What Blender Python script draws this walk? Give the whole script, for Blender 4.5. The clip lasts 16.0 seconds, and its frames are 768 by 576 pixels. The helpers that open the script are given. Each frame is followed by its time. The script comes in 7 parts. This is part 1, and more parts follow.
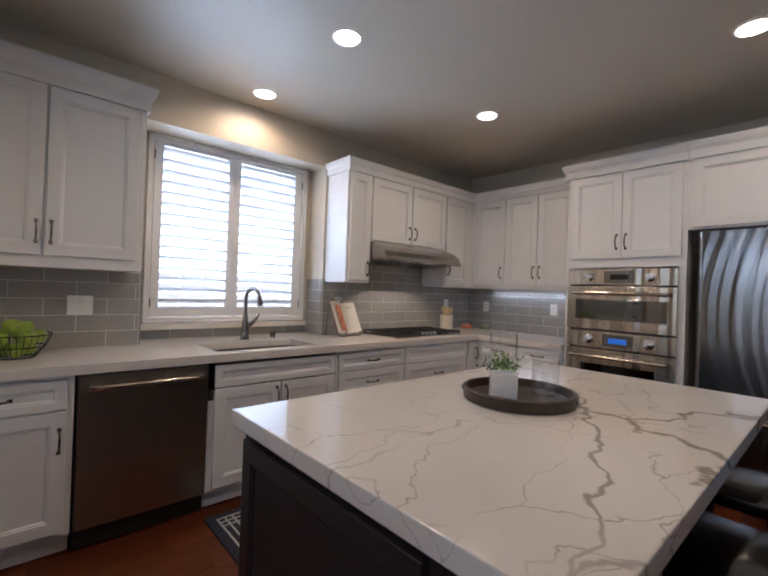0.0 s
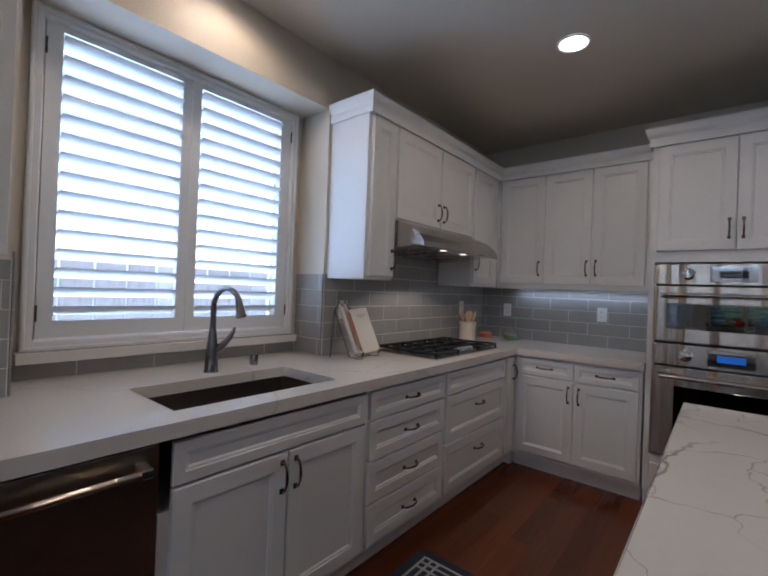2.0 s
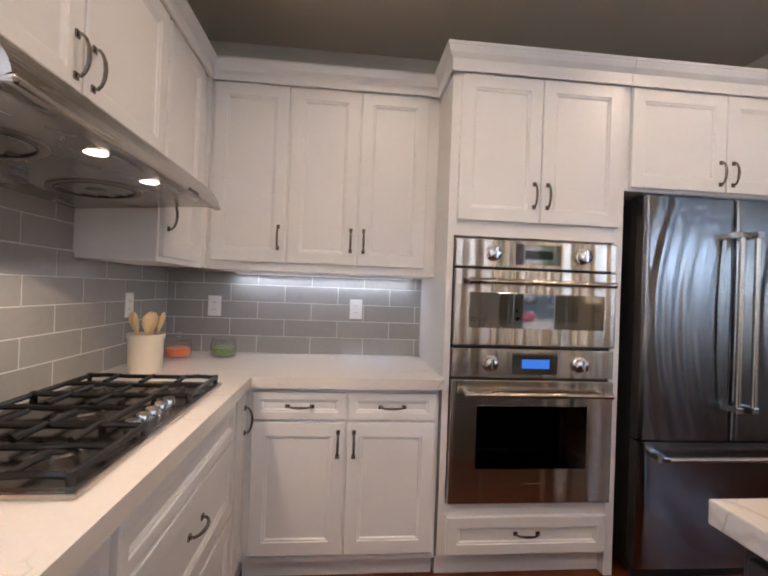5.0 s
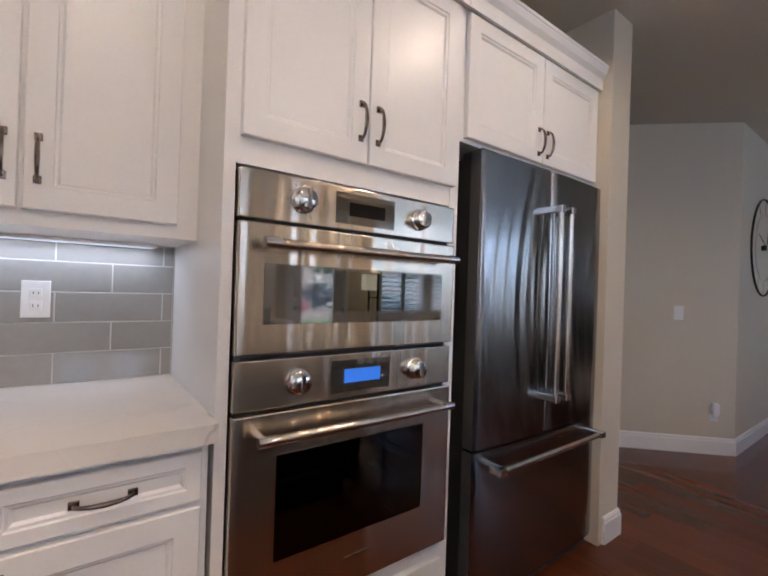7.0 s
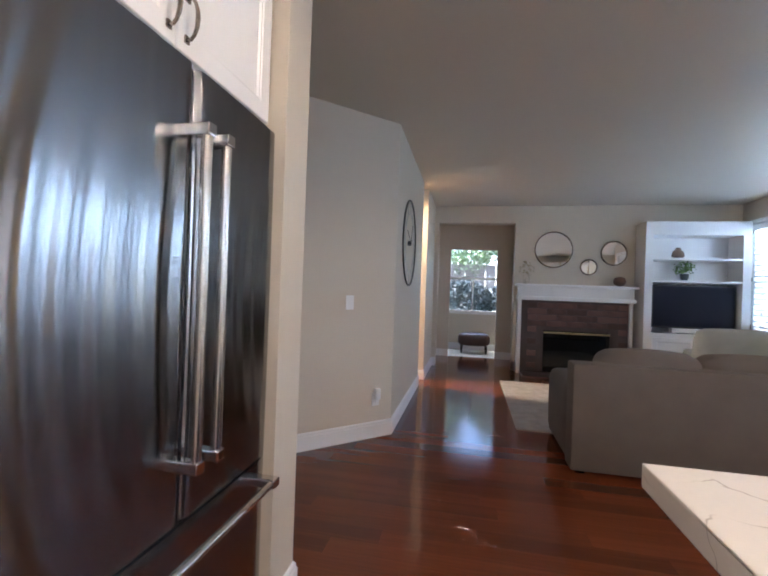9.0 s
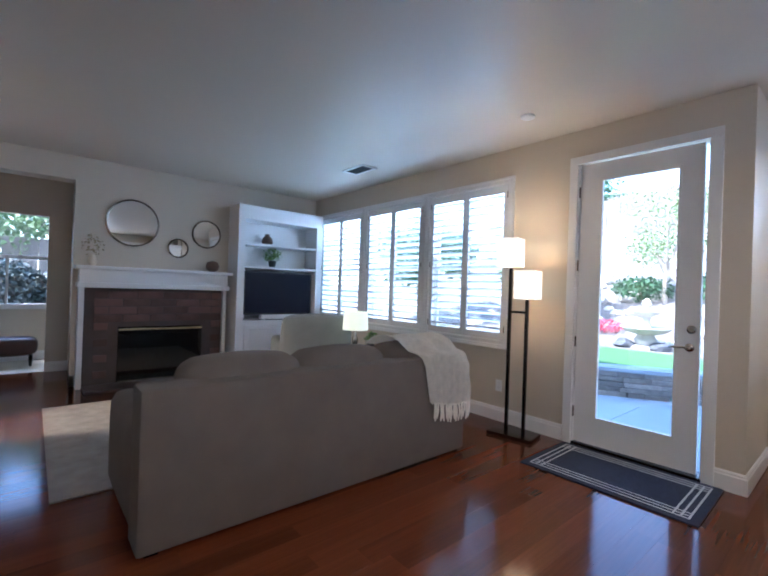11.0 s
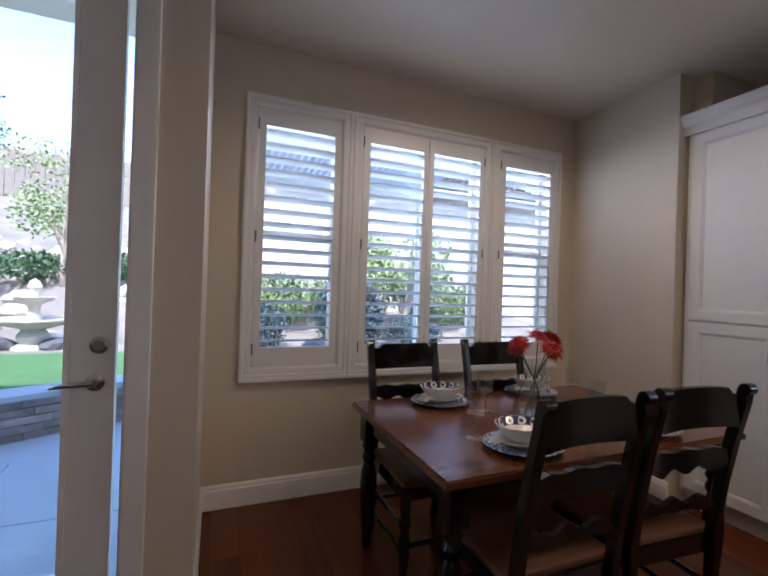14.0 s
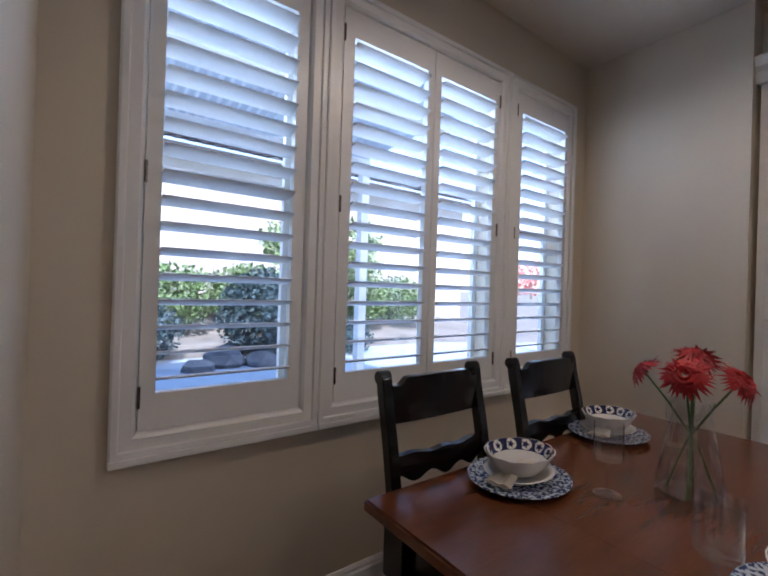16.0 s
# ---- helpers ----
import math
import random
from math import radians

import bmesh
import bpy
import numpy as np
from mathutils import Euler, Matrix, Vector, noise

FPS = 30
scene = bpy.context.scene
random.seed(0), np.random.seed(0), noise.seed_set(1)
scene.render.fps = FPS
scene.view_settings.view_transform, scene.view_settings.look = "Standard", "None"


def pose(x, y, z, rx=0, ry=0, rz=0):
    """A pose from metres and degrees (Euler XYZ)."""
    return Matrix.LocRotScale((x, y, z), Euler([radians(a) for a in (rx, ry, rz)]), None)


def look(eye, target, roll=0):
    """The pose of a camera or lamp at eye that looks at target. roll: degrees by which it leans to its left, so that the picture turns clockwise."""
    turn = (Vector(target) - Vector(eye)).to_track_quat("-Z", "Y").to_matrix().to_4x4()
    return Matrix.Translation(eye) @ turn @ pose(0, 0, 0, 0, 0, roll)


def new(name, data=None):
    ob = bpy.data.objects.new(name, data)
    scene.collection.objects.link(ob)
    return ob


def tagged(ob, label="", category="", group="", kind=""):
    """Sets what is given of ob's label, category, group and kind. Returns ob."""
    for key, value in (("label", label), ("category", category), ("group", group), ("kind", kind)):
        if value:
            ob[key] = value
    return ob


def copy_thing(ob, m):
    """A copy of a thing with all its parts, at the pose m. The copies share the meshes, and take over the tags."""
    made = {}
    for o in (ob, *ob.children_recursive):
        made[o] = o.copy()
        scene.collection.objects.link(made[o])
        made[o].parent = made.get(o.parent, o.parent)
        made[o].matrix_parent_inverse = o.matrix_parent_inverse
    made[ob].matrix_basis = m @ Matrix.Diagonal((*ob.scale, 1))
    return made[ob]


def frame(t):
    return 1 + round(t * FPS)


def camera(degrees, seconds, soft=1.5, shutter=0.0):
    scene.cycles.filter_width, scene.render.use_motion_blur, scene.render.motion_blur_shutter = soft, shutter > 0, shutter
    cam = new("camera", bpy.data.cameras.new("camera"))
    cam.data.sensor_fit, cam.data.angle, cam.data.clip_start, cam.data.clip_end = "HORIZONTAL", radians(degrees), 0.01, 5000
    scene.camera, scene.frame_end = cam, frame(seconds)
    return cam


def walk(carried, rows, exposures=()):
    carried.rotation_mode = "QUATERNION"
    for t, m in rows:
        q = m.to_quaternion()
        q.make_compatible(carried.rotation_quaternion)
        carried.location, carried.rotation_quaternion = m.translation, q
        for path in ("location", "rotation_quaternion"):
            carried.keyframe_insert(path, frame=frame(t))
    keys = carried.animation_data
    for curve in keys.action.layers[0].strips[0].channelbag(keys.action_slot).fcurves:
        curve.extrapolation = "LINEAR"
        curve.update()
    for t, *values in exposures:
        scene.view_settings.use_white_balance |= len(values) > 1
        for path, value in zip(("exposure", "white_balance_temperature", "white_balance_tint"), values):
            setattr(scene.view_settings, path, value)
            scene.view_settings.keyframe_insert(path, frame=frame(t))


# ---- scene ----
cam = camera(85.7, 16.0, soft=2.0)
PATH = [
    (0, (3.056, -4.101, 1.318), (1.566, -2.767, 1.332), 2.0),
    (0.5, (2.823, -4.003, 1.32), (1.389, -2.609, 1.331), 2.0),
    (1, (2.533, -3.925, 1.322), (1.147, -2.484, 1.332), 2.1),
    (1.5, (2.204, -3.827, 1.313), (0.873, -2.335, 1.321), 2.2),
    (2, (1.848, -3.767, 1.322), (0.578, -2.222, 1.331), 2.2),
    (2.5, (1.534, -3.703, 1.319), (0.384, -2.066, 1.331), 2.1),
    (3, (1.257, -3.5, 1.306), (0.223, -1.788, 1.319), 2.0),
    (3.5, (1.063, -3.271, 1.312), (0.196, -1.469, 1.323), 2.0),
    (4, (0.986, -3.012, 1.313), (0.47, -1.08, 1.324), 1.9),
    (4.5, (0.997, -2.709, 1.315), (0.796, -0.719, 1.326), 1.9),
    (5, (1.012, -2.456, 1.3), (1.199, -0.465, 1.313), 2.1),
    (5.2, (1.015, -2.368, 1.297), (1.393, -0.404, 1.309), 2.0),
    (7.3, (1.246, -1.607, 1.228), (2.557, -0.097, 1.236), 2.1),
    (7.5, (1.301, -1.558, 1.211), (2.7, -0.129, 1.222), 2.2),
    (8, (1.475, -1.445, 1.224), (3.074, -0.243, 1.233), 2.0),
    (8.5, (1.692, -1.367, 1.237), (3.486, -0.483, 1.247), 2.1),
    (9, (1.929, -1.355, 1.25), (3.888, -0.951, 1.259), 2.0),
    (9.2, (1.989, -1.43, 1.218), (3.979, -1.23, 1.225), 2.2),
    (10.3, (2.66, -1.40, 1.25), (4.52, -2.135, 1.258), 2.1),
    (11.3, (3.083, -1.896, 1.276), (4.411, -3.391, 1.283), 2.0),
    (11.5, (3.152, -1.994, 1.281), (4.338, -3.604, 1.288), 2.0),
    (12, (3.262, -2.267, 1.278), (3.976, -4.136, 1.283), 2.0),
    (12.5, (3.361, -2.598, 1.291), (3.642, -4.578, 1.3), 2.1),
    (13, (3.436, -2.913, 1.295), (3.285, -4.908, 1.307), 2.0),
    (13.5, (3.443, -3.26, 1.278), (2.948, -5.197, 1.29), 1.9),
    (14, (3.431, -3.613, 1.281), (2.68, -5.467, 1.289), 1.9),
    (14.5, (3.398, -3.967, 1.264), (2.371, -5.683, 1.273), 1.9),
    (15, (3.34, -4.291, 1.25), (2.139, -5.891, 1.256), 1.9),
    (15.5, (3.362, -4.572, 1.247), (2.144, -6.158, 1.256), 1.9),
    (16, (3.37, -4.749, 1.246), (2.191, -6.364, 1.251), 1.8),
]
EXPOSURES = [(0.0, 2.6, 5830, 18), (1.5, 2.2, 5580, 17), (2.5, 1.85, 5150, 15), (3.5, 1.85, 5360, 17), (4.5, 2.75, 5930, 20), (5.0, 3.25, 6130, 21), (7.5, 3.2, 5880, 20), (8.5, 3.55, 6000, 19), (9.2, 3.85, 5570, 17), (11.3, 3.4, 5080, 15), (12.0, 2.9, 4930, 15), (12.5, 2.75, 4880, 16), (13.5, 2.65, 5360, 18), (14.5, 2.75, 5710, 18), (16.0, 2.5, 5410, 18)]
walk(cam, [(t, look(eye, target, roll)) for t, eye, target, roll in PATH], EXPOSURES)
SKY = 0.12

# ---- world, sun, large lights ----
world = bpy.data.worlds.new("sky")
scene.world = world
world.use_nodes = True
_wn = world.node_tree.nodes
_sky = _wn.new("ShaderNodeTexSky")
_sky.sky_type = "NISHITA"
_sky.sun_disc = False
_sky.sun_elevation = radians(52)
_sky.sun_rotation = radians(-20)
world.node_tree.links.new(_sky.outputs[0], _wn["Background"].inputs[0])
_wn["Background"].inputs[1].default_value = SKY


def lamp(name, kind, power, colour, m, size=0.1, size_y=None):
    data = bpy.data.lights.new(name, kind)
    data.energy = power
    data.color = colour
    if kind == "AREA":
        data.shape = "RECTANGLE" if size_y else "DISK"
        data.size = size
        if size_y:
            data.size_y = size_y
    elif kind in ("POINT", "SPOT"):
        data.shadow_soft_size = size
    ob = new(name, data)
    ob.matrix_world = m
    return ob


sun = lamp("sun", "SUN", 2.1, (1.0, 0.95, 0.86), look((0, 0, 0), (-0.2, -0.59, -0.79)))
sun.data.angle = radians(0.53)


# ---- materials ----
def material(name, base, rough=0.5, metal=0.0, vary=0.08, scale=6.0, fine=90.0, bump=0.02, stretch=(1, 1, 1), coat=0.0, island=False, wave=0.0):
    """A principled material whose colour wavers at two scales, with fine relief."""
    mat = bpy.data.materials.new(name)
    mat.use_nodes = True
    n, l = mat.node_tree.nodes, mat.node_tree.links
    p = n["Principled BSDF"]
    p.inputs["Metallic"].default_value = metal
    p.inputs["Coat Weight"].default_value = coat
    p.inputs["Coat Roughness"].default_value = 0.08
    tc, mp = n.new("ShaderNodeTexCoord"), n.new("ShaderNodeMapping")
    l.new(tc.outputs["Object"], mp.inputs[0])
    mp.inputs["Scale"].default_value = stretch
    big, small = n.new("ShaderNodeTexNoise"), n.new("ShaderNodeTexNoise")
    for t, s in ((big, scale), (small, fine)):
        t.inputs["Scale"].default_value = s
        t.inputs["Detail"].default_value = 4
        l.new(mp.outputs[0], t.inputs["Vector"])
    mix = n.new("ShaderNodeMath")
    mix.operation = "MULTIPLY_ADD"
    l.new(big.outputs[0], mix.inputs[0])
    mix.inputs[1].default_value = 0.65
    sm = n.new("ShaderNodeMath")
    sm.operation = "MULTIPLY"
    sm.inputs[1].default_value = 0.35
    l.new(small.outputs[0], sm.inputs[0])
    l.new(sm.outputs[0], mix.inputs[2])
    fac = mix.outputs[0]
    if island:
        info, add = n.new("ShaderNodeObjectInfo"), n.new("ShaderNodeMath")
        add.operation = "MULTIPLY_ADD"
        geo, both, wrap = n.new("ShaderNodeNewGeometry"), n.new("ShaderNodeMath"), n.new("ShaderNodeMath")
        wrap.operation = "FRACT"
        l.new(info.outputs["Random"], both.inputs[0])
        l.new(geo.outputs["Random Per Island"], both.inputs[1])
        l.new(both.outputs[0], wrap.inputs[0])
        l.new(wrap.outputs[0], add.inputs[0])
        add.inputs[1].default_value = island
        l.new(fac, add.inputs[2])
        off = n.new("ShaderNodeMath")
        off.operation = "SUBTRACT"
        off.inputs[1].default_value = island / 2
        l.new(add.outputs[0], off.inputs[0])
        fac = off.outputs[0]
    ramp = n.new("ShaderNodeMapRange")
    l.new(fac, ramp.inputs[0])
    ramp.inputs[1].default_value, ramp.inputs[2].default_value = 0.3, 0.7
    ramp.inputs[3].default_value, ramp.inputs[4].default_value = 1 - vary, 1 + vary
    hue = n.new("ShaderNodeMix")
    hue.data_type, hue.blend_type = "RGBA", "MULTIPLY"
    hue.inputs["Factor"].default_value = 1
    hue.inputs[6].default_value = (*base, 1)
    l.new(ramp.outputs[0], hue.inputs[7])
    l.new(hue.outputs[2], p.inputs["Base Color"])
    rr = n.new("ShaderNodeMapRange")
    l.new(small.outputs[0], rr.inputs[0])
    rr.inputs[3].default_value, rr.inputs[4].default_value = rough - min(0.06, rough * 0.4), rough + min(0.06, rough * 0.4)
    l.new(rr.outputs[0], p.inputs["Roughness"])
    if bump:
        b = n.new("ShaderNodeBump")
        b.inputs["Strength"].default_value = bump
        b.inputs["Distance"].default_value = 0.01
        l.new(small.outputs[0], b.inputs["Height"])
        l.new(b.outputs[0], p.inputs["Normal"])
    if wave:
        wv = n.new("ShaderNodeTexNoise")
        wv.inputs["Scale"].default_value = 2.4
        wv.inputs["Detail"].default_value = 1.0
        wm = n.new("ShaderNodeMapping")
        wm.inputs["Scale"].default_value = (3.6, 3.6, 0.06)
        wm.inputs["Rotation"].default_value = (0.03, 0.03, 0)
        l.new(tc.outputs["Object"], wm.inputs[0])
        l.new(wm.outputs[0], wv.inputs["Vector"])
        wb = n.new("ShaderNodeBump")
        wb.inputs["Strength"].default_value = 1.0
        wb.inputs["Distance"].default_value = wave
        l.new(wv.outputs[0], wb.inputs["Height"])
        if bump:
            l.new(b.outputs[0], wb.inputs["Normal"])
        l.new(wb.outputs[0], p.inputs["Normal"])
    return mat


def glowing(name, colour, strength):
    mat = bpy.data.materials.new(name)
    mat.use_nodes = True
    p = mat.node_tree.nodes["Principled BSDF"]
    p.inputs["Base Color"].default_value = (*colour, 1)
    p.inputs["Emission Color"].default_value = (*colour, 1)
    p.inputs["Emission Strength"].default_value = strength
    return mat


def glass_like(name, colour=(1, 1, 1), rough=0.0, ior=1.45):
    mat = bpy.data.materials.new(name)
    mat.use_nodes = True
    p = mat.node_tree.nodes["Principled BSDF"]
    p.inputs["Base Color"].default_value = (*colour, 1)
    p.inputs["Transmission Weight"].default_value = 1
    p.inputs["Roughness"].default_value = rough
    p.inputs["IOR"].default_value = ior
    return mat


def pane_like(name):
    """A thin window pane: clear, with a faint mirror."""
    mat = bpy.data.materials.new(name)
    mat.use_nodes = True
    n, l = mat.node_tree.nodes, mat.node_tree.links
    n.remove(n["Principled BSDF"])
    a, b, m = n.new("ShaderNodeBsdfTransparent"), n.new("ShaderNodeBsdfGlossy"), n.new("ShaderNodeMixShader")
    b.inputs["Roughness"].default_value = 0.0
    m.inputs[0].default_value = 0.05
    l.new(a.outputs[0], m.inputs[1])
    l.new(b.outputs[0], m.inputs[2])
    l.new(m.outputs[0], n["Material Output"].inputs[0])
    return mat


def thin_glass(name):
    """Thin clear glassware: see-through, glossier towards its edges."""
    mat = pane_like(name)
    n, l = mat.node_tree.nodes, mat.node_tree.links
    w, f = n.new("ShaderNodeLayerWeight"), n.new("ShaderNodeMapRange")
    w.inputs["Blend"].default_value = 0.5
    l.new(w.outputs["Facing"], f.inputs[0])
    f.inputs[1].default_value = 0.55
    f.inputs[3].default_value, f.inputs[4].default_value = 0.085, 0.85
    mixer = [q for q in n if q.bl_idname == "ShaderNodeMixShader"][0]
    l.new(f.outputs[0], mixer.inputs[0])
    return mat


def quartz_like(name, layers, stretch=(1, 1, 1), lo=0.46, hi=0.62):
    """White quartz with branching grey veins."""
    mat = material(name, (0.72, 0.675, 0.615), rough=0.10, vary=0.03, scale=3.0, fine=60, bump=0.0)
    n, l = mat.node_tree.nodes, mat.node_tree.links
    p = n["Principled BSDF"]
    base = p.inputs["Base Color"].links[0].from_socket
    tc = n.new("ShaderNodeTexCoord")
    warp = n.new("ShaderNodeTexNoise")
    warp.inputs["Scale"].default_value = 2.2
    warp.inputs["Detail"].default_value = 5
    l.new(tc.outputs["Object"], warp.inputs["Vector"])
    add = n.new("ShaderNodeVectorMath")
    add.operation = "MULTIPLY_ADD"
    l.new(warp.outputs["Color"], add.inputs[0])
    add.inputs[1].default_value = (0.55, 0.55, 0.55)
    l.new(tc.outputs["Object"], add.inputs[2])
    total = None
    for scale, width, thin, depth in layers:
        v = n.new("ShaderNodeTexVoronoi")
        v.feature = "DISTANCE_TO_EDGE"
        v.inputs["Scale"].default_value = scale
        vm = n.new("ShaderNodeMapping")
        vm.inputs["Scale"].default_value = stretch
        vm.inputs["Rotation"].default_value = (0, 0, 0.35)
        l.new(add.outputs[0], vm.inputs[0])
        l.new(vm.outputs[0], v.inputs["Vector"])
        r = n.new("ShaderNodeMapRange")
        r.inputs[1].default_value, r.inputs[2].default_value = thin, width
        r.inputs[3].default_value, r.inputs[4].default_value = depth, 0
        l.new(v.outputs["Distance"], r.inputs[0])
        mask = n.new("ShaderNodeTexNoise")
        mask.inputs["Scale"].default_value = scale * 1.1
        l.new(tc.outputs["Object"], mask.inputs["Vector"])
        mr = n.new("ShaderNodeMapRange")
        mr.inputs[1].default_value, mr.inputs[2].default_value = lo, hi
        l.new(mask.outputs[0], mr.inputs[0])
        mul = n.new("ShaderNodeMath")
        mul.operation = "MULTIPLY"
        l.new(r.outputs[0], mul.inputs[0])
        l.new(mr.outputs[0], mul.inputs[1])
        if total is None:
            total = mul.outputs[0]
        else:
            mx = n.new("ShaderNodeMath")
            mx.operation = "MAXIMUM"
            l.new(total, mx.inputs[0])
            l.new(mul.outputs[0], mx.inputs[1])
            total = mx.outputs[0]
    mix = n.new("ShaderNodeMix")
    mix.data_type = "RGBA"
    l.new(total, mix.inputs["Factor"])
    l.new(base, mix.inputs[6])
    mix.inputs[7].default_value = (0.33, 0.29, 0.24, 1)
    l.new(mix.outputs[2], p.inputs["Base Color"])
    return mat


WHITE = material("white_cabinet_paint", (0.78, 0.77, 0.75), rough=0.34, vary=0.03, scale=2, fine=140, bump=0.012)
TRIM = material("white_trim_paint", (0.80, 0.79, 0.77), rough=0.38, vary=0.03, scale=2, fine=120, bump=0.012)
WALL = material("greige_wall_paint", (0.63, 0.555, 0.440), rough=0.55, vary=0.03, scale=1.2, fine=160, bump=0.05)
CEIL = material("ceiling_paint", (0.66, 0.595, 0.49), rough=0.40, vary=0.03, scale=1.0, fine=120, bump=0.03)
TILE = material("grey_glazed_tile", (0.335, 0.324, 0.303), rough=0.06, vary=0.07, scale=5, fine=40, bump=0.015, island=0.25)
GROUT = material("pale_grout", (0.58, 0.575, 0.56), rough=0.8, vary=0.06, fine=200, bump=0.1)
QUARTZ = quartz_like("veined_quartz", ((1.0, 0.007, 0.001, 0.42), (2.6, 0.005, 0.0006, 0.28)))
ISLANDQUARTZ = quartz_like("bold_veined_quartz", ((1.5, 0.017, 0.005, 0.95), (3.3, 0.010, 0.0015, 0.70)), (1.25, 0.62, 1), 0.38, 0.50)
STEEL = material("brushed_steel", (0.58, 0.54, 0.48), rough=0.24, metal=1, vary=0.05, scale=2, fine=14, bump=0.02, stretch=(1, 1, 30))
STEELH = material("brushed_steel_across", (0.60, 0.52, 0.42), rough=0.20, metal=1, vary=0.05, scale=2, fine=14, bump=0.003, stretch=(1, 1, 40), wave=0.014)
DARKSTEEL = material("black_stainless", (0.275, 0.275, 0.275), rough=0.165, metal=1, vary=0.05, scale=1.5, fine=10, bump=0.003, stretch=(30, 30, 1))
# both are brushed crosswise, which draws their reflections out upright
for _m in (STEELH, DARKSTEEL):
    _t = _m.node_tree.nodes.new("ShaderNodeCombineXYZ")
    _t.inputs[2].default_value = 1.0
    _p = _m.node_tree.nodes["Principled BSDF"]
    _m.node_tree.links.new(_t.outputs[0], _p.inputs["Tangent"])
    _p.inputs["Anisotropic"].default_value = 0.92
CHROME = material("polished_chrome", (0.72, 0.71, 0.70), rough=0.08, metal=1, vary=0.03, bump=0)
PEWTER = material("aged_pewter", (0.26, 0.22, 0.19), rough=0.22, metal=1, vary=0.35, scale=60, fine=300, bump=0.05)
BLACKIRON = material("black_cast_iron", (0.010, 0.009, 0.009), rough=0.24, vary=0.2, scale=20, fine=250, bump=0.08)
BLACKPLASTIC = material("black_plastic", (0.02, 0.02, 0.02), rough=0.35, vary=0.1, bump=0.02)
BLACKGLASS = material("black_glass", (0.008, 0.008, 0.009), rough=0.03, vary=0.05, bump=0)
GREYGLASS = material("grey_mirror_glass", (0.27, 0.265, 0.25), rough=0.05, metal=0.85, vary=0.04, bump=0)
OVENGLASS = material("mirrored_oven_glass", (0.20, 0.215, 0.205), rough=0.02, metal=1, vary=0.03, bump=0)
OVENDARK = material("dark_oven_glass", (0.055, 0.055, 0.055), rough=0.03, metal=1, vary=0.03, bump=0)
OUTLET = material("white_plastic", (0.82, 0.82, 0.80), rough=0.3, vary=0.02, bump=0)
PLANK = material("red_cherry_boards", (0.125, 0.0325, 0.0112), rough=0.12, vary=0.28, scale=1.0, fine=6, bump=0.0, stretch=(12, 0.5, 12), island=0.30)
PLANK.node_tree.nodes["Principled BSDF"].inputs["Specular IOR Level"].default_value = 0.36
DARKWOOD = material("black_stained_wood", (0.008, 0.0068, 0.0066), rough=0.15, vary=0.15, scale=4, fine=9, bump=0.0, stretch=(4, 4, 1))
ISLANDPAINT = material("espresso_cabinet", (0.022, 0.019, 0.022), rough=0.38, vary=0.15, scale=3, fine=60, bump=0.02)
TABLEWOOD = material("cherry_tabletop", (0.125, 0.038, 0.012), rough=0.20, vary=0.20, scale=2.5, fine=30, bump=0.015, stretch=(1, 10, 10), coat=0.1)
PANE = pane_like("window_pane")
CLEAR = glass_like("clear_glass")
THIN = thin_glass("thin_clear_glass")


# ---- mesh helpers ----
def empty(name, m=None, label="", category="", group="", kind=""):
    ob = new(name)
    ob.empty_display_size = 0.1
    if m is not None:
        ob.matrix_world = m
    return tagged(ob, label, category, group, kind)


def finish(bm, name, mat, smooth=False):
    bmesh.ops.recalc_face_normals(bm, faces=bm.faces)
    me = bpy.data.meshes.new(name)
    if smooth:
        for f in bm.faces:
            f.smooth = True
        for e in bm.edges:
            if len(e.link_faces) == 2 and e.calc_face_angle(0) > 0.7:
                e.smooth = False
    bm.to_mesh(me)
    bm.free()
    for m in mat if isinstance(mat, (list, tuple)) else (mat,):
        me.materials.append(m)
    return me


def part(name, bm, mat, parent=None, label="", m=None, smooth=False):
    ob = new(name, finish(bm, name, mat, smooth))
    if parent is not None:
        ob.parent = parent
    if m is not None:
        ob.matrix_basis = m
    if label:
        ob["label"] = label
    return ob


def single(name, bm, mat, label, category, group="", kind="", m=None, smooth=False):
    ob = part(name, bm, mat, None, "", m, smooth)
    return tagged(ob, label, category, group, kind)


def box(bm, x0, x1, y0, y1, z0, z1, bevel=0.0, mat=0):
    r = bmesh.ops.create_cube(bm, size=1.0)
    for v in r["verts"]:
        v.co = Vector((x0 + (v.co.x + 0.5) * (x1 - x0), y0 + (v.co.y + 0.5) * (y1 - y0), z0 + (v.co.z + 0.5) * (z1 - z0)))
    faces = {f for v in r["verts"] for f in v.link_faces}
    for f in faces:
        f.material_index = mat
    if bevel:
        edges = list({e for v in r["verts"] for e in v.link_edges})
        out = bmesh.ops.bevel(bm, geom=edges, offset=bevel, segments=2, profile=0.6, affect="EDGES")
        for f in out["faces"]:
            f.material_index = mat
    return bm


def bx(*a, **k):
    return box(bmesh.new(), *a, **k)


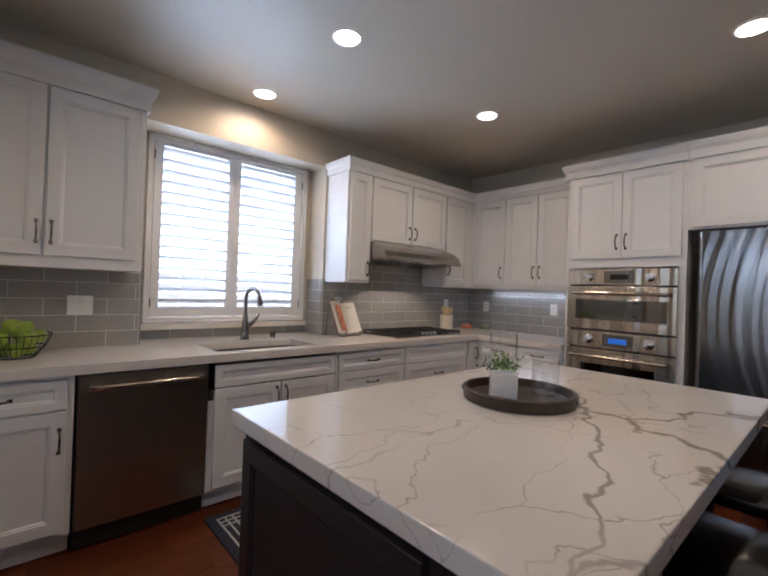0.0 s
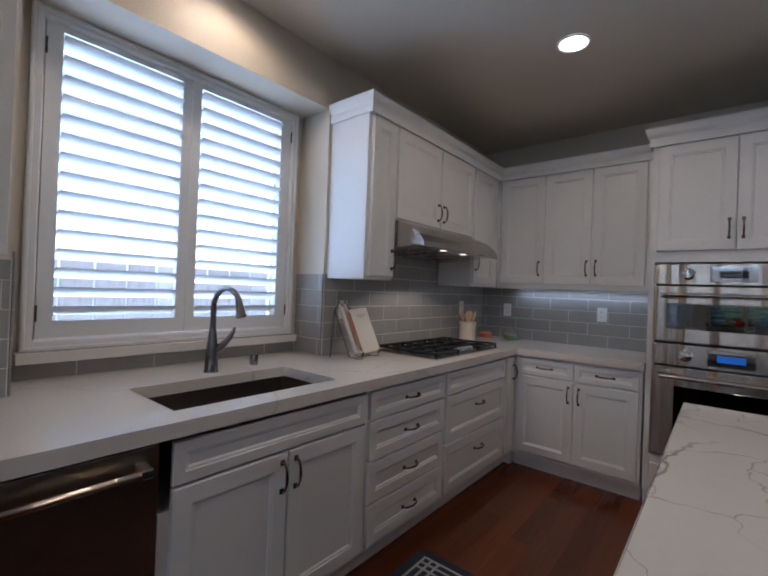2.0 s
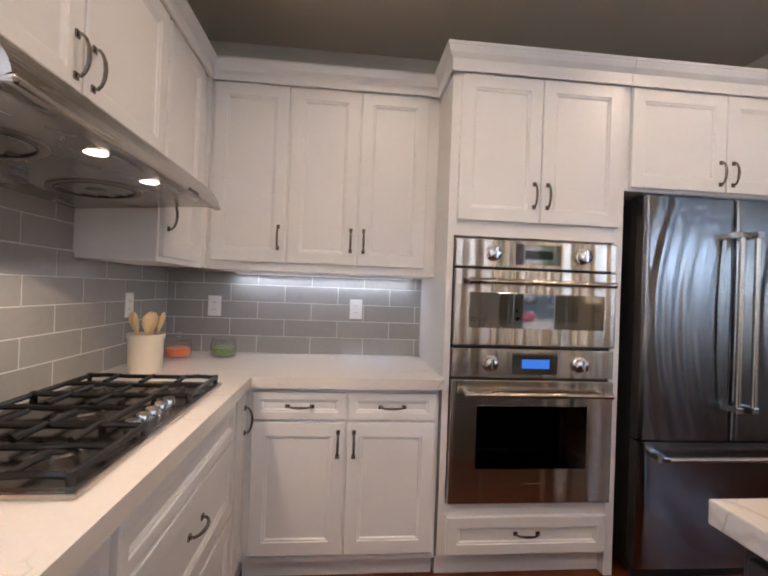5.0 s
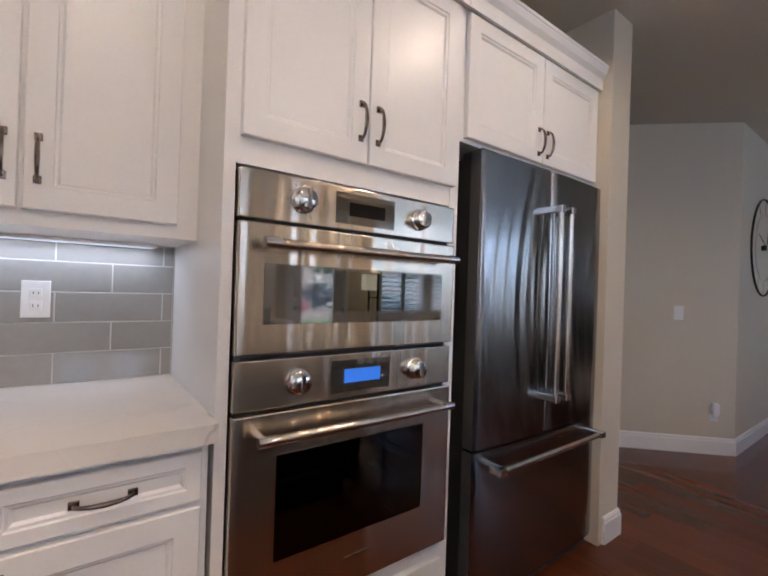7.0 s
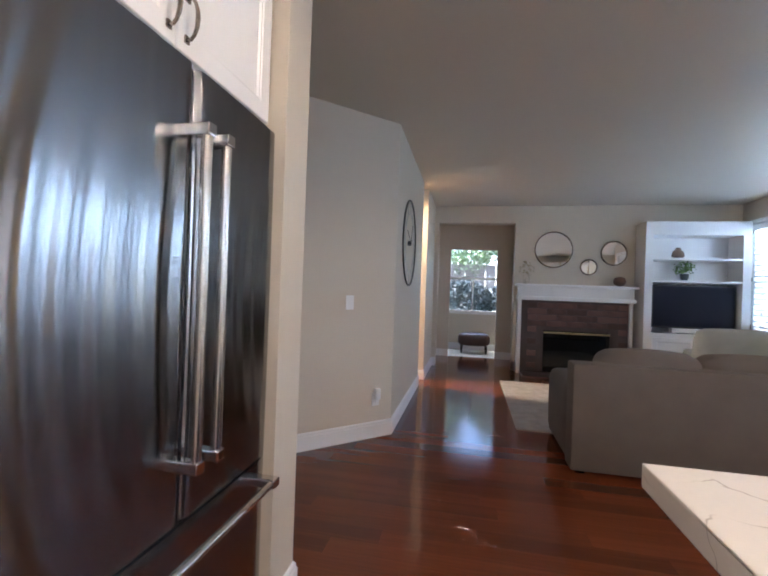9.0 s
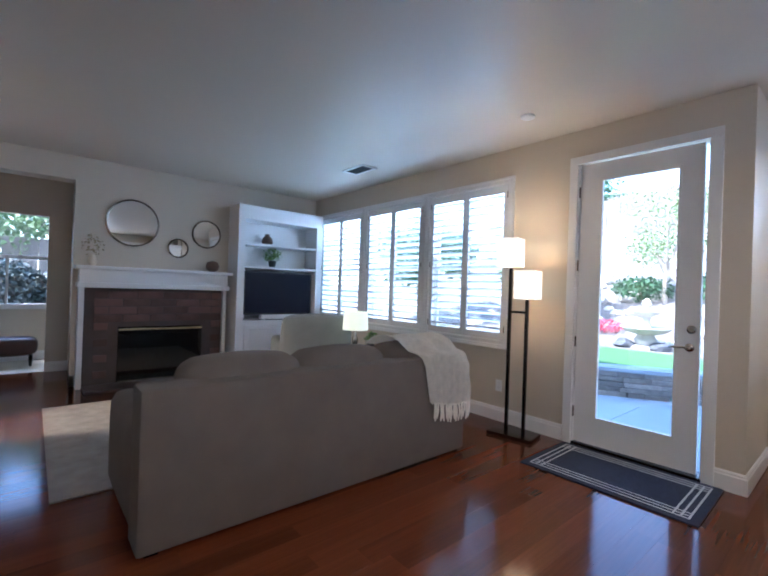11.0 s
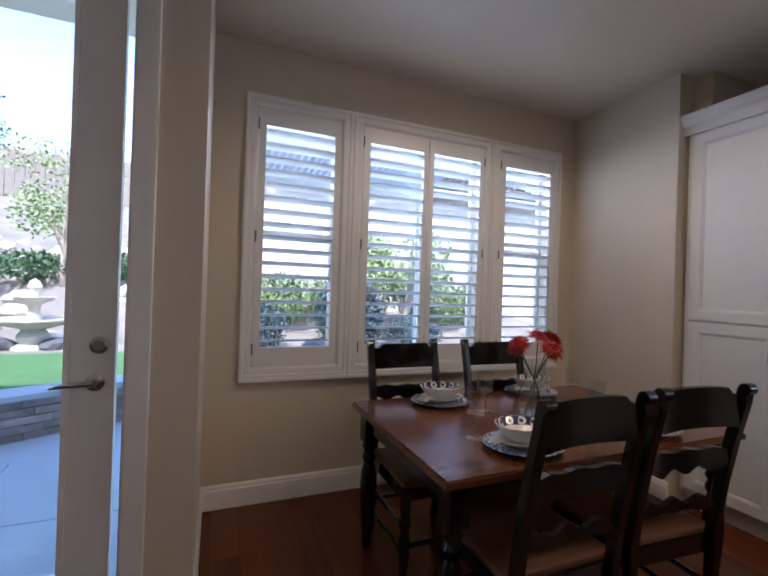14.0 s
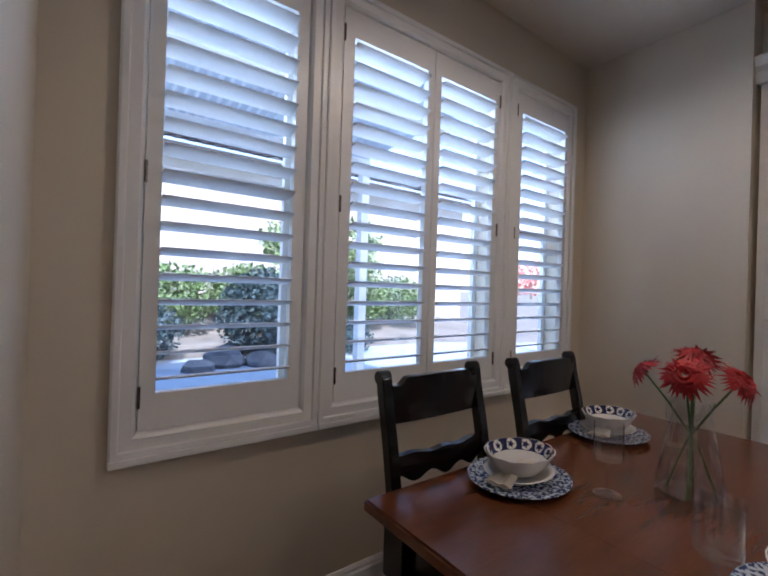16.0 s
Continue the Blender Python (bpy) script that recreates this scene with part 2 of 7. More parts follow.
def loft(bm, loops, close=True, cap0=True, cap1=True):
    """Joins closed loops of points into a skin."""
    rows = [[bm.verts.new(p) for p in loop] for loop in loops]
    k = len(rows[0])
    for a, b in zip(rows, rows[1:]):
        for i in range(k if close else k - 1):
            j = (i + 1) % k
            bm.faces.new((a[i], a[j], b[j], b[i]))
    if cap0:
        bm.faces.new(rows[0][::-1])
    if cap1:
        bm.faces.new(rows[-1])
    return bm


def turned(bm, profile, seg=24, centre=(0, 0), cap=True):
    """A body of revolution about z from (radius, height) pairs."""
    loops = []
    for r, z in profile:
        loops.append([(centre[0] + r * math.cos(2 * math.pi * i / seg), centre[1] + r * math.sin(2 * math.pi * i / seg), z) for i in range(seg)])
    return loft(bm, loops, cap0=cap, cap1=cap)


def tube(bm, pts, r, seg=8, flat=1.0):
    """A rod along points; r may be one number or one a point."""
    pts = [Vector(p) for p in pts]
    radii = r if isinstance(r, (list, tuple)) else [r] * len(pts)
    loops, side = [], None
    for i, p in enumerate(pts):
        d = (pts[min(i + 1, len(pts) - 1)] - pts[max(i - 1, 0)]).normalized()
        if side is None:
            side = d.cross(Vector((0, 0, 1)))
            if side.length < 0.1:
                side = d.cross(Vector((0, 1, 0)))
        side = (side - side.dot(d) * d).normalized()
        up = side.cross(d)
        loops.append([p + radii[i] * (math.cos(2 * math.pi * k / seg) * side + flat * math.sin(2 * math.pi * k / seg) * up) for k in range(seg)])
    return loft(bm, loops)


def slab(us, vs, inside, place, w0, w1):
    """A plate with holes: cells of the grid us x vs that are inside, between w0 and w1; place maps (u, v, w) to the world."""
    bm, seen = bmesh.new(), {}

    def vert(i, j, w):
        if (i, j, w) not in seen:
            seen[i, j, w] = bm.verts.new(place(us[i], vs[j], w))
        return seen[i, j, w]

    cell = {(i, j): inside((us[i] + us[i + 1]) / 2, (vs[j] + vs[j + 1]) / 2) for i in range(len(us) - 1) for j in range(len(vs) - 1)}
    for (i, j), full in cell.items():
        if not full:
            continue
        for w in (w0, w1):
            bm.faces.new([vert(a, b, w) for a, b in ((i, j), (i + 1, j), (i + 1, j + 1), (i, j + 1))])
        for (di, dj), ((a, b), (c, d)) in (((-1, 0), ((i, j), (i, j + 1))), ((1, 0), ((i + 1, j), (i + 1, j + 1))), ((0, -1), ((i, j), (i + 1, j))), ((0, 1), ((i, j + 1), (i + 1, j + 1)))):
            if not cell.get((i + di, j + dj)):
                bm.faces.new([vert(a, b, w0), vert(c, d, w0), vert(c, d, w1), vert(a, b, w1)])
    return bm


def wall(name, axis, at, thick, u0, u1, z0, z1, holes=(), label="greige painted plaster wall", mat=None):
    """A wall whose room face lies at axis = at and which is thick away from it (signed); holes: u0, u1, z0, z1."""
    us = sorted({u0, u1, *(h[0] for h in holes), *(h[1] for h in holes)})
    vs = sorted({z0, z1, *(h[2] for h in holes), *(h[3] for h in holes)})
    us, vs = [u for u in us if u0 <= u <= u1], [v for v in vs if z0 <= v <= z1]
    place = (lambda u, v, w: (w, u, v)) if axis == "x" else (lambda u, v, w: (u, w, v))
    bm = slab(us, vs, lambda u, v: not any(h[0] < u < h[1] and h[2] < v < h[3] for h in holes), place, at, at + thick)
    return single(name, bm, mat or WALL, label, "wall", kind="structure")


def rect_loop(x0, x1, z0, z1, y, r=0.0):
    return [(x0 + r, y, z0 + r), (x1 - r, y, z0 + r), (x1 - r, y, z1 - r), (x0 + r, y, z1 - r)]


# ---- structure ----
H = 2.70
Yd, Yn, XR, XF = -5.29, -6.15, 3.48, 9.0
ALC = (-3.49, -2.09, 0.86, 2.385)

wall("wall_1", "x", 0.0, -0.25, -5.33, 0.15, 0, H, [ALC])
wall("wall_2", "x", -0.25, -0.14, -5.33, 0.15, 0, H, [(-3.36, -2.20, 1.07, 2.34)])
wall("wall_3", "x", 0.78, -0.15, -6.30, -5.33, 0, H)
wall("wall_4", "y", Yn, -0.15, 0.78, XR + 0.14, 0, H, [(2.72, 3.23, 0.82, 2.32), (1.65, 2.58, 0.82, 2.32), (1.00, 1.51, 0.82, 2.32)])
wall("wall_5", "x", XR, 0.14, -6.15, Yd, 0, H)
wall("wall_6", "y", Yd, -0.15, XR + 0.14, 9.15, 0, H, [(3.70, 4.64, 0.0, 2.425), (5.33, 6.35, 0.82, 2.33), (6.50, 7.55, 0.82, 2.33), (7.71, 8.73, 0.82, 2.33)])
wall("wall_7", "x", XF, 0.25, Yd, -0.62, 0, H, [(-2.07, -0.82, 0.0, 2.42)])
wall("wall_8", "y", -0.75, 0.12, 7.80, 9.0, 0, H)
wall("wall_9", "y", -0.72, 0.12, 5.48, 7.43, 0, H)
wall("wall_10", "y", 0.0, 0.15, 0.0, 3.31, 0, H)
wall("wall_11", "x", 3.51, -0.20, -0.69, 2.1, 0, H)
wall("wall_12", "y", 2.0, 0.12, 3.4, 9.3, 0, H)
wall("wall_13", "x", 7.80, 0.12, -0.63, 2.0, 0, H)
wall("wall_14", "x", 11.3, 0.15, -3.2, 0.8, 0, H, [(-2.25, -0.62, 0.83, 2.30)])
wall("wall_19", "x", 10.15, 0.12, -3.2, 0.8, 0, H, [(-1.87, -0.98, 0.0, 2.09)])
wall("wall_15", "y", -3.2, -0.12, 9.25, 11.45, 0, H)
wall("wall_16", "y", 0.8, 0.12, 9.25, 11.45, 0, H)
wall("wall_17", "y", -5.33, 0.10, 0.0, 0.63, 0, H)
# the slanting wall beside the hall
_bm = bmesh.new()
loft(_bm, [[(5.48, -0.72, z), (4.30, 0.46, z), (4.30, 2.0, z), (4.42, 2.0, z), (4.42, 0.51, z), (5.53, -0.60, z)] for z in (0, H)])
single("wall_18", _bm, WALL, "slanting greige painted plaster wall with a clock", "wall", kind="structure")

single("ceiling", slab([-0.4, 11.5], [-6.4, 2.2], lambda u, v: True, lambda u, v, w: (u, v, w), H, H + 0.12), CEIL, "smooth greige painted ceiling", "ceiling", kind="structure")
FLOOR = single("floor", slab([-0.2, 0.70, 3.55, 10.2], [-6.25, -5.40, 2.1], lambda u, v: v > -5.40 or 0.70 < u < 3.55, lambda u, v, w: (u, v, w), -0.10, -0.012), PLANK, "polished red cherry strip wood floor", "floor", kind="structure")
CARPET = material("cream_carpet", (0.62, 0.57, 0.47), rough=0.95, vary=0.08, scale=10, fine=400, bump=0.4)
single("carpet", bx(10.2, 11.45, -3.2, 0.8, -0.10, 0.0), CARPET, "cream pile carpet in the far room", "carpet", kind="structure")


def baseboard(name, pts):
    """A moulded skirting along floor points; the room lies to the left of the way."""
    prof = ((0.0, 0.0), (0.016, 0.0), (0.016, 0.105), (0.011, 0.113), (0.011, 0.124), (0.004, 0.136), (0.0, 0.136))
    pts = [Vector((p[0], p[1], 0)) for p in pts]
    loops = []
    for i, p in enumerate(pts):
        a = (p - pts[i - 1]).normalized() if i else None
        b = (pts[i + 1] - p).normalized() if i + 1 < len(pts) else None
        na = Vector((-a.y, a.x, 0)) if a else None
        nb = Vector((-b.y, b.x, 0)) if b else None
        n = na if nb is None else nb if na is None else (na + nb) / (1 + na.dot(nb))
        loops.append([p + n * d + Vector((0, 0, z + 0.001)) for d, z in prof])
    bm = bmesh.new()
    loft(bm, loops)
    return single(name, bm, TRIM, "white moulded wooden baseboard", "baseboard", kind="structure")


baseboard("baseboard_1", [(0.78, -5.33), (0.78, Yn), (XR, Yn), (XR, Yd), (3.64, Yd)])
baseboard("baseboard_2", [(4.71, Yd), (8.62, Yd)])
baseboard("baseboard_3", [(XF, -0.82), (XF, -0.75), (7.80, -0.75), (7.80, 1.9)])
baseboard("baseboard_4", [(7.43, -0.60), (7.43, -0.72), (5.48, -0.72), (4.30, 0.46), (4.30, 1.9)])
baseboard("baseboard_5", [(3.51, 1.9), (3.51, -0.69), (3.345, -0.69)])
baseboard("baseboard_6", [(XF + 0.25, -2.07), (XF, -2.07), (XF, -2.16)])
baseboard("baseboard_7", [(11.3, -3.1), (11.3, 0.7)])
baseboard("baseboard_8", [(10.15, -3.1), (10.15, -1.87)])
baseboard("baseboard_9", [(10.15, -0.98), (10.15, 0.7)])


# ---- kinds of things: cabinets ----
def shaker(x0, x1, z0, z1, y=0.0, stile=0.058, thick=0.02):
    """A framed door or drawer front with a sunk panel; its face looks to -y."""
    bm = bmesh.new()
    s = min(stile, (z1 - z0) * 0.27)
    f = y - thick
    loops = [rect_loop(x0, x1, z0, z1, y), rect_loop(x0, x1, z0, z1, f + 0.003), rect_loop(x0, x1, z0, z1, f, 0.003),
             rect_loop(x0, x1, z0, z1, f, s), rect_loop(x0, x1, z0, z1, f + 0.004, s + 0.003), rect_loop(x0, x1, z0, z1, f + 0.005, s + 0.009), rect_loop(x0, x1, z0, z1, f + 0.011, s + 0.015)]
    return loft(bm, loops)


def pull(parent, x, z, y, upright=True, length=0.105):
    """An arched pewter pull with flat feet."""
    h = length / 2
    bm = bmesh.new()
    arc = [(-h, -0.002), (-h, -0.015), (-h * 0.80, -0.024), (-h * 0.42, -0.031), (0, -0.033), (h * 0.42, -0.031), (h * 0.80, -0.024), (h, -0.015), (h, -0.002)]
    rad = [0.0052, 0.0046, 0.0046, 0.0054, 0.0060, 0.0054, 0.0046, 0.0046, 0.0052]
    for e in (-h, h):
        if upright:
            box(bm, x - 0.0085, x + 0.0085, y - 0.006, y, z + e - 0.010, z + e + 0.010, bevel=0.002)
        else:
            box(bm, x + e - 0.010, x + e + 0.010, y - 0.006, y, z - 0.0085, z + 0.0085, bevel=0.002)
    if upright:
        tube(bm, [(x, y + d, z + a) for a, d in arc], rad, 8)
    else:
        tube(bm, [(x + a, y + d, z) for a, d in arc], rad, 8)
    return part("handle", bm, PEWTER, parent, "dark pewter arched pull", smooth=True)


def front(parent, name, x0, x1, z0, z1, y, handle=None):
    """A door or drawer front; handle: (x, z, upright)."""
    ob = part(name, shaker(x0, x1, z0, z1, y), WHITE, parent)
    if handle:
        pull(ob, handle[0], handle[1], y - 0.02, handle[2])
    return ob


def carcass(parent, x0, x1, depth, z0, z1, y=0.0):
    return part("body", bx(x0, x1, y, y + depth, z0, z1, bevel=0.001), WHITE, parent)


def toe(parent, x0, x1, depth):
    return part("toe_kick", bx(x0, x1, 0.055, depth, 0.0, 0.10), WHITE, parent, "white recessed toe kick")


BASES = "base cabinets along the kitchen walls"
UPPERS = "wall cabinets along the kitchen walls"
G = 0.003


def base_unit(m, width, fronts, label, depth=0.585, group=BASES, top=0.868):
    """Fronts: (kind, x0, x1, z0, z1, handle)."""
    unit = empty("base_cabinet", m, label, "cabinet", group)
    carcass(unit, 0.0, width, depth, 0.10, top)
    toe(unit, 0.0, width, depth)
    for kind, x0, x1, z0, z1, handle in fronts:
        front(unit, kind, x0 + G, x1 - G, z0, z1, 0.0, handle)
    return unit


FX, FY = 0.588, -0.608


def on_window_wall(y):
    return pose(FX, y, 0, rz=90)


base_unit(on_window_wall(-4.45), 0.585, [("drawer", 0.02, 0.56, 0.705, 0.845, (0.30, 0.775, False)), ("door", 0.02, 0.56, 0.125, 0.695, (0.53, 0.56, True))], "white framed base cabinet with one drawer over a door")
base_unit(on_window_wall(-3.235), 0.895, [("false_front", 0.03, 0.885, 0.715, 0.845, None), ("door", 0.03, 0.455, 0.125, 0.705, (0.425, 0.62, True)), ("door", 0.458, 0.885, 0.125, 0.705, (0.488, 0.62, True))], "white framed sink base cabinet with two doors", top=0.64)
W4 = 0.685
base_unit(on_window_wall(-2.335), W4, [("drawer", 0.015, W4 - 0.01, z0, z1, (W4 / 2, (z0 + z1) / 2, False)) for z0, z1 in ((0.715, 0.845), (0.525, 0.705), (0.325, 0.515), (0.125, 0.315))], "white framed cabinet with four stacked drawers")
W3 = 0.86
base_unit(on_window_wall(-1.645), W3, [("drawer", 0.01, W3 - 0.01, 0.715, 0.845, None), ("drawer", 0.01, W3 - 0.01, 0.425, 0.705, (W3 / 2, 0.60, False)), ("drawer", 0.01, W3 - 0.01, 0.125, 0.415, (W3 / 2, 0.31, False))], "white framed cabinet with three drawers under the cooktop")
base_unit(on_window_wall(-0.78), 0.165, [("door", 0.008, 0.158, 0.125, 0.845, (0.125, 0.73, True))], "narrow white framed pull-out base cabinet")
base_unit(pose(0.60, FY, 0), 0.855, [("drawer", 0.03, 0.438, 0.725, 0.845, (0.235, 0.785, False)), ("drawer", 0.442, 0.84, 0.725, 0.845, (0.64, 0.785, False)), ("door", 0.03, 0.438, 0.135, 0.712, (0.405, 0.62, True)), ("door", 0.442, 0.84, 0.135, 0.712, (0.475, 0.62, True))], "white framed base cabinet with two drawers over two doors")
# corner carcass behind the two runs
single("corner_cabinet", bx(0.01, 0.587, -0.606, -0.012, 0.0, 0.866), WHITE, "white blind corner base cabinet", "cabinet", BASES)


def crown_run(parent, pts, z0, z1, out):
    """A crown moulding along the front line pts; the room lies to the right of the way."""
    prof = ((0.0, 0.0), (0.012, 0.0), (0.014, 0.25), (0.35 * out, 0.45), (0.75 * out, 0.62), (0.92 * out, 0.80), (0.94 * out, 0.86), (out, 0.88), (out, 1.0), (0.0, 1.0))
    pts = [Vector((p[0], p[1], 0)) for p in pts]
    loops = []
    for i, p in enumerate(pts):
        a = (p - pts[i - 1]).normalized() if i else None
        b = (pts[i + 1] - p).normalized() if i + 1 < len(pts) else None
        na = Vector((a.y, -a.x, 0)) if a else None
        nb = Vector((b.y, -b.x, 0)) if b else None
        n = na if nb is None else nb if na is None else (na + nb) / (1 + na.dot(nb))
        loops.append([p + n * d + Vector((0, 0, z0 + k * (z1 - z0))) for d, k in prof])
    bm = bmesh.new()
    loft(bm, loops)
    return part("crown_moulding", bm, WHITE, parent)


def upper_unit(m, width, depth, z0, z1, fronts, label, crown=True, side_left=False, side_right=False, out=0.03, top=None, filler=False):
    unit = empty("wall_cabinet", m, label, "cabinet", UPPERS)
    carcass(unit, 0.0, width, depth, z0, z1)
    for kind, x0, x1, a, b, handle in fronts:
        front(unit, kind, x0 + G, x1 - G, a, b, 0.0, handle)
    if filler:
        part("corner_filler", bx(-0.0225, -0.0002, -0.016, 0.02, z0, z1), WHITE, unit)
    if crown:
        line = [(width, -0.021), (0.0, -0.021)]
        line = line[::-1]
        if side_left:
            line = [(0.0, depth), *line]
        if side_right:
            line = [*line, (width, depth)]
        crown_run(unit, line, z1 - 0.012, top or z1 + 0.095, out)
    return unit


UD = 0.300
upper_unit(pose(0.302, -2.07, 0, rz=90), 0.25, UD, 1.38, 2.315, [("door", 0.025, 0.245, 1.40, 2.30, (0.215, 1.50, True))], "narrow white framed wall cabinet beside the window", side_left=True)
upper_unit(pose(0.302, -1.82, 0, rz=90), 0.995, UD, 1.745, 2.315, [("door", 0.008, 0.495, 1.757, 2.30, (0.462, 1.86, True)), ("door", 0.500, 0.985, 1.757, 2.30, (0.533, 1.86, True))], "white framed wall cabinet over the range hood")
upper_unit(pose(0.302, -0.825, 0, rz=90), 0.475, UD, 1.38, 2.315, [("door", 0.008, 0.385, 1.40, 2.30, (0.04, 1.56, True))], "white framed wall cabinet in the corner")
upper_unit(pose(0.325, -0.340, 0), 1.155, 0.335, 1.38, 2.315, [("door", 0.015, 0.383, 1.42, 2.30, (0.345, 1.545, True)), ("door", 0.388, 0.735, 1.42, 2.30, (0.705, 1.545, True)), ("door", 0.739, 1.09, 1.42, 2.30, (0.77, 1.545, True))], "white framed wall cabinet with three doors", filler=True)
upper_unit(pose(0.302, -4.46, 0, rz=90), 0.915, UD, 1.38, 2.325, [("door", 0.04, 0.463, 1.44, 2.31, (0.435, 1.56, True)), ("door", 0.468, 0.885, 1.44, 2.31, (0.495, 1.56, True))], "white framed wall cabinet with two doors by the window", side_right=True, out=0.045, top=2.445)

# tall oven housing with the cabinet over the fridge
tall = empty("oven_cabinet", pose(1.468, FY, 0), "tall white cabinet that houses the double oven", "cabinet", BASES)
part("body", bx(0.0, 0.030, 0.0, 0.60, 0.10, 2.315), WHITE, tall)
part("body", bx(0.80, 0.842, -0.002, 0.60, 0.0, 2.315), WHITE, tall)
part("rail", bx(0.030, 0.80, 0.0, 0.59, 1.565, 2.315), WHITE, tall)
part("rail", bx(0.030, 0.80, 0.0, 0.59, 0.10, 0.345), WHITE, tall)
part("toe_kick", bx(0.0, 0.80, 0.045, 0.60, 0.0, 0.10), WHITE, tall)
front(tall, "drawer", 0.04, 0.795, 0.120, 0.290, 0.0, (0.41, 0.215, False))
front(tall, "door", 0.038, 0.422, 1.635, 2.30, 0.0, (0.392, 1.76, True))
front(tall, "door", 0.426, 0.812, 1.635, 2.30, 0.0, (0.456, 1.76, True))
crown_run(tall, [(-0.0, 0.60), (0.0, -0.021), (0.842, -0.021)], 2.303, 2.42, 0.04)
over = empty("fridge_cabinet", pose(2.312, FY, 0), "white framed cabinet over the refrigerator", "cabinet", UPPERS)
part("body", bx(0.0, 0.955, 0.0, 0.60, 1.815, 2.315), WHITE, over)
part("side_panel", bx(0.957, 0.995, -0.004, 0.60, 0.0, 2.315), WHITE, over)
front(over, "door", 0.02, 0.505, 1.83, 2.30, 0.0, (0.475, 1.92, True))
front(over, "door", 0.509, 0.985, 1.83, 2.30, 0.0, (0.54, 1.92, True))
crown_run(over, [(0.001, -0.021), (0.995, -0.021), (0.995, 0.10)], 2.303, 2.42, 0.04)

# pantry
pantry = empty("pantry_cabinet", pose(0.70, -5.315, 0, rz=90), "tall white framed pantry cabinet beside the dining table", "cabinet")
part("body", bx(0.0, 0.865, 0.0, 0.69, 0.10, 2.315), WHITE, pantry)
part("toe_kick", bx(0.0, 0.86, 0.05, 0.69, 0.0, 0.10), WHITE, pantry)
for x0, x1, hx in ((0.035, 0.492, 0.460), (0.496, 0.955, 0.528)):
    front(pantry, "door", x0, min(x1, 0.85), 1.155, 2.30, 0.0, (hx, 1.30, True))
    front(pantry, "door", x0, min(x1, 0.85), 0.125, 1.145, 0.0, (hx, 0.99, True))
crown_run(pantry, [(-0.002, 0.05), (-0.002, -0.021), (0.86, -0.021)], 2.303, 2.43, 0.045)

# ---- worktops ----
SINK = (0.135, 0.520, -3.168, -2.455)
us = [-0.248, 0.0, SINK[0], SINK[1], 0.632, 1.466]
vs = [-4.45, ALC[0], SINK[2], SINK[3], ALC[1], -0.655, -0.008]


def _top(u, v):
    if u < 0:
        return ALC[0] < v < ALC[1]
    if SINK[0] < u < SINK[1] and SINK[2] < v < SINK[3]:
        return False
    return u < 0.632 or v > -0.655


_bm = slab(us, vs, _top, lambda u, v, w: (u, v, w), 0.868, 0.915)
_bm.verts.ensure_lookup_table()
_edges = [e for e in _bm.edges if e.calc_face_angle(0) > 1 and all(v.co.z > 0.9 for v in e.verts)]
bmesh.ops.bevel(_bm, geom=_edges, offset=0.004, segments=2, affect="EDGES", profile=0.6)
single("countertop", _bm, QUARTZ, "white quartz worktop with grey veins", "countertop")

sink = empty("sink", pose(0, 0, 0), "undermounted brushed steel kitchen sink", "sink")
bm = bmesh.new()
x0, x1, y0, y1 = SINK


def ring(x0, x1, y0, y1, z, r):
    pts = []
    for cx, cy, a0 in ((x1 - r, y1 - r, 0), (x0 + r, y1 - r, 90), (x0 + r, y0 + r, 180), (x1 - r, y0 + r, 270)):
        pts += [(cx + r * math.cos(radians(a0 + k * 30)), cy + r * math.sin(radians(a0 + k * 30)), z) for k in range(4)]
    return pts


loft(bm, [ring(x0 - 0.02, x1 + 0.02, y0 - 0.02, y1 + 0.02, 0.866, 0.02), ring(x0 - 0.004, x1 + 0.004, y0 - 0.004, y1 + 0.004, 0.866, 0.02), ring(x0, x1, y0, y1, 0.67, 0.02), ring(x0 + 0.02, x1 - 0.02, y0 + 0.02, y1 - 0.02, 0.655, 0.02)], cap0=False)
part("basin", bm, material("sink_steel", (0.26, 0.225, 0.195), rough=0.32, metal=1, vary=0.08, scale=3, fine=20, bump=0.01), sink, smooth=True)
part("drain", turned(bmesh.new(), [(0.045, 0.656), (0.045, 0.660), (0.03, 0.660), (0.028, 0.657)], 20, (0.30, -2.80)), CHROME, sink, "chrome drain")
bm = bmesh.new()
for k in range(9):
    tube(bm, [(0.17 + k * 0.04, y0 + 0.03, 0.675), (0.17 + k * 0.04, y1 - 0.03, 0.675)], 0.0025, 5)
for k in range(3):
    tube(bm, [(0.155, y0 + 0.05 + k * 0.3, 0.671), (0.505, y0 + 0.05 + k * 0.3, 0.671)], 0.003, 5)
part("bottom_grid", bm, CHROME, sink, "wire bottom rack")

NICKEL = material("brushed_nickel", (0.30, 0.28, 0.265), rough=0.15, metal=1, vary=0.06, scale=8, fine=60, bump=0.0)
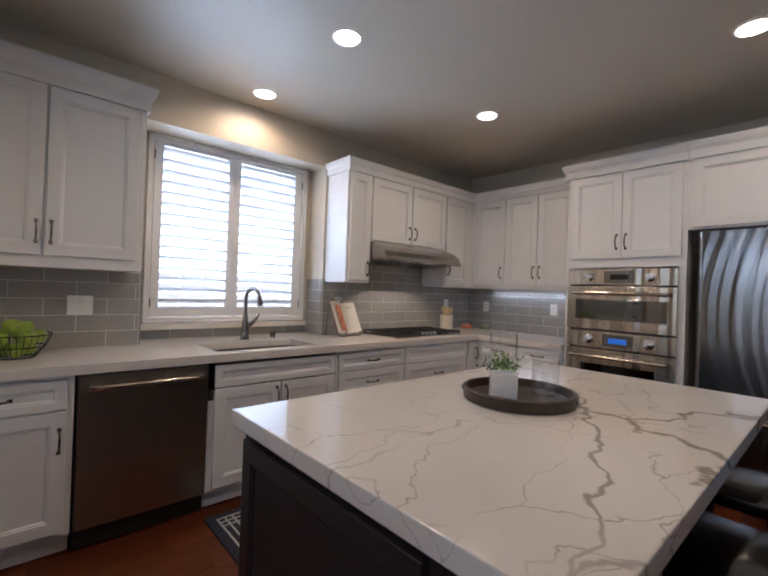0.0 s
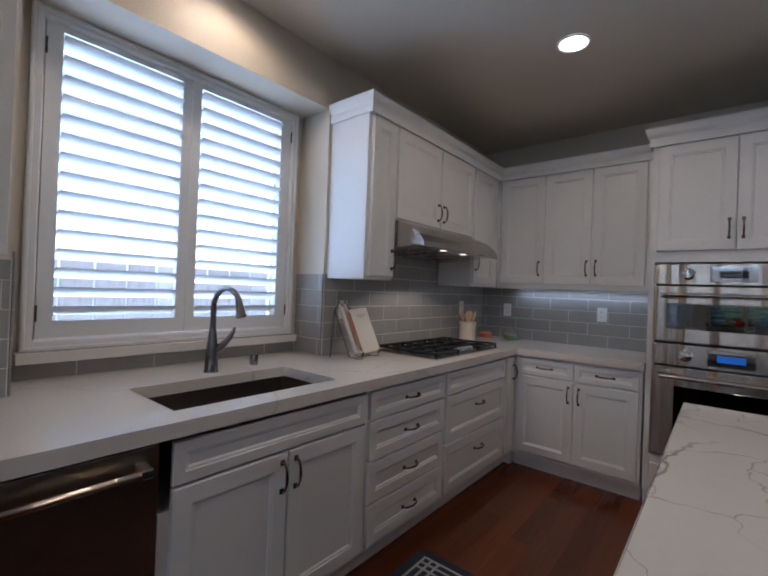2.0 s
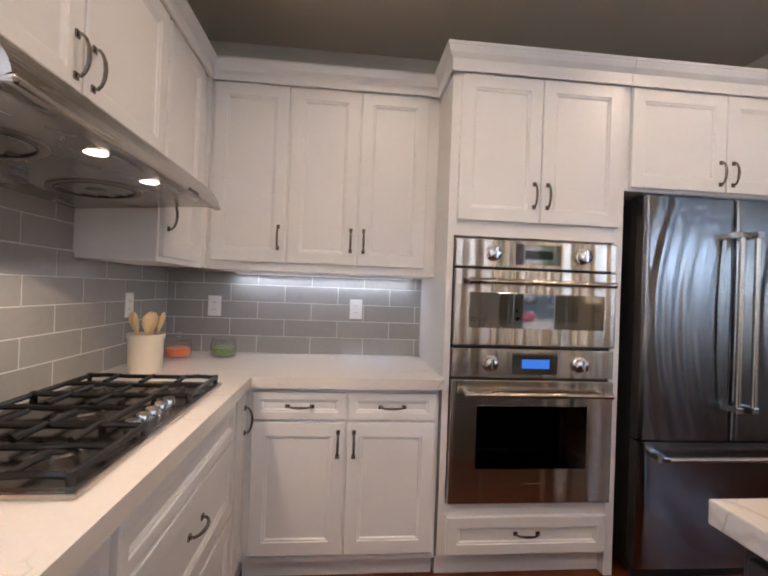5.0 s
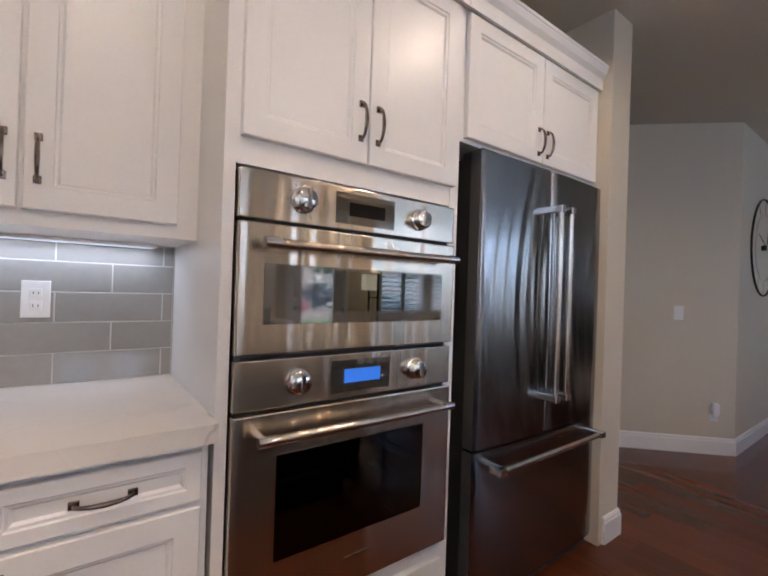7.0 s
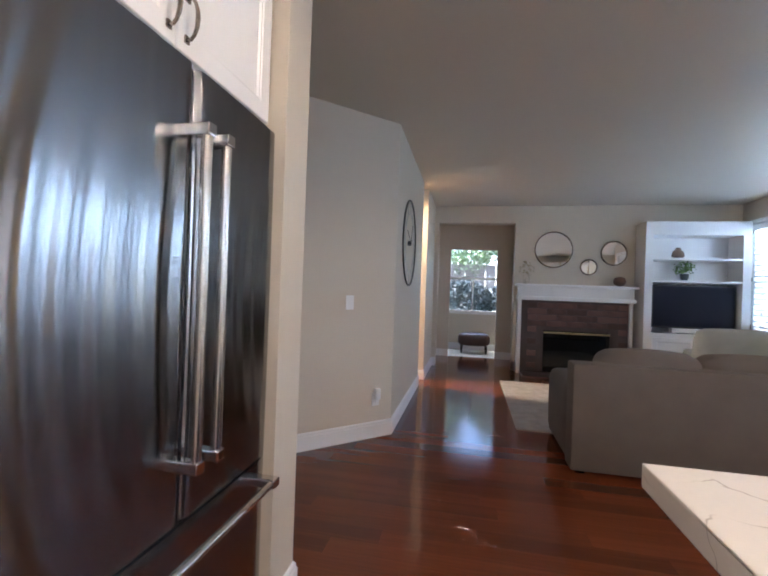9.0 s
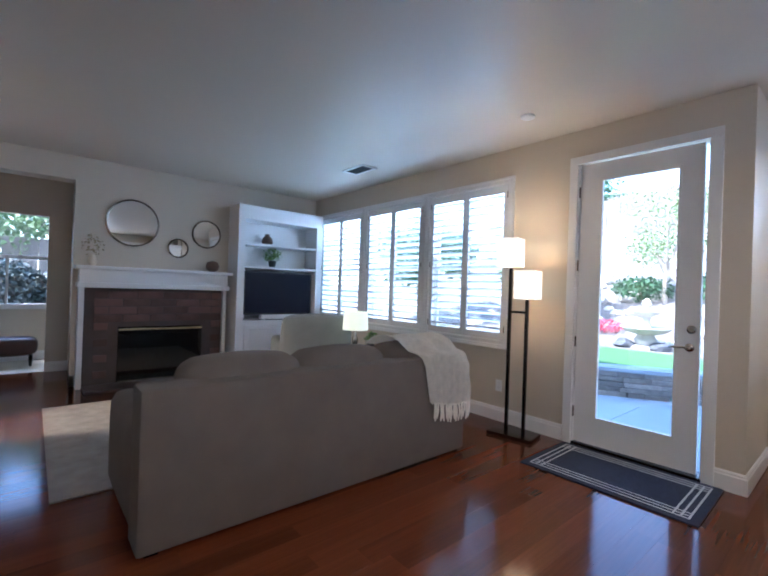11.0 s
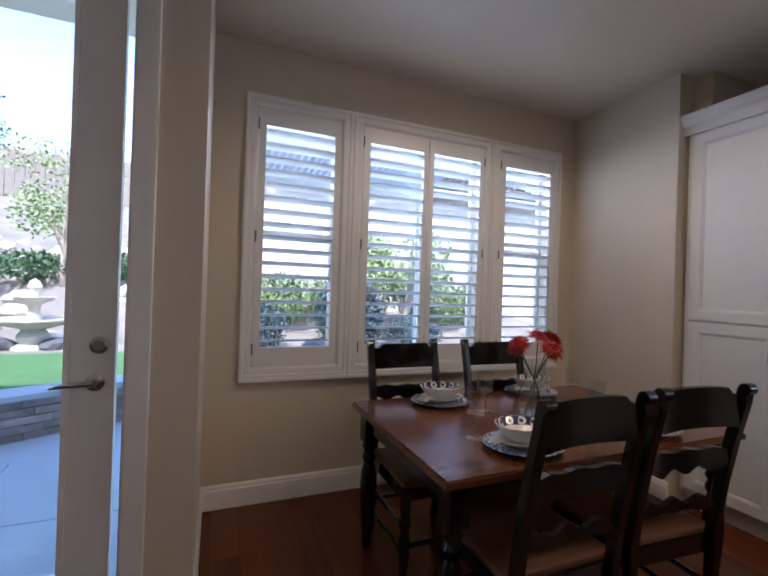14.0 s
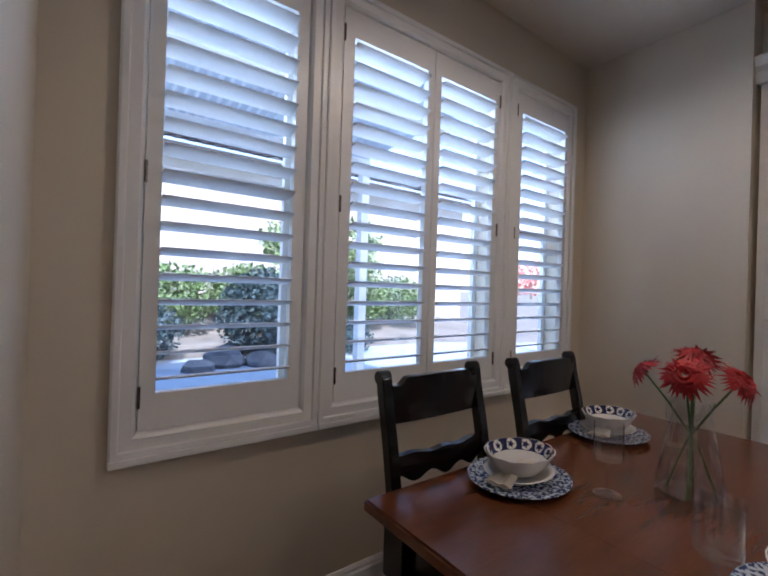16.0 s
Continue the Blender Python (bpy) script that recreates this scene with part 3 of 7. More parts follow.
# faucet and soap pump
faucet = empty("faucet", pose(0.035, -2.79, 0.915), "brushed nickel pull-down kitchen faucet", "faucet")
part("body", turned(bmesh.new(), [(0.033, 0.0), (0.033, 0.005), (0.0295, 0.010), (0.0275, 0.07), (0.0245, 0.12), (0.019, 0.17), (0.0145, 0.20)], 20), NICKEL, faucet, smooth=True)
arc = [(0.0, 0.0, 0.18), (0.0, 0.0, 0.30)] + [(0.085 - 0.085 * math.cos(radians(a)), 0.03 * (1 - math.cos(radians(a))) / 2, 0.30 + 0.085 * math.sin(radians(a))) for a in range(10, 160, 10)]
part("spout", tube(bmesh.new(), arc, 0.0135, 12), NICKEL, faucet, smooth=True)
e = Vector(arc[-1])
d = Vector((0.25, 0.05, -0.95)).normalized()
part("spray_head", tube(bmesh.new(), [e - d * 0.005, e + d * 0.03, e + d * 0.08, e + d * 0.085], [0.015, 0.0165, 0.024, 0.018], 14), NICKEL, faucet, "flared spray head", smooth=True)
part("lever", tube(bmesh.new(), [(0.0, 0.0, 0.085), (0.008, 0.026, 0.105), (0.016, 0.050, 0.128), (0.018, 0.056, 0.134), (0.024, 0.076, 0.160), (0.028, 0.088, 0.185), (0.030, 0.092, 0.205)], [0.020, 0.0185, 0.0165, 0.0145, 0.0125, 0.009, 0.005], 10), NICKEL, faucet, smooth=True)
pump = empty("soap_dispenser", pose(-0.005, -2.54, 0.915), "small brushed nickel air gap cap beside the sink", "air gap")
part("cap", turned(bmesh.new(), [(0.021, 0.0), (0.021, 0.045), (0.019, 0.052), (0.0, 0.053)], 18), NICKEL, pump, smooth=True)
part("slot", bx(0.0195, 0.0225, -0.006, 0.006, 0.028, 0.034), BLACKPLASTIC, pump)

# ---- dishwasher ----
dw = empty("dishwasher", pose(FX, -3.855, 0, rz=90), "brushed steel dishwasher with a bar handle", "dishwasher")
part("door", bx(0.004, 0.610, -0.022, 0.04, 0.11, 0.855, bevel=0.004), material("dishwasher_steel", (0.37, 0.31, 0.255), rough=0.33, metal=1, vary=0.04, scale=1.2, fine=6, bump=0.0, wave=0.006), dw)
part("body", bx(0.0, 0.614, 0.042, 0.57, 0.02, 0.862), BLACKPLASTIC, dw)
part("kick_plate", bx(0.0, 0.614, 0.03, 0.041, 0.0, 0.105), BLACKPLASTIC, dw, "black kick plate")
bar = part("handle", tube(bmesh.new(), [(0.055, -0.065, 0.80), (0.56, -0.065, 0.80)], 0.011, 12), STEELH, dw, smooth=True)
for x in (0.055, 0.56):
    part("bracket", bx(x - 0.016, x + 0.016, -0.077, -0.02, 0.787, 0.813, bevel=0.004), CHROME, bar)

# ---- double oven ----
oven = empty("double_oven", pose(1.510, FY, 0), "stainless steel double wall oven with round knobs", "oven")
part("chassis", bx(0.0, 0.752, 0.0, 0.55, 0.350, 1.556), BLACKPLASTIC, oven)
BLUE = glowing("blue_display", (0.04, 0.20, 0.75), 0.05)


def oven_panel(z0, z1, display, blue):
    p = part("control_panel", bx(-0.009, 0.757, -0.028, -0.001, z0, z1, bevel=0.003), STEELH, oven)
    part("bezel", bx(0.27, 0.485, -0.0305, -0.027, z0 + 0.018, z1 - 0.018, bevel=0.001), GREYGLASS, p)
    part("display", bx(0.315, 0.445, -0.0325, -0.030, display - 0.02, display + 0.02), BLUE if blue else BLACKGLASS, p, "blue lit display" if blue else "dark display")
    for x in (0.165, 0.590):
        k = part("knob", loft(bmesh.new(), [[(x + r * math.cos(2 * math.pi * i / 24), y, (z0 + z1) / 2 + r * math.sin(2 * math.pi * i / 24)) for i in range(24)] for r, y in ((0.036, -0.0285), (0.036, -0.036), (0.031, -0.038), (0.029, -0.062), (0.024, -0.066))]), CHROME, p, smooth=True)
        zc = (z0 + z1) / 2
        for i in range(11):
            q = radians(-60 + 30 * i)
            c, w_, far = math.cos(q), math.sin(q), 0.049 if i % 2 else 0.053
            part("dial_mark", tube(bmesh.new(), [(x + 0.043 * c, -0.0286, zc + 0.043 * w_), (x + far * c, -0.0286, zc + far * w_)], 0.0006, 4), BLACKPLASTIC, p)
        part("grip", bx(x - 0.006, x + 0.006, -0.074, -0.064, (z0 + z1) / 2 - 0.026, (z0 + z1) / 2 + 0.026, bevel=0.003), CHROME, k)


def oven_door(z0, z1, glass, window):
    d = part("oven_door", bx(-0.009, 0.757, -0.034, -0.001, z0, z1, bevel=0.004), STEELH, oven)
    part("glass", bx(glass[0], glass[1], -0.0365, -0.033, glass[2], glass[3], bevel=0.001), GREYGLASS if window else OVENDARK, d, "dark oven glass")
    if window:
        part("window", bx(window[0], window[1], -0.0385, -0.036, window[2], window[3]), OVENGLASS, d, "mirrored oven window")
    h = part("handle", tube(bmesh.new(), [(0.045, -0.085, z1 - 0.055), (0.715, -0.085, z1 - 0.055)], 0.0125, 12), STEELH, d, smooth=True)
    for x in (0.06, 0.70):
        e_ = -1 if x < 0.3 else 1
        part("end_cap", tube(bmesh.new(), [(x - e_ * 0.022, -0.085, z1 - 0.055), (x + e_ * 0.020, -0.085, z1 - 0.055)], 0.0145, 14), CHROME, h, "chrome end cap", smooth=True)
        part("bracket", tube(bmesh.new(), [(x, -0.032, z1 - 0.055), (x, -0.085, z1 - 0.055)], 0.0095, 10), CHROME, h, smooth=True)


oven_panel(1.425, 1.552, 1.487, False)
oven_door(1.070, 1.415, (0.06, 0.70, 1.150, 1.310), (0.20, 0.57, 1.185, 1.300))
oven_panel(0.925, 1.056, 0.990, True)
oven_door(0.358, 0.915, (0.11, 0.632, 0.515, 0.800), None)
part("badge", bx(0.335, 0.42, -0.0365, -0.033, 0.44, 0.447), CHROME, oven, "small maker's plate")
for z in (1.0625, 0.92, 1.42):
    part("vent_slot", bx(0.01, 0.742, -0.012, -0.0012, z - 0.003, z + 0.003), BLACKPLASTIC, oven)

# ---- refrigerator ----
fridge = empty("refrigerator", pose(2.385, -0.60, 0), "black stainless french-door refrigerator", "refrigerator")
part("body", bx(0.012, 0.900, 0.0, 0.56, 0.02, 1.775), BLACKPLASTIC, fridge)


def fridge_door(x0, x1, z0, z1, name="door", ripple=0.0007):
    """A pillowed steel front with faint bowed ripples pressed into it."""
    bm, nx, nz = bmesh.new(), 56, 28
    loops = []
    for j in range(nz + 1):
        z = z0 + (z1 - z0) * j / nz
        t = 2 * j / nz - 1
        row = [(x0, -0.004, z), (x0, -0.052, z)]
        for i in range(1, nx):
            x = x0 + (x1 - x0) * i / nx
            k = 2 * (x - 0.4575) / 0.915
            u = x - 0.10 * t * t
            edge = min(1.0, i / 3, (nx - i) / 3)
            y = -0.060 - 0.012 * (1 - k * k) - 0.004 * (1 - t * t) + ripple * (math.sin(u * 86) + 0.7 * math.sin(u * 51 + 1.1))
            row.append((x, -0.052 + (y + 0.052) * (1 - (1 - edge) ** 2), z))
        row += [(x1, -0.052, z), (x1, -0.004, z)]
        loops.append(row)
    loft(bm, loops)
    return part(name, bm, DARKSTEEL, fridge, smooth=True)


dl = fridge_door(0.0, 0.4545, 0.655, 1.79)
dr = fridge_door(0.4605, 0.915, 0.655, 1.79, ripple=0.0003)
df = fridge_door(0.0, 0.915, 0.06, 0.645, "freezer_drawer", 0.00025)
for door_, x in ((dl, 0.418), (dr, 0.497)):
    h = part("handle", tube(bmesh.new(), [(x, -0.135, 0.80), (x, -0.135, 1.63)], 0.013, 12), STEEL, door_, smooth=True)
    for z in (0.815, 1.615):
        part("bracket", bx(x - 0.015, x + 0.015, -0.15, -0.068, z - 0.015, z + 0.015, bevel=0.004), CHROME, h)
h = part("handle", tube(bmesh.new(), [(0.06, -0.13, 0.59), (0.855, -0.13, 0.59)], 0.0125, 12), STEELH, df, smooth=True)
for x in (0.075, 0.84):
    part("bracket", bx(x - 0.02, x + 0.02, -0.145, -0.06, 0.575, 0.605, bevel=0.005), CHROME, h)
part("hinge_cover", bx(0.01, 0.10, -0.05, 0.05, 1.776, 1.80, bevel=0.004), BLACKPLASTIC, fridge)
part("grille", bx(0.01, 0.905, -0.03, 0.0, 0.0, 0.055), BLACKPLASTIC, fridge)

# ---- range hood ----
hood = empty("range_hood", pose(0.004, -1.815, 0, rz=90), "stainless steel under-cabinet range hood", "range hood")
HW, HD = 0.985, 0.52
HOODSHELL = material("grey_hood_steel", (0.44, 0.415, 0.38), rough=0.26, metal=1, vary=0.05, scale=2, fine=14, bump=0.004, stretch=(1, 1, 40))
prof = [(0.0, 1.56), (0.0, 1.742), (-0.32, 1.742), (-0.36, 1.732), (-0.43, 1.70), (-0.49, 1.655), (-0.515, 1.615), (-0.52, 1.595), (-0.505, 1.588), (-0.46, 1.592)]
part("shell", loft(bmesh.new(), [[(x, y, z) for y, z in prof] for x in (0.0, HW)]), HOODSHELL, hood)
part("rim", bx(0.0, HW, -0.527, -0.500, 1.580, 1.596, bevel=0.007), HOODSHELL, hood)
HOODSTEEL = material("hood_filter", (0.27, 0.24, 0.20), rough=0.32, metal=1, vary=0.1)
for x in (0.28, 0.70):
    tilt = pose(x, -0.24, 1.5762, rx=-4)
    part("fan_inlet", turned(bmesh.new(), [(0.125, 0.004), (0.123, -0.003), (0.106, -0.003), (0.100, 0.001), (0.030, 0.001), (0.020, -0.002), (0.0, -0.002)], 32), HOODSTEEL, hood, "round steel fan inlet", tilt, smooth=True)
    part("inlet_ring", tube(bmesh.new(), [(0.103 * math.cos(radians(a)), 0.103 * math.sin(radians(a)), -0.001) for a in range(0, 361, 12)], 0.0035, 6), BLACKPLASTIC, hood, "dark inlet rim", tilt, smooth=True)
WARM = glowing("warm_lamp_glass", (1.0, 0.82, 0.60), 0.45)
for x in (0.36, 0.62):
    part("lamp_glass", turned(bmesh.new(), [(0.024, 1.5880), (0.026, 1.5905), (0.0, 1.591)], 20, (x, -0.43)), WARM, hood, "lit round hood lamp")
    lamp("hood_lamp", "SPOT", 0.9, (1.0, 0.80, 0.58), pose(0.435, -1.815 + x, 1.583), 0.003).data.spot_size = radians(120)
part("switch_panel", bx(0.66, 0.74, -0.5285, -0.524, 1.583, 1.592), BLACKPLASTIC, hood)
part("side_vent", bx(0.03, 0.12, -0.06, -0.01, 1.552, 1.561), BLACKPLASTIC, hood)

# ---- cooktop ----
hob = empty("cooktop", pose(0.075, -1.690, 0.916, rz=0), "stainless gas cooktop with black cast iron grates", "cooktop")
part("tray", bx(0.0, 0.485, 0.0, 0.865, 0.0, 0.012, bevel=0.004), STEEL, hob)
part("well", bx(0.012, 0.472, 0.015, 0.85, 0.0125, 0.016), material("burner_deck_steel", (0.20, 0.165, 0.135), rough=0.22, metal=1, vary=0.15, scale=12), hob, "dark brushed steel burner deck")
for x, y, r in ((0.125, 0.15, 0.04), (0.36, 0.15, 0.045), (0.24, 0.43, 0.055), (0.125, 0.72, 0.045), (0.36, 0.72, 0.04)):
    b = part("burner", turned(bmesh.new(), [(r, 0.0165), (r, 0.028), (r * 0.75, 0.030), (r * 0.75, 0.031), (r * 0.6, 0.032), (0.0, 0.033)], 20, (x, y)), STEEL, hob, smooth=True)
    part("cap", turned(bmesh.new(), [(r * 0.72, 0.0305), (r * 0.72, 0.034), (0.0, 0.0355)], 20, (x, y)), BLACKIRON, b, smooth=True)
for k in range(3):
    bm = bmesh.new()
    a, b = 0.02 + k * 0.277, 0.02 + (k + 1) * 0.277 - 0.008
    xe = 0.365 if k == 1 else 0.465
    for xx in (0.02, xe):
        tube(bm, [(xx, a, 0.035), (xx, b, 0.035)], 0.0085, 8)
    for yy in (a, b, (a + b) / 2):
        tube(bm, [(0.02, yy, 0.035), (0.09, yy, 0.038), (0.14, yy, 0.034), (xe - 0.12, yy, 0.034), (xe - 0.065, yy, 0.038), (xe, yy, 0.035)], 0.0078, 8)
    for xx in (0.125, 0.243) if k == 1 else (0.125, 0.243, 0.36):
        tube(bm, [(xx, a, 0.038), (xx, a + 0.10, 0.036)], 0.0076, 8)
        tube(bm, [(xx, b, 0.038), (xx, b - 0.10, 0.036)], 0.0076, 8)
    for xx in (0.02, xe):
        for yy in (a, b):
            tube(bm, [(xx, yy, 0.0165), (xx, yy, 0.044)], [0.008, 0.0095], 8)
    part("grate", bm, BLACKIRON, hob, smooth=True)
for k in range(5):
    part("knob", turned(bmesh.new(), [(0.019, 0.0165), (0.019, 0.036), (0.016, 0.042), (0.0, 0.042)], 16, (0.425, 0.315 + k * 0.053)), CHROME, hob, smooth=True)


# ---- outlets and switches ----
def wall_plate(m, label, holes=True, w=0.072, h=0.115):
    p = empty("outlet" if holes else "light_switch", m, label, "outlet" if holes else "switch")
    part("plate", bx(-w / 2, w / 2, -0.006, 0.0, -h / 2, h / 2, bevel=0.002), OUTLET, p)
    if holes:
        for z in (-0.02, 0.02):
            s = part("socket", bx(-0.016, 0.016, -0.008, -0.0055, z - 0.014, z + 0.014, bevel=0.002), OUTLET, p)
            for x in (-0.006, 0.006):
                part("slot", bx(x - 0.001, x + 0.001, -0.0085, -0.0078, z - 0.005, z + 0.004), BLACKPLASTIC, s)
    else:
        part("rocker", bx(-0.016, 0.016, -0.0095, -0.0055, -0.033, 0.033, bevel=0.002), OUTLET, p)
    return p


TT = 0.009
wall_plate(pose(0.275, -TT, 1.18), "white double outlet on the tiled wall")
wall_plate(pose(1.08, -TT, 1.185), "white double outlet on the tiled wall")
wall_plate(pose(TT, -0.42, 1.19, rz=90), "white double outlet on the tiled wall")
wall_plate(pose(TT, -1.93, 1.19, rz=90), "grey double outlet behind the cookbook stand")
wall_plate(pose(TT, -3.80, 1.17, rz=90), "white double outlet and switch plate on the tiles", True, 0.125)

# ---- kitchen island ----
island = empty("kitchen_island", pose(0, 0, 0), "dark espresso kitchen island with stool overhang", "island")
part("body", bx(1.775, 2.60, -3.53, -1.745, 0.09, 0.868, bevel=0.003), ISLANDPAINT, island)
part("toe_kick", bx(1.83, 2.55, -3.48, -1.80, 0.0, 0.09), ISLANDPAINT, island)
for k in range(3):
    y0 = -3.50 + k * 0.585
    d = part("door", shaker(0, 0.56, 0.12, 0.84), ISLANDPAINT, island, m=pose(1.774, y0 + 0.56, 0, rz=-90))
part("end_panel", shaker(0, 0.76, 0.12, 0.84), ISLANDPAINT, island, m=pose(2.565, -1.744, 0, rz=180))
part("end_panel", shaker(0, 0.76, 0.12, 0.84), ISLANDPAINT, island, m=pose(1.805, -3.531, 0))
_bm = slab([1.733, 2.862], [-3.562, -1.709], lambda u, v: True, lambda u, v, w: (u, v, w), 0.869, 0.918)
bmesh.ops.bevel(_bm, geom=list(_bm.edges), offset=0.004, segments=2, affect="EDGES", profile=0.6)
single("island_top", _bm, ISLANDQUARTZ, "white quartz island top with branching veins", "countertop")


# ---- shuttered windows ----
def shutter_window(name, m, panels, z0, z1, x0, x1, tilt, label, casing=0.07, stile=0.05, sill=True, pitch=0.0775, blade=0.089, gap_rail=None):
    """A cased window with louvred plantation shutters; the room lies to -y. panels: louvre spans in x; casing spans x0..x1, z0..z1."""
    w = empty(name, m, label, "window", kind="structure")
    bm = bmesh.new()
    c = casing
    loft(bm, [rect_loop(x0, x1, z0, z1, 0.0), rect_loop(x0, x1, z0, z1, -0.024), rect_loop(x0, x1, z0, z1, -0.028, 0.006), rect_loop(x0, x1, z0, z1, -0.028, c * 0.30), rect_loop(x0, x1, z0, z1, -0.020, c * 0.36), rect_loop(x0, x1, z0, z1, -0.022, c * 0.8), rect_loop(x0, x1, z0, z1, -0.014, c * 0.92), rect_loop(x0, x1, z0, z1, 0.0, c)], cap0=False, cap1=False)
    part("window_frame", bm, TRIM, w)
    if sill:
        part("window_sill", bx(x0, x1, -0.034, 0.0, z0 - 0.018, z0 + 0.004, bevel=0.004), TRIM, w)
    edges = [x0 + c] + [(a[1] + b[0]) / 2 for a, b in zip(panels, panels[1:])] + [x1 - c]
    for k, (a, b, bot, top) in enumerate(panels):
        e0, e1 = edges[k] + 0.002, edges[k + 1] - 0.002
        pb, pt = z0 + c + 0.002, z1 - c - 0.002
        us_, vs_ = [e0, a, b, e1], [pb, bot, top, pt]
        frame_ = slab(us_, vs_, lambda u, v: not (a < u < b and bot < v < top), lambda u, v, q: (u, q, v), -0.008, 0.022)
        panel = part("shutter_panel", frame_, TRIM, w)
        n = round((top - bot) / pitch)
        step = (top - bot) / n
        ct, st = math.cos(radians(tilt)), math.sin(radians(tilt))
        prof = [(-0.5, 0.0), (-0.42, 0.04), (-0.2, 0.058), (0.0, 0.062), (0.2, 0.058), (0.42, 0.04), (0.5, 0.0), (0.42, -0.04), (0.0, -0.062), (-0.42, -0.04)]
        prof = [(p * blade, q * blade) for p, q in prof]
        prof = [(p * ct + q * st, q * ct - p * st) for p, q in prof]
        lb = bmesh.new()
        loft(lb, [[(x, 0.010 + p, q) for p, q in prof] for x in (a + 0.001, b - 0.001)])
        me = finish(lb, "louvre", TRIM, True)
        for i in range(n):
            ob = new("louvre", me)
            ob.parent = panel
            ob.location = (0, 0, bot + (i + 0.5) * step)
        hx = e0 if (k % 2 == 0) else e1
        for z in (pb + 0.10, (pb + pt) / 2, pt - 0.10) if (pt - pb) > 1.3 else (pb + 0.10, pt - 0.10):
            part("hinge", tube(bmesh.new(), [(hx, -0.012, z - 0.032), (hx, -0.012, z + 0.032)], 0.0045, 8), PEWTER, panel, "small dark hinge")
    # the outer sash
    mid = (x0 + x1) / 2
    bm = bmesh.new()
    q0, q1 = 0.115, 0.14
    o = c
    box(bm, x0 + o, x1 - o, q0, q1, z0 + o, z0 + o + 0.03)
    box(bm, x0 + o, x1 - o, q0, q1, z1 - o - 0.03, z1 - o)
    box(bm, x0 + o, x0 + o + 0.03, q0, q1, z0 + o + 0.0301, z1 - o - 0.0301)
    box(bm, x1 - o - 0.03, x1 - o, q0, q1, z0 + o + 0.0301, z1 - o - 0.0301)
    if gap_rail:
        box(bm, x0 + o + 0.0301, x1 - o - 0.0301, q0, q1, gap_rail - 0.025, gap_rail + 0.025)
    part("sash", bm, TRIM, w)
    p = part("pane", bx(x0 + o, x1 - o, 0.126, 0.129, z0 + o, z1 - o), PANE, w, "clear window pane")
    p.visible_shadow = False
    return w


# kitchen window, deep in its niche
shutter_window("window_1", pose(-0.246, 0, 0, rz=90), [(-3.323, -2.843, 1.147, 2.312), (-2.749, -2.258, 1.147, 2.312)], 1.030, 2.383, -3.425, -2.140, 28, "kitchen window with white louvred shutters", casing=0.045, sill=False, gap_rail=None)
_bm = bx(-0.248, -0.185, -3.44, -2.125, 0.985, 1.029, bevel=0.003)
single("window_ledge", _bm, QUARTZ, "white quartz ledge below the kitchen window", "sill", kind="structure")
DW = "dining window with white louvred shutters"
back = pose(0, Yn + 0.001, 0, rz=180)
shutter_window("window_2", back, [(-3.185, -2.768, 0.915, 2.228)], 0.735, 2.402, -3.300, -2.652, 12, DW, gap_rail=1.60)
shutter_window("window_3", back, [(-2.530, -2.142, 0.915, 2.228), (-2.062, -1.684, 0.915, 2.228)], 0.735, 2.402, -2.650, -1.577, 12, DW)
shutter_window("window_4", back, [(-1.452, -1.030, 0.915, 2.228)], 0.735, 2.402, -1.575, -0.932, 12, DW, gap_rail=1.60)
FW = "family room window with white louvred shutters"
back2 = pose(0, Yd + 0.001, 0, rz=180)
for k, (a, b) in enumerate(((5.25, 6.421), (6.424, 7.629), (7.632, 8.81))):
    mid = (a + b) / 2
    shutter_window("window_%d" % (5 + k), back2, [(-b + 0.115, -mid - 0.04, 0.870, 2.272), (-mid + 0.04, -a - 0.115, 0.870, 2.272)], 0.735, 2.425, -b, -a, 22, FW, gap_rail=1.55)

# far room window: plain sashes
w = empty("window_8", pose(11.3, 0, 0), "plain white sash window in the far room", "window", kind="structure")
_bm = slab([-2.30, -2.22, -1.445, -1.415, -0.65, -0.57], [0.78, 0.86, 1.54, 1.59, 2.27, 2.35], lambda u, v: not ((-2.22 < u < -0.65) and (0.86 < v < 2.27) and not (1.54 < v < 1.59) and not (v < 1.54 and -1.445 < u < -1.415)), lambda u, v, q: (q, u, v), -0.02, 0.05)
part("window_frame", _bm, TRIM, w)
p = part("pane", bx(0.01, 0.014, -2.22, -0.65, 0.86, 2.27), PANE, w)
p.visible_shadow = False

# ---- garden door ----
casing = empty("door_casing", pose(0, Yd, 0), "white moulded casing round the garden door", "door frame", kind="structure")
for a, b in ((3.640, 3.712), (4.628, 4.700)):
    part("jamb", bx(a, b, -0.001, 0.022, 0.0, 2.40, bevel=0.004), TRIM, casing)
part("head", bx(3.640, 4.700, -0.001, 0.022, 2.401, 2.468, bevel=0.004), TRIM, casing)
for a, b in ((3.7005, 3.722), (4.618, 4.6395)):
    part("jamb_lining", bx(a, b, -0.149, -0.002, 0.0, 2.40), TRIM, casing)
part("threshold", bx(3.70, 4.64, -0.149, 0.0, -0.01, 0.022, bevel=0.004), BLACKIRON, casing, "dark metal threshold")
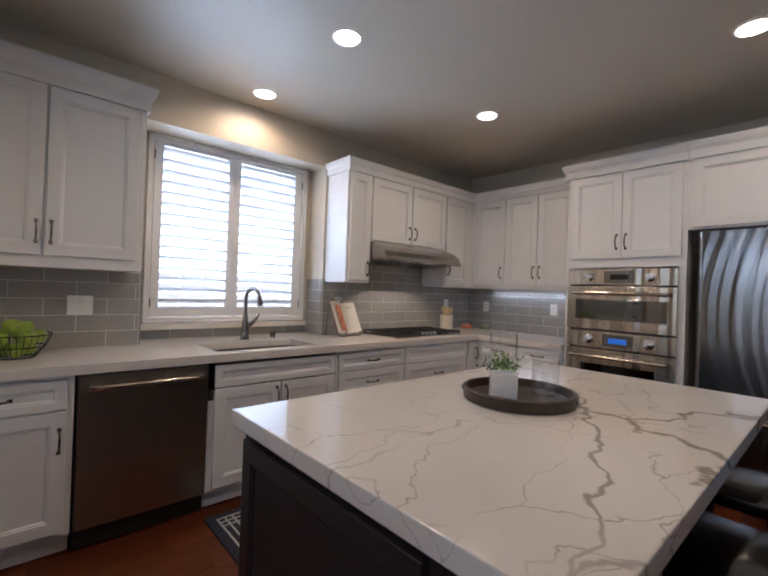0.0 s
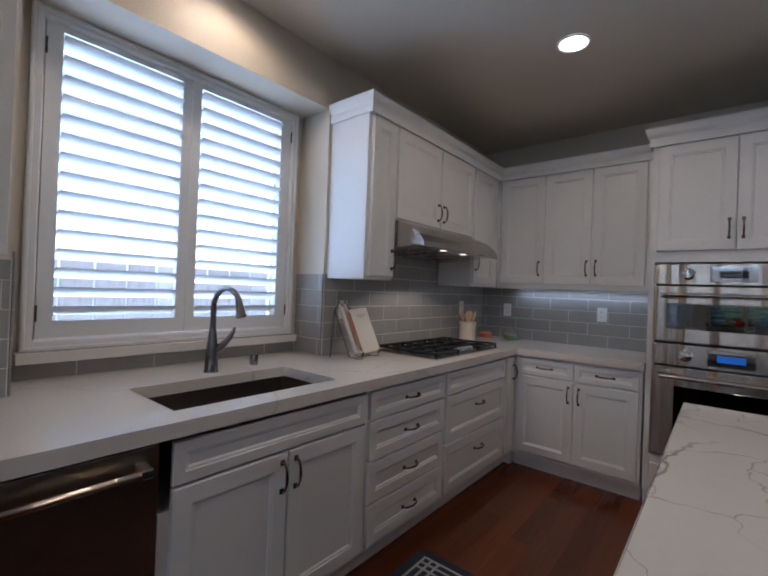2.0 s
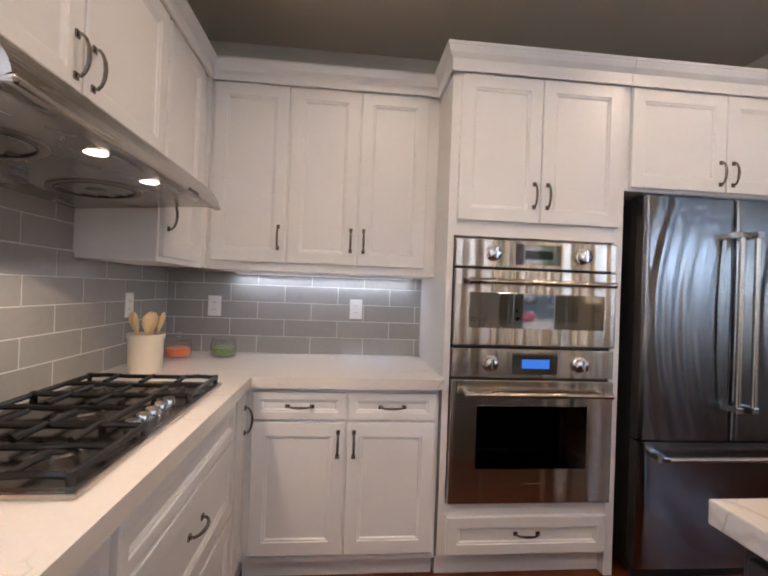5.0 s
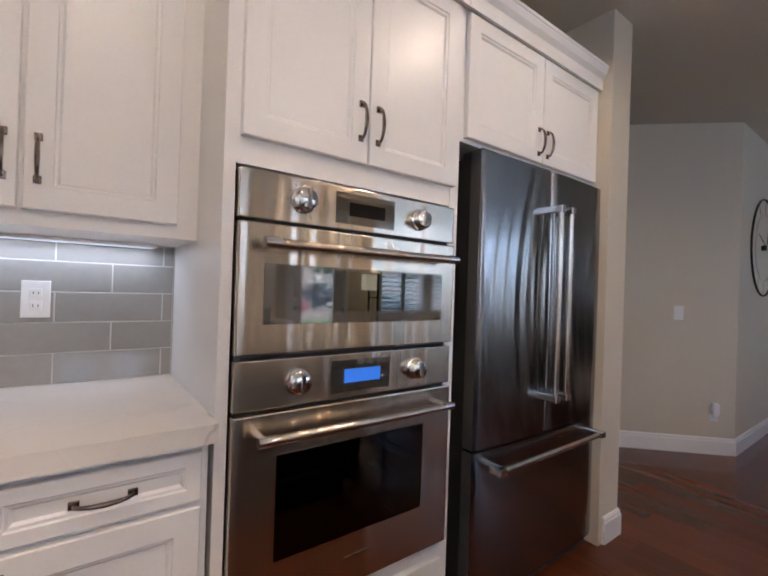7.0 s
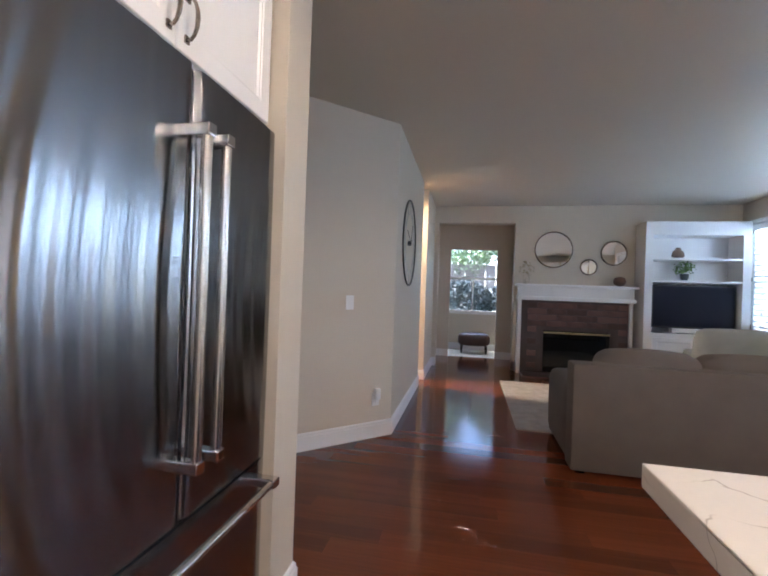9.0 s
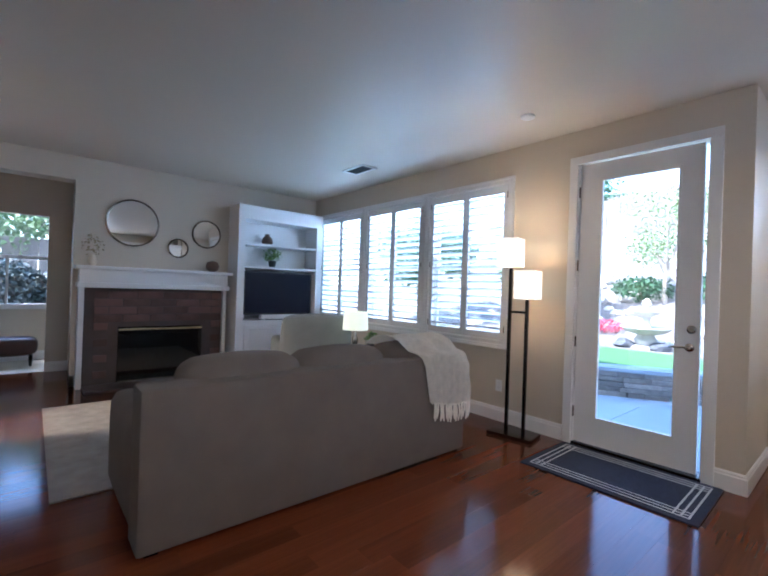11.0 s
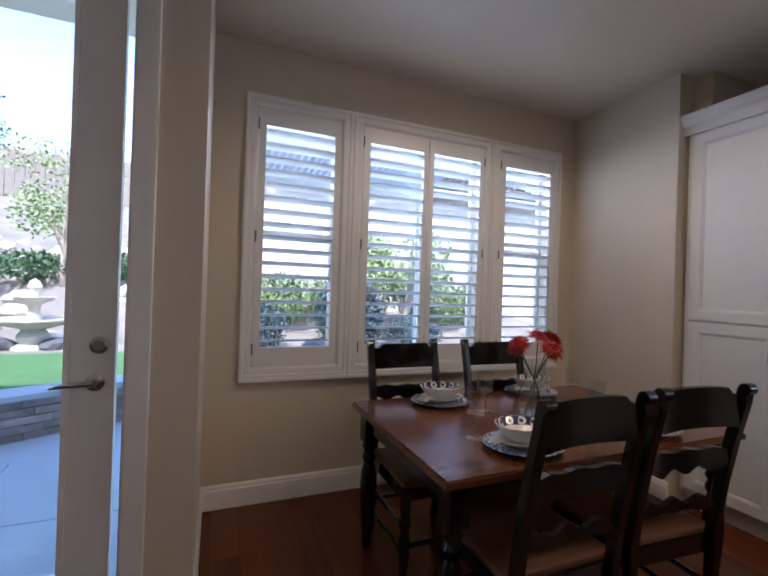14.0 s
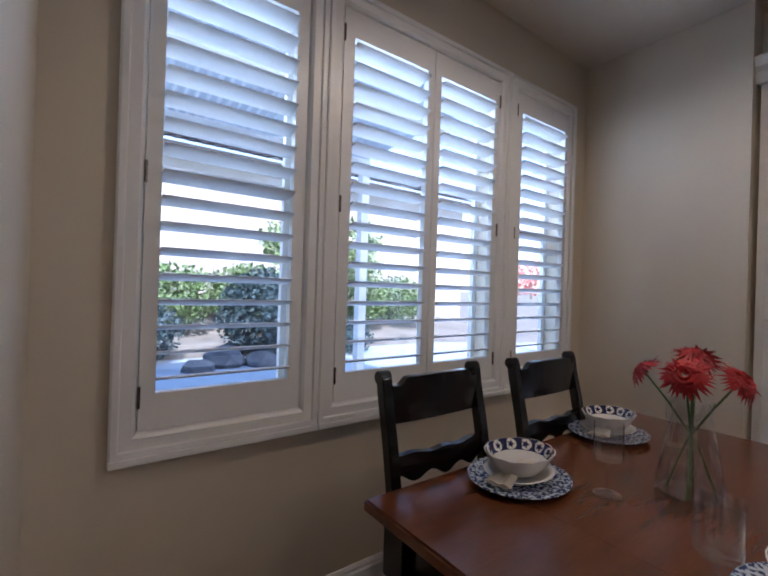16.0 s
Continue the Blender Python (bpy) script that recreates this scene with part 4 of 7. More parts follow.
door = empty("door_1", pose(4.612, Yd - 0.03, 0.03, rz=2.0), "white full-glass garden door, standing slightly ajar", "door", kind="structure")
DWD = 0.858
part("door_leaf", slab([-DWD, -0.715, -0.172, 0.0], [0.0, 0.225, 2.215, 2.365], lambda u, v: not (-0.715 < u < -0.172 and 0.225 < v < 2.215), lambda u, v, q: (u, q, v), -0.022, 0.022), TRIM, door)
part("glazing_bead", slab([-0.725, -0.708, -0.179, -0.162], [0.215, 0.232, 2.208, 2.225], lambda u, v: not (-0.708 < u < -0.179 and 0.232 < v < 2.208), lambda u, v, q: (u, q, v), 0.0225, 0.032), TRIM, door)
p = part("pane", bx(-0.714, -0.173, -0.003, 0.001, 0.226, 2.214), PANE, door, "clear door glass")
p.visible_shadow = False
lv = part("lever_handle", loft(bmesh.new(), [[(-0.80 + r * math.cos(2 * math.pi * i / 20), y, 0.895 + r * math.sin(2 * math.pi * i / 20)) for i in range(20)] for r, y in ((0.03, 0.022), (0.03, 0.028), (0.014, 0.034), (0.012, 0.06))]), STEEL, door, "satin nickel lever handle", smooth=True)
part("lever", tube(bmesh.new(), [(-0.80, 0.058, 0.895), (-0.77, 0.062, 0.897), (-0.70, 0.06, 0.892), (-0.68, 0.058, 0.888)], [0.011, 0.010, 0.008, 0.006], 10), STEEL, lv, smooth=True)
part("deadbolt", loft(bmesh.new(), [[(-0.81 + r * math.cos(2 * math.pi * i / 20), y, 1.025 + r * math.sin(2 * math.pi * i / 20)) for i in range(20)] for r, y in ((0.03, 0.022), (0.03, 0.03), (0.02, 0.036), (0.018, 0.042))]), STEEL, door, "satin nickel deadbolt", smooth=True)
for z in (0.25, 0.85, 1.50, 2.13):
    part("hinge", tube(bmesh.new(), [(0.006, 0.026, z - 0.045), (0.006, 0.026, z + 0.045)], 0.007, 8), PEWTER, door)


# ---- recessed lights ----
CAN = glowing("recessed_lamp_glass", (1.0, 0.90, 0.76), 2.5)


def downlight(x, y, power=7.0):
    d = empty("recessed_light", pose(x, y, H), "lit round recessed ceiling light with a white ring", "ceiling light", "recessed lights in the ceiling")
    part("ring", turned(bmesh.new(), [(0.085, -0.0005), (0.085, -0.006), (0.075, -0.008), (0.070, -0.004)], 28, cap=False), OUTLET, d, smooth=True)
    part("lens", turned(bmesh.new(), [(0.070, -0.001), (0.070, -0.0045)], 28), CAN, d, "glowing lens")
    s = lamp("recessed_lamp", "SPOT", power, (1.0, 0.76, 0.50), pose(x, y, H - 0.012), 0.06)
    s.data.spot_size, s.data.spot_blend = radians(165), 0.5


for x, y in ((1.205, -2.78), (0.254, -2.80), (1.18, -1.415), (2.725, -1.385), (2.73, -2.78), (2.05, -5.03)):
    downlight(x, y, (7.0 if y < -4 else 3.6) if x > 0.3 else 3.4)
# sky light in the kitchen window
lamp("window_skylight", "AREA", 8.0, (0.62, 0.80, 1.0), look((-0.75, -2.78, 2.30), (0.6, -2.78, 1.75)), 1.5, 1.2)
# added lamp for daylight thrown up from the sunlit paving below the kitchen window
lamp("window_skylight", "AREA", 17.0, (0.58, 0.79, 1.0), look((-0.80, -2.78, 0.70), (0.35, -2.78, 1.95)), 1.6, 0.7)
lamp("window_skylight", "AREA", 18.0, (0.58, 0.78, 1.0), look((7.03, Yd - 0.55, 2.30), (7.03, -3.5, 1.4)), 3.5, 0.8)
lamp("window_skylight", "AREA", 9.0, (0.62, 0.80, 1.0), look((2.12, Yn - 0.55, 2.30), (2.12, -4.6, 1.4)), 2.3, 0.8)
# low lamp added for daylight bounced up off the patio, not sky light
lamp("window_skylight", "AREA", 7.0, (0.54, 0.77, 1.0), look((7.03, Yd - 0.75, 0.25), (7.03, -4.2, 1.7)), 3.4, 0.6)
lamp("window_skylight", "AREA", 12.0, (0.75, 0.88, 1.0), look((11.85, -1.44, 3.25), (10.8, -1.44, 0.0)), 1.5, 0.8)
# under-cabinet strip on the oven wall
strip = empty("under_cabinet_light", pose(0.90, -0.06, 1.372), "cool white light strip under the wall cabinets", "light strip")
part("housing", bx(-0.50, 0.50, -0.02, 0.02, -0.004, 0.007), OUTLET, strip)
part("diffuser", bx(-0.49, 0.49, -0.015, 0.015, -0.0075, -0.0045), glowing("cool_strip", (0.80, 0.90, 1.0), 0.06), strip)
lamp("strip_lamp", "AREA", 0.16, (0.82, 0.91, 1.0), pose(0.90, -0.06, 1.362), 1.0, 0.010)
# hall light out of sight round the corner
downlight(7.62, 0.10, 70.0)


# ---- kitchen worktop and island objects ----
CREAM = material("cream_paper", (0.74, 0.70, 0.62), rough=0.7, vary=0.05, fine=200, bump=0.05)
CERAMIC = material("cream_ceramic", (0.70, 0.62, 0.50), rough=0.3, vary=0.05, bump=0.01)
PALEWOOD = material("pale_spoon_wood", (0.74, 0.54, 0.29), rough=0.55, vary=0.12, fine=60, bump=0.03)
LEAF = material("green_leaves", (0.13, 0.22, 0.055), rough=0.45, vary=0.45, scale=30, fine=200, bump=0.05, island=0.5)
WHITEPOT = material("white_glazed_pot", (0.78, 0.77, 0.74), rough=0.25, vary=0.03, bump=0.01)
TRAYWOOD = material("dark_tray_wood", (0.050, 0.032, 0.022), rough=0.4, vary=0.3, scale=5, fine=50, bump=0.05, stretch=(1, 8, 8))
APPLE = material("green_apple_skin", (0.30, 0.42, 0.05), rough=0.3, vary=0.2, scale=18, fine=200, bump=0.01)

crock = empty("utensil_crock", pose(0.175, -0.60, 0.9155), "cream ceramic crock with wooden spoons", "crock")
part("pot", turned(bmesh.new(), [(0.060, 0.0), (0.066, 0.01), (0.068, 0.14), (0.074, 0.15), (0.074, 0.165), (0.066, 0.165), (0.062, 0.15), (0.06, 0.02), (0.0, 0.02)], 28, cap=False), CERAMIC, crock, smooth=True)
for k, (a, tilt, r) in enumerate(((20, 14, 0.026), (95, 10, 0.024), (170, 15, 0.028), (230, 12, 0.022), (300, 14, 0.025), (345, 8, 0.024))):
    ca, sa, st = math.cos(radians(a)), math.sin(radians(a)), math.tan(radians(tilt))
    pts = [(ca * st * z, sa * st * z, z) for z in (0.022, 0.10, 0.165, 0.195, 0.215, 0.24, 0.255)]
    part("spoon", tube(bmesh.new(), pts, [0.006, 0.006, 0.007, r * 0.8, r, r * 0.85, 0.008], 10, flat=0.45), PALEWOOD, crock, "pale wooden spoon", smooth=True)


def candle_jar(x, y, colour, label):
    jar = empty("candle_jar", pose(x, y, 0.9155), label, "jar", "candle jars in the corner")
    part("jar", turned(bmesh.new(), [(0.0538, 0.0000), (0.0640, 0.0092), (0.0666, 0.0690), (0.0589, 0.0862), (0.0563, 0.0862), (0.0627, 0.0690), (0.0602, 0.0138), (0.0, 0.010)], 24, cap=False), THIN, jar, smooth=True)
    part("wax", turned(bmesh.new(), [(0.0589, 0.0144), (0.0608, 0.0517), (0.0, 0.046)], 24), material("wax", colour, rough=0.4, vary=0.08), jar, "coloured wax", smooth=True)
    part("lid", turned(bmesh.new(), [(0.0602, 0.0868), (0.0627, 0.0920), (0.0512, 0.1012), (0.0179, 0.1081), (0.0154, 0.1150), (0.0218, 0.1288), (0.0128, 0.1403), (0.0, 0.123)], 24), THIN, jar, "clear glass lid", smooth=True)


candle_jar(0.165, -0.23, (0.75, 0.16, 0.03), "glass candle jar with orange wax")
candle_jar(0.375, -0.165, (0.16, 0.24, 0.06), "glass candle jar with green wax")

book = empty("cookbook_stand", pose(0.215, -1.965, 0.9155, rz=98), "open cookbook on a wrought iron stand", "cookbook")
BS = pose(0.0, 0, 0.020, rx=-25)
COVER = material("book_cover", (0.50, 0.40, 0.33), rough=0.5, vary=0.5, scale=14)
INKM = material("print_ink", (0.25, 0.22, 0.20), rough=0.8)
for s, ang in ((1, 14), (-1, 28)):
    M = BS @ pose(0, 0, 0, rz=s * -ang)
    a, b = sorted((s * 0.002, s * 0.165))
    part("cover", bx(a, b, 0.0125, 0.018, 0.0, 0.285, bevel=0.0015), COVER, book, "patterned book cover", M)
    bm = bmesh.new()
    loft(bm, [[(s * x, y, z) for x, y in ((0.002, 0.012), (0.002, -0.004), (0.03, -0.015), (0.09, -0.013), (0.155, -0.003), (0.158, 0.012))] for z in (0.004, 0.278)])
    pg = part("page_block", bm, CREAM, book, "thick open pages", M, smooth=True)
    if s > 0:
        for k in range(2):
            part("text_line", bx(0.045, 0.12 - 0.02 * k, -0.0165, -0.0155, 0.235 - k * 0.012, 0.2375 - k * 0.012), INKM, pg)
    else:
        part("illustration", bx(-0.150, -0.02, -0.0175, -0.0165, 0.015, 0.25), material("food_print", (0.42, 0.15, 0.08), rough=0.6, vary=0.9, scale=16), book, "colour food picture", M)
bm = bmesh.new()
for q in (-0.07, 0.10):
    tube(bm, [(q, -0.050, 0.035), (q, -0.058, 0.012), (q, -0.02, 0.006), (q, 0.035, 0.012), (q * 0.9, 0.160, 0.27)], 0.0035, 6)
    tube(bm, [(q, -0.050, 0.035), (q + 0.012, -0.052, 0.047), (q + 0.022, -0.050, 0.035), (q + 0.012, -0.050, 0.026)], 0.0038, 6)
tube(bm, [(-0.063, 0.160, 0.27), (-0.01, 0.172, 0.325), (0.02, 0.172, 0.30), (0.05, 0.172, 0.325), (0.09, 0.160, 0.27)], 0.0035, 6)
tube(bm, [(-0.07, 0.0, 0.008), (0.10, 0.0, 0.008)], 0.0035, 6)
tube(bm, [(-0.06, 0.165, 0.27), (-0.123, 0.135, 0.004)], 0.003, 6)
part("stand", bm, PEWTER, book, "wrought iron wire stand", smooth=True)

bowl = empty("fruit_bowl", pose(0.27, -4.08, 0.9155), "black wire bowl heaped with green apples", "bowl")
bm = bmesh.new()
for z, r in ((0.0, 0.075), (0.055, 0.115), (0.115, 0.142)):
    tube(bm, [(r * math.cos(radians(a)), r * math.sin(radians(a)), z + 0.004) for a in range(0, 361, 15)], 0.003, 5)
for a in range(0, 360, 12):
    tube(bm, [(r * math.cos(radians(a)), r * math.sin(radians(a)), z + 0.004) for z, r in ((0.0, 0.075), (0.055, 0.115), (0.115, 0.142))], 0.0016, 4)
part("wire_basket", bm, BLACKIRON, bowl)
rng = random.Random(4)
AP = [(0.055 * math.cos(radians(a)), 0.055 * math.sin(radians(a)), 0.046) for a in (0, 120, 240)] + [(0.088 * math.cos(radians(a)), 0.088 * math.sin(radians(a)), 0.105) for a in (30, 100, 170, 240, 310)] + [(0.0, 0.01, 0.135), (0.045, 0.03, 0.155), (-0.04, -0.02, 0.157)]
for k, (x, y, z) in enumerate(AP):
    r = 0.038 + rng.uniform(-0.003, 0.003)
    ob = part("apple", turned(bmesh.new(), [(0.004, z - r * 0.82), (r * 0.5, z - r * 0.92), (r * 0.9, z - r * 0.4), (r, z + r * 0.1), (r * 0.88, z + r * 0.6), (r * 0.5, z + r * 0.9), (r * 0.12, z + r * 0.78), (0.0, z + r * 0.7)], 18, (x, y)), APPLE, bowl, "green apple", smooth=True)
    part("stalk", tube(bmesh.new(), [(x, y, z + r * 0.7), (x + 0.003, y, z + r * 1.05)], 0.0015, 5), TRAYWOOD, ob)

tray = empty("serving_tray", pose(2.222, -2.645, 0.9185), "round dark wooden tray on the island", "tray")
part("tray_base", turned(bmesh.new(), [(0.195, 0.0), (0.204, 0.004), (0.210, 0.042), (0.206, 0.046), (0.196, 0.046), (0.190, 0.014), (0.0, 0.012)], 48), TRAYWOOD, tray, smooth=True)
for a in (200, 20):
    c, s = math.cos(radians(a)), math.sin(radians(a))
    part("handle_slot", bx(-0.004, 0.004, -0.035, 0.035, 0.020, 0.034, bevel=0.003), BLACKPLASTIC, tray, m=pose(0.2085 * c, 0.2085 * s, 0.0, rz=a))
TZ = 0.9185 + 0.0125
planter = empty("potted_succulent", pose(2.212, -2.735, TZ, rz=40), "green succulent in a square white pot", "plant")
part("pot", bx(-0.045, 0.045, -0.045, 0.045, 0.0, 0.10, bevel=0.004), WHITEPOT, planter)
bm, rng = bmesh.new(), random.Random(11)
for k in range(46):
    a, t, L = rng.uniform(0, 2 * math.pi), rng.uniform(0.1, 1.35), rng.uniform(0.05, 0.10)
    o = Vector((rng.uniform(-0.03, 0.03), rng.uniform(-0.03, 0.03), 0.098))
    d = Vector((math.cos(a) * math.sin(t), math.sin(a) * math.sin(t), math.cos(t)))
    for q in range(7):
        c = o + d * L * (0.35 + 0.11 * q) + Vector((0, 0, -0.02 * (q / 7) ** 2))
        f = Vector((rng.uniform(-1, 1), rng.uniform(-1, 1), rng.uniform(-0.2, 0.9))).normalized()
        w = f.cross(d).normalized() * 0.0052
        l = rng.uniform(0.012, 0.019)
        up = w.cross(f).normalized() * 0.0016
        va = [bm.verts.new(p) for p in (c, c + f * l * 0.55 + w, c + f * l, c + f * l * 0.55 - w, c + f * l * 0.5 + up)]
        for i, j in ((0, 1), (1, 2), (2, 3), (3, 0)):
            bm.faces.new((va[i], va[j], va[4]))
part("leaves", bm, LEAF, planter, "fleshy green leaves", smooth=True)


def glass_jar(x, y, r, h):
    j = empty("glass_canister", pose(x, y, TZ), "clear glass canister with clear glass stones", "canister", "glass canisters on the tray")
    part("cylinder", turned(bmesh.new(), [(0.0, 0.0), (r - 0.003, 0.0), (r, 0.004), (r, h - 0.002), (r - 0.002, h), (r - 0.004, h - 0.002), (r - 0.004, 0.014), (0.0, 0.012)], 40, cap=False), THIN, j, smooth=True)
    for k in range(7):
        a = k * 0.9
        q = 0.0 if k == 0 else r * 0.55
        part("glass_stone", turned(bmesh.new(), [(0.001, 0.0075), (0.013, 0.012), (0.015, 0.018), (0.011, 0.025), (0.001, 0.028)], 10, (q * math.cos(a), q * math.sin(a))), CLEAR, j, smooth=True)


glass_jar(2.125, -2.60, 0.055, 0.235)
glass_jar(2.30, -2.585, 0.050, 0.15)

# ---- rugs ----
NAVY = material("navy_woven_rug", (0.022, 0.027, 0.045), rough=0.95, vary=0.3, scale=40, fine=500, bump=0.4)
RUGLINE = material("pale_rug_yarn", (0.50, 0.50, 0.48), rough=0.95, vary=0.15, scale=60, fine=500, bump=0.4)


def border_rug(m, w, d, label):
    """A dark mat with pale double border bands that cross at the corners."""
    r = empty("rug", m, label, "rug")
    part("rug_body", bx(-w / 2, w / 2, -d / 2, d / 2, 0.0, 0.011, bevel=0.003), NAVY, r)
    t = 0.011
    for q in (0.055, 0.095, 0.135):
        for y in (-d / 2 + q, d / 2 - q):
            part("border_line", bx(-w / 2 + 0.05, w / 2 - 0.05, y - t / 2, y + t / 2, 0.0112, 0.0128), RUGLINE, r)
        for x in (-w / 2 + q, w / 2 - q):
            part("border_line", bx(x - t / 2, x + t / 2, -d / 2 + 0.05, d / 2 - 0.05, 0.0113, 0.0129), RUGLINE, r)


border_rug(pose(4.12, -4.905, 0.001, rz=1), 1.09, 0.70, "navy door mat with pale border lines")
border_rug(pose(0.98, -2.62, 0.001, rz=90), 1.30, 0.58, "dark kitchen mat with pale lines by the sink")
AREARUG = material("cream_area_rug", (0.31, 0.28, 0.245), rough=0.95, vary=0.25, scale=9, fine=300, bump=0.4)
single("area_rug", bx(5.92, 8.1, -3.95, -1.82, 0.001, 0.013, bevel=0.003), AREARUG, "pale patterned area rug before the fireplace", "rug")


# ---- bar stools ----
def stool(m):
    s = empty("bar_stool", m, "dark wooden backless bar stool under the island", "stool", "bar stools at the island")
    part("seat", bx(-0.19, 0.19, -0.15, 0.15, 0.605, 0.655, bevel=0.018), DARKWOOD, s, smooth=True)
    for x in (-0.15, 0.15):
        for y in (-0.11, 0.11):
            part("leg", tube(bmesh.new(), [(x * 1.12, y * 1.2, 0.0), (x, y, 0.607)], [0.016, 0.02], 8), DARKWOOD, s, smooth=True)
    for y in (-0.125, 0.125):
        part("stretcher", tube(bmesh.new(), [(-0.16, y, 0.22), (0.16, y, 0.22)], 0.012, 8), DARKWOOD, s)
    for x in (-0.158, 0.158):
        part("stretcher", tube(bmesh.new(), [(x, -0.12, 0.30), (x, 0.12, 0.30)], 0.012, 8), DARKWOOD, s)
    return s


st0 = stool(pose(2.80, -3.20, 0, rz=90))
copy_thing(st0, pose(2.80, -2.62, 0, rz=90))
copy_thing(st0, pose(2.80, -2.05, 0, rz=90))

# ---- dining table ----
TX0, TX1, TY0, TY1, TH = 1.268, 2.772, -5.625, -4.690, 0.708
table = empty("dining_table", pose(0, 0, 0), "cherry-topped dining table with black turned legs", "table")
for a, b in ((TX0, 1.62), (1.6215, 2.43), (2.4315, TX1)):
    _bm = bx(a, b, TY0, TY1, TH - 0.028, TH)
    bmesh.ops.bevel(_bm, geom=[e for e in _bm.edges if all(v.co.z > TH - 0.001 for v in e.verts) and not (abs(e.verts[0].co.x - e.verts[1].co.x) < 1e-6 and 1.5 < e.verts[0].co.x < 2.6)], offset=0.006, segments=2, affect="EDGES")
    part("top_board", _bm, TABLEWOOD, table)
for a, b, c, d in ((TX0 + 0.08, TX1 - 0.08, TY0 + 0.06, TY0 + 0.08), (TX0 + 0.08, TX1 - 0.08, TY1 - 0.08, TY1 - 0.06), (TX0 + 0.06, TX0 + 0.08, TY0 + 0.0801, TY1 - 0.0801), (TX1 - 0.08, TX1 - 0.06, TY0 + 0.0801, TY1 - 0.0801)):
    part("apron", bx(a, b, c, d, TH - 0.125, TH - 0.0285), DARKWOOD, table)
LEG = [(0.020, 0.0), (0.026, 0.03), (0.022, 0.06), (0.028, 0.10), (0.037, 0.20), (0.042, 0.30), (0.036, 0.38), (0.024, 0.42), (0.034, 0.44), (0.034, 0.455), (0.024, 0.475), (0.036, 0.50), (0.030, 0.525)]
for x in (TX0 + 0.075, TX1 - 0.075):
    for y in (TY0 + 0.075, TY1 - 0.075):
        g = part("leg", turned(bmesh.new(), LEG, 20, (x, y)), DARKWOOD, table, "black turned leg", smooth=True)
        part("leg_block", bx(x - 0.038, x + 0.038, y - 0.038, y + 0.038, 0.526, TH - 0.0285, bevel=0.003), DARKWOOD, g)


# ---- dining chairs ----
SEATWOOD = material("worn_brown_seat", (0.10, 0.04, 0.018), rough=0.35, vary=0.4, scale=5, fine=40, bump=0.05, stretch=(1, 8, 1))


def rail(width, z0, z1, top, bottom, n=24, y=0.0, thick=0.022):
    """A shaped chair rail; top and bottom give the edge's height over its width (-1..1)."""
    bm, rows = bmesh.new(), []
    for i in range(n + 1):
        u = -1 + 2 * i / n
        x = u * width / 2
        q = -0.018 * (1 - u * u)
        a, b = z0 + bottom(u), z1 + top(u)
        rows.append([(x, y - thick / 2 - q, a), (x, y + thick / 2 - q, a), (x, y + thick / 2 - q, b), (x, y - thick / 2 - q, b)])
    return loft(bm, rows)


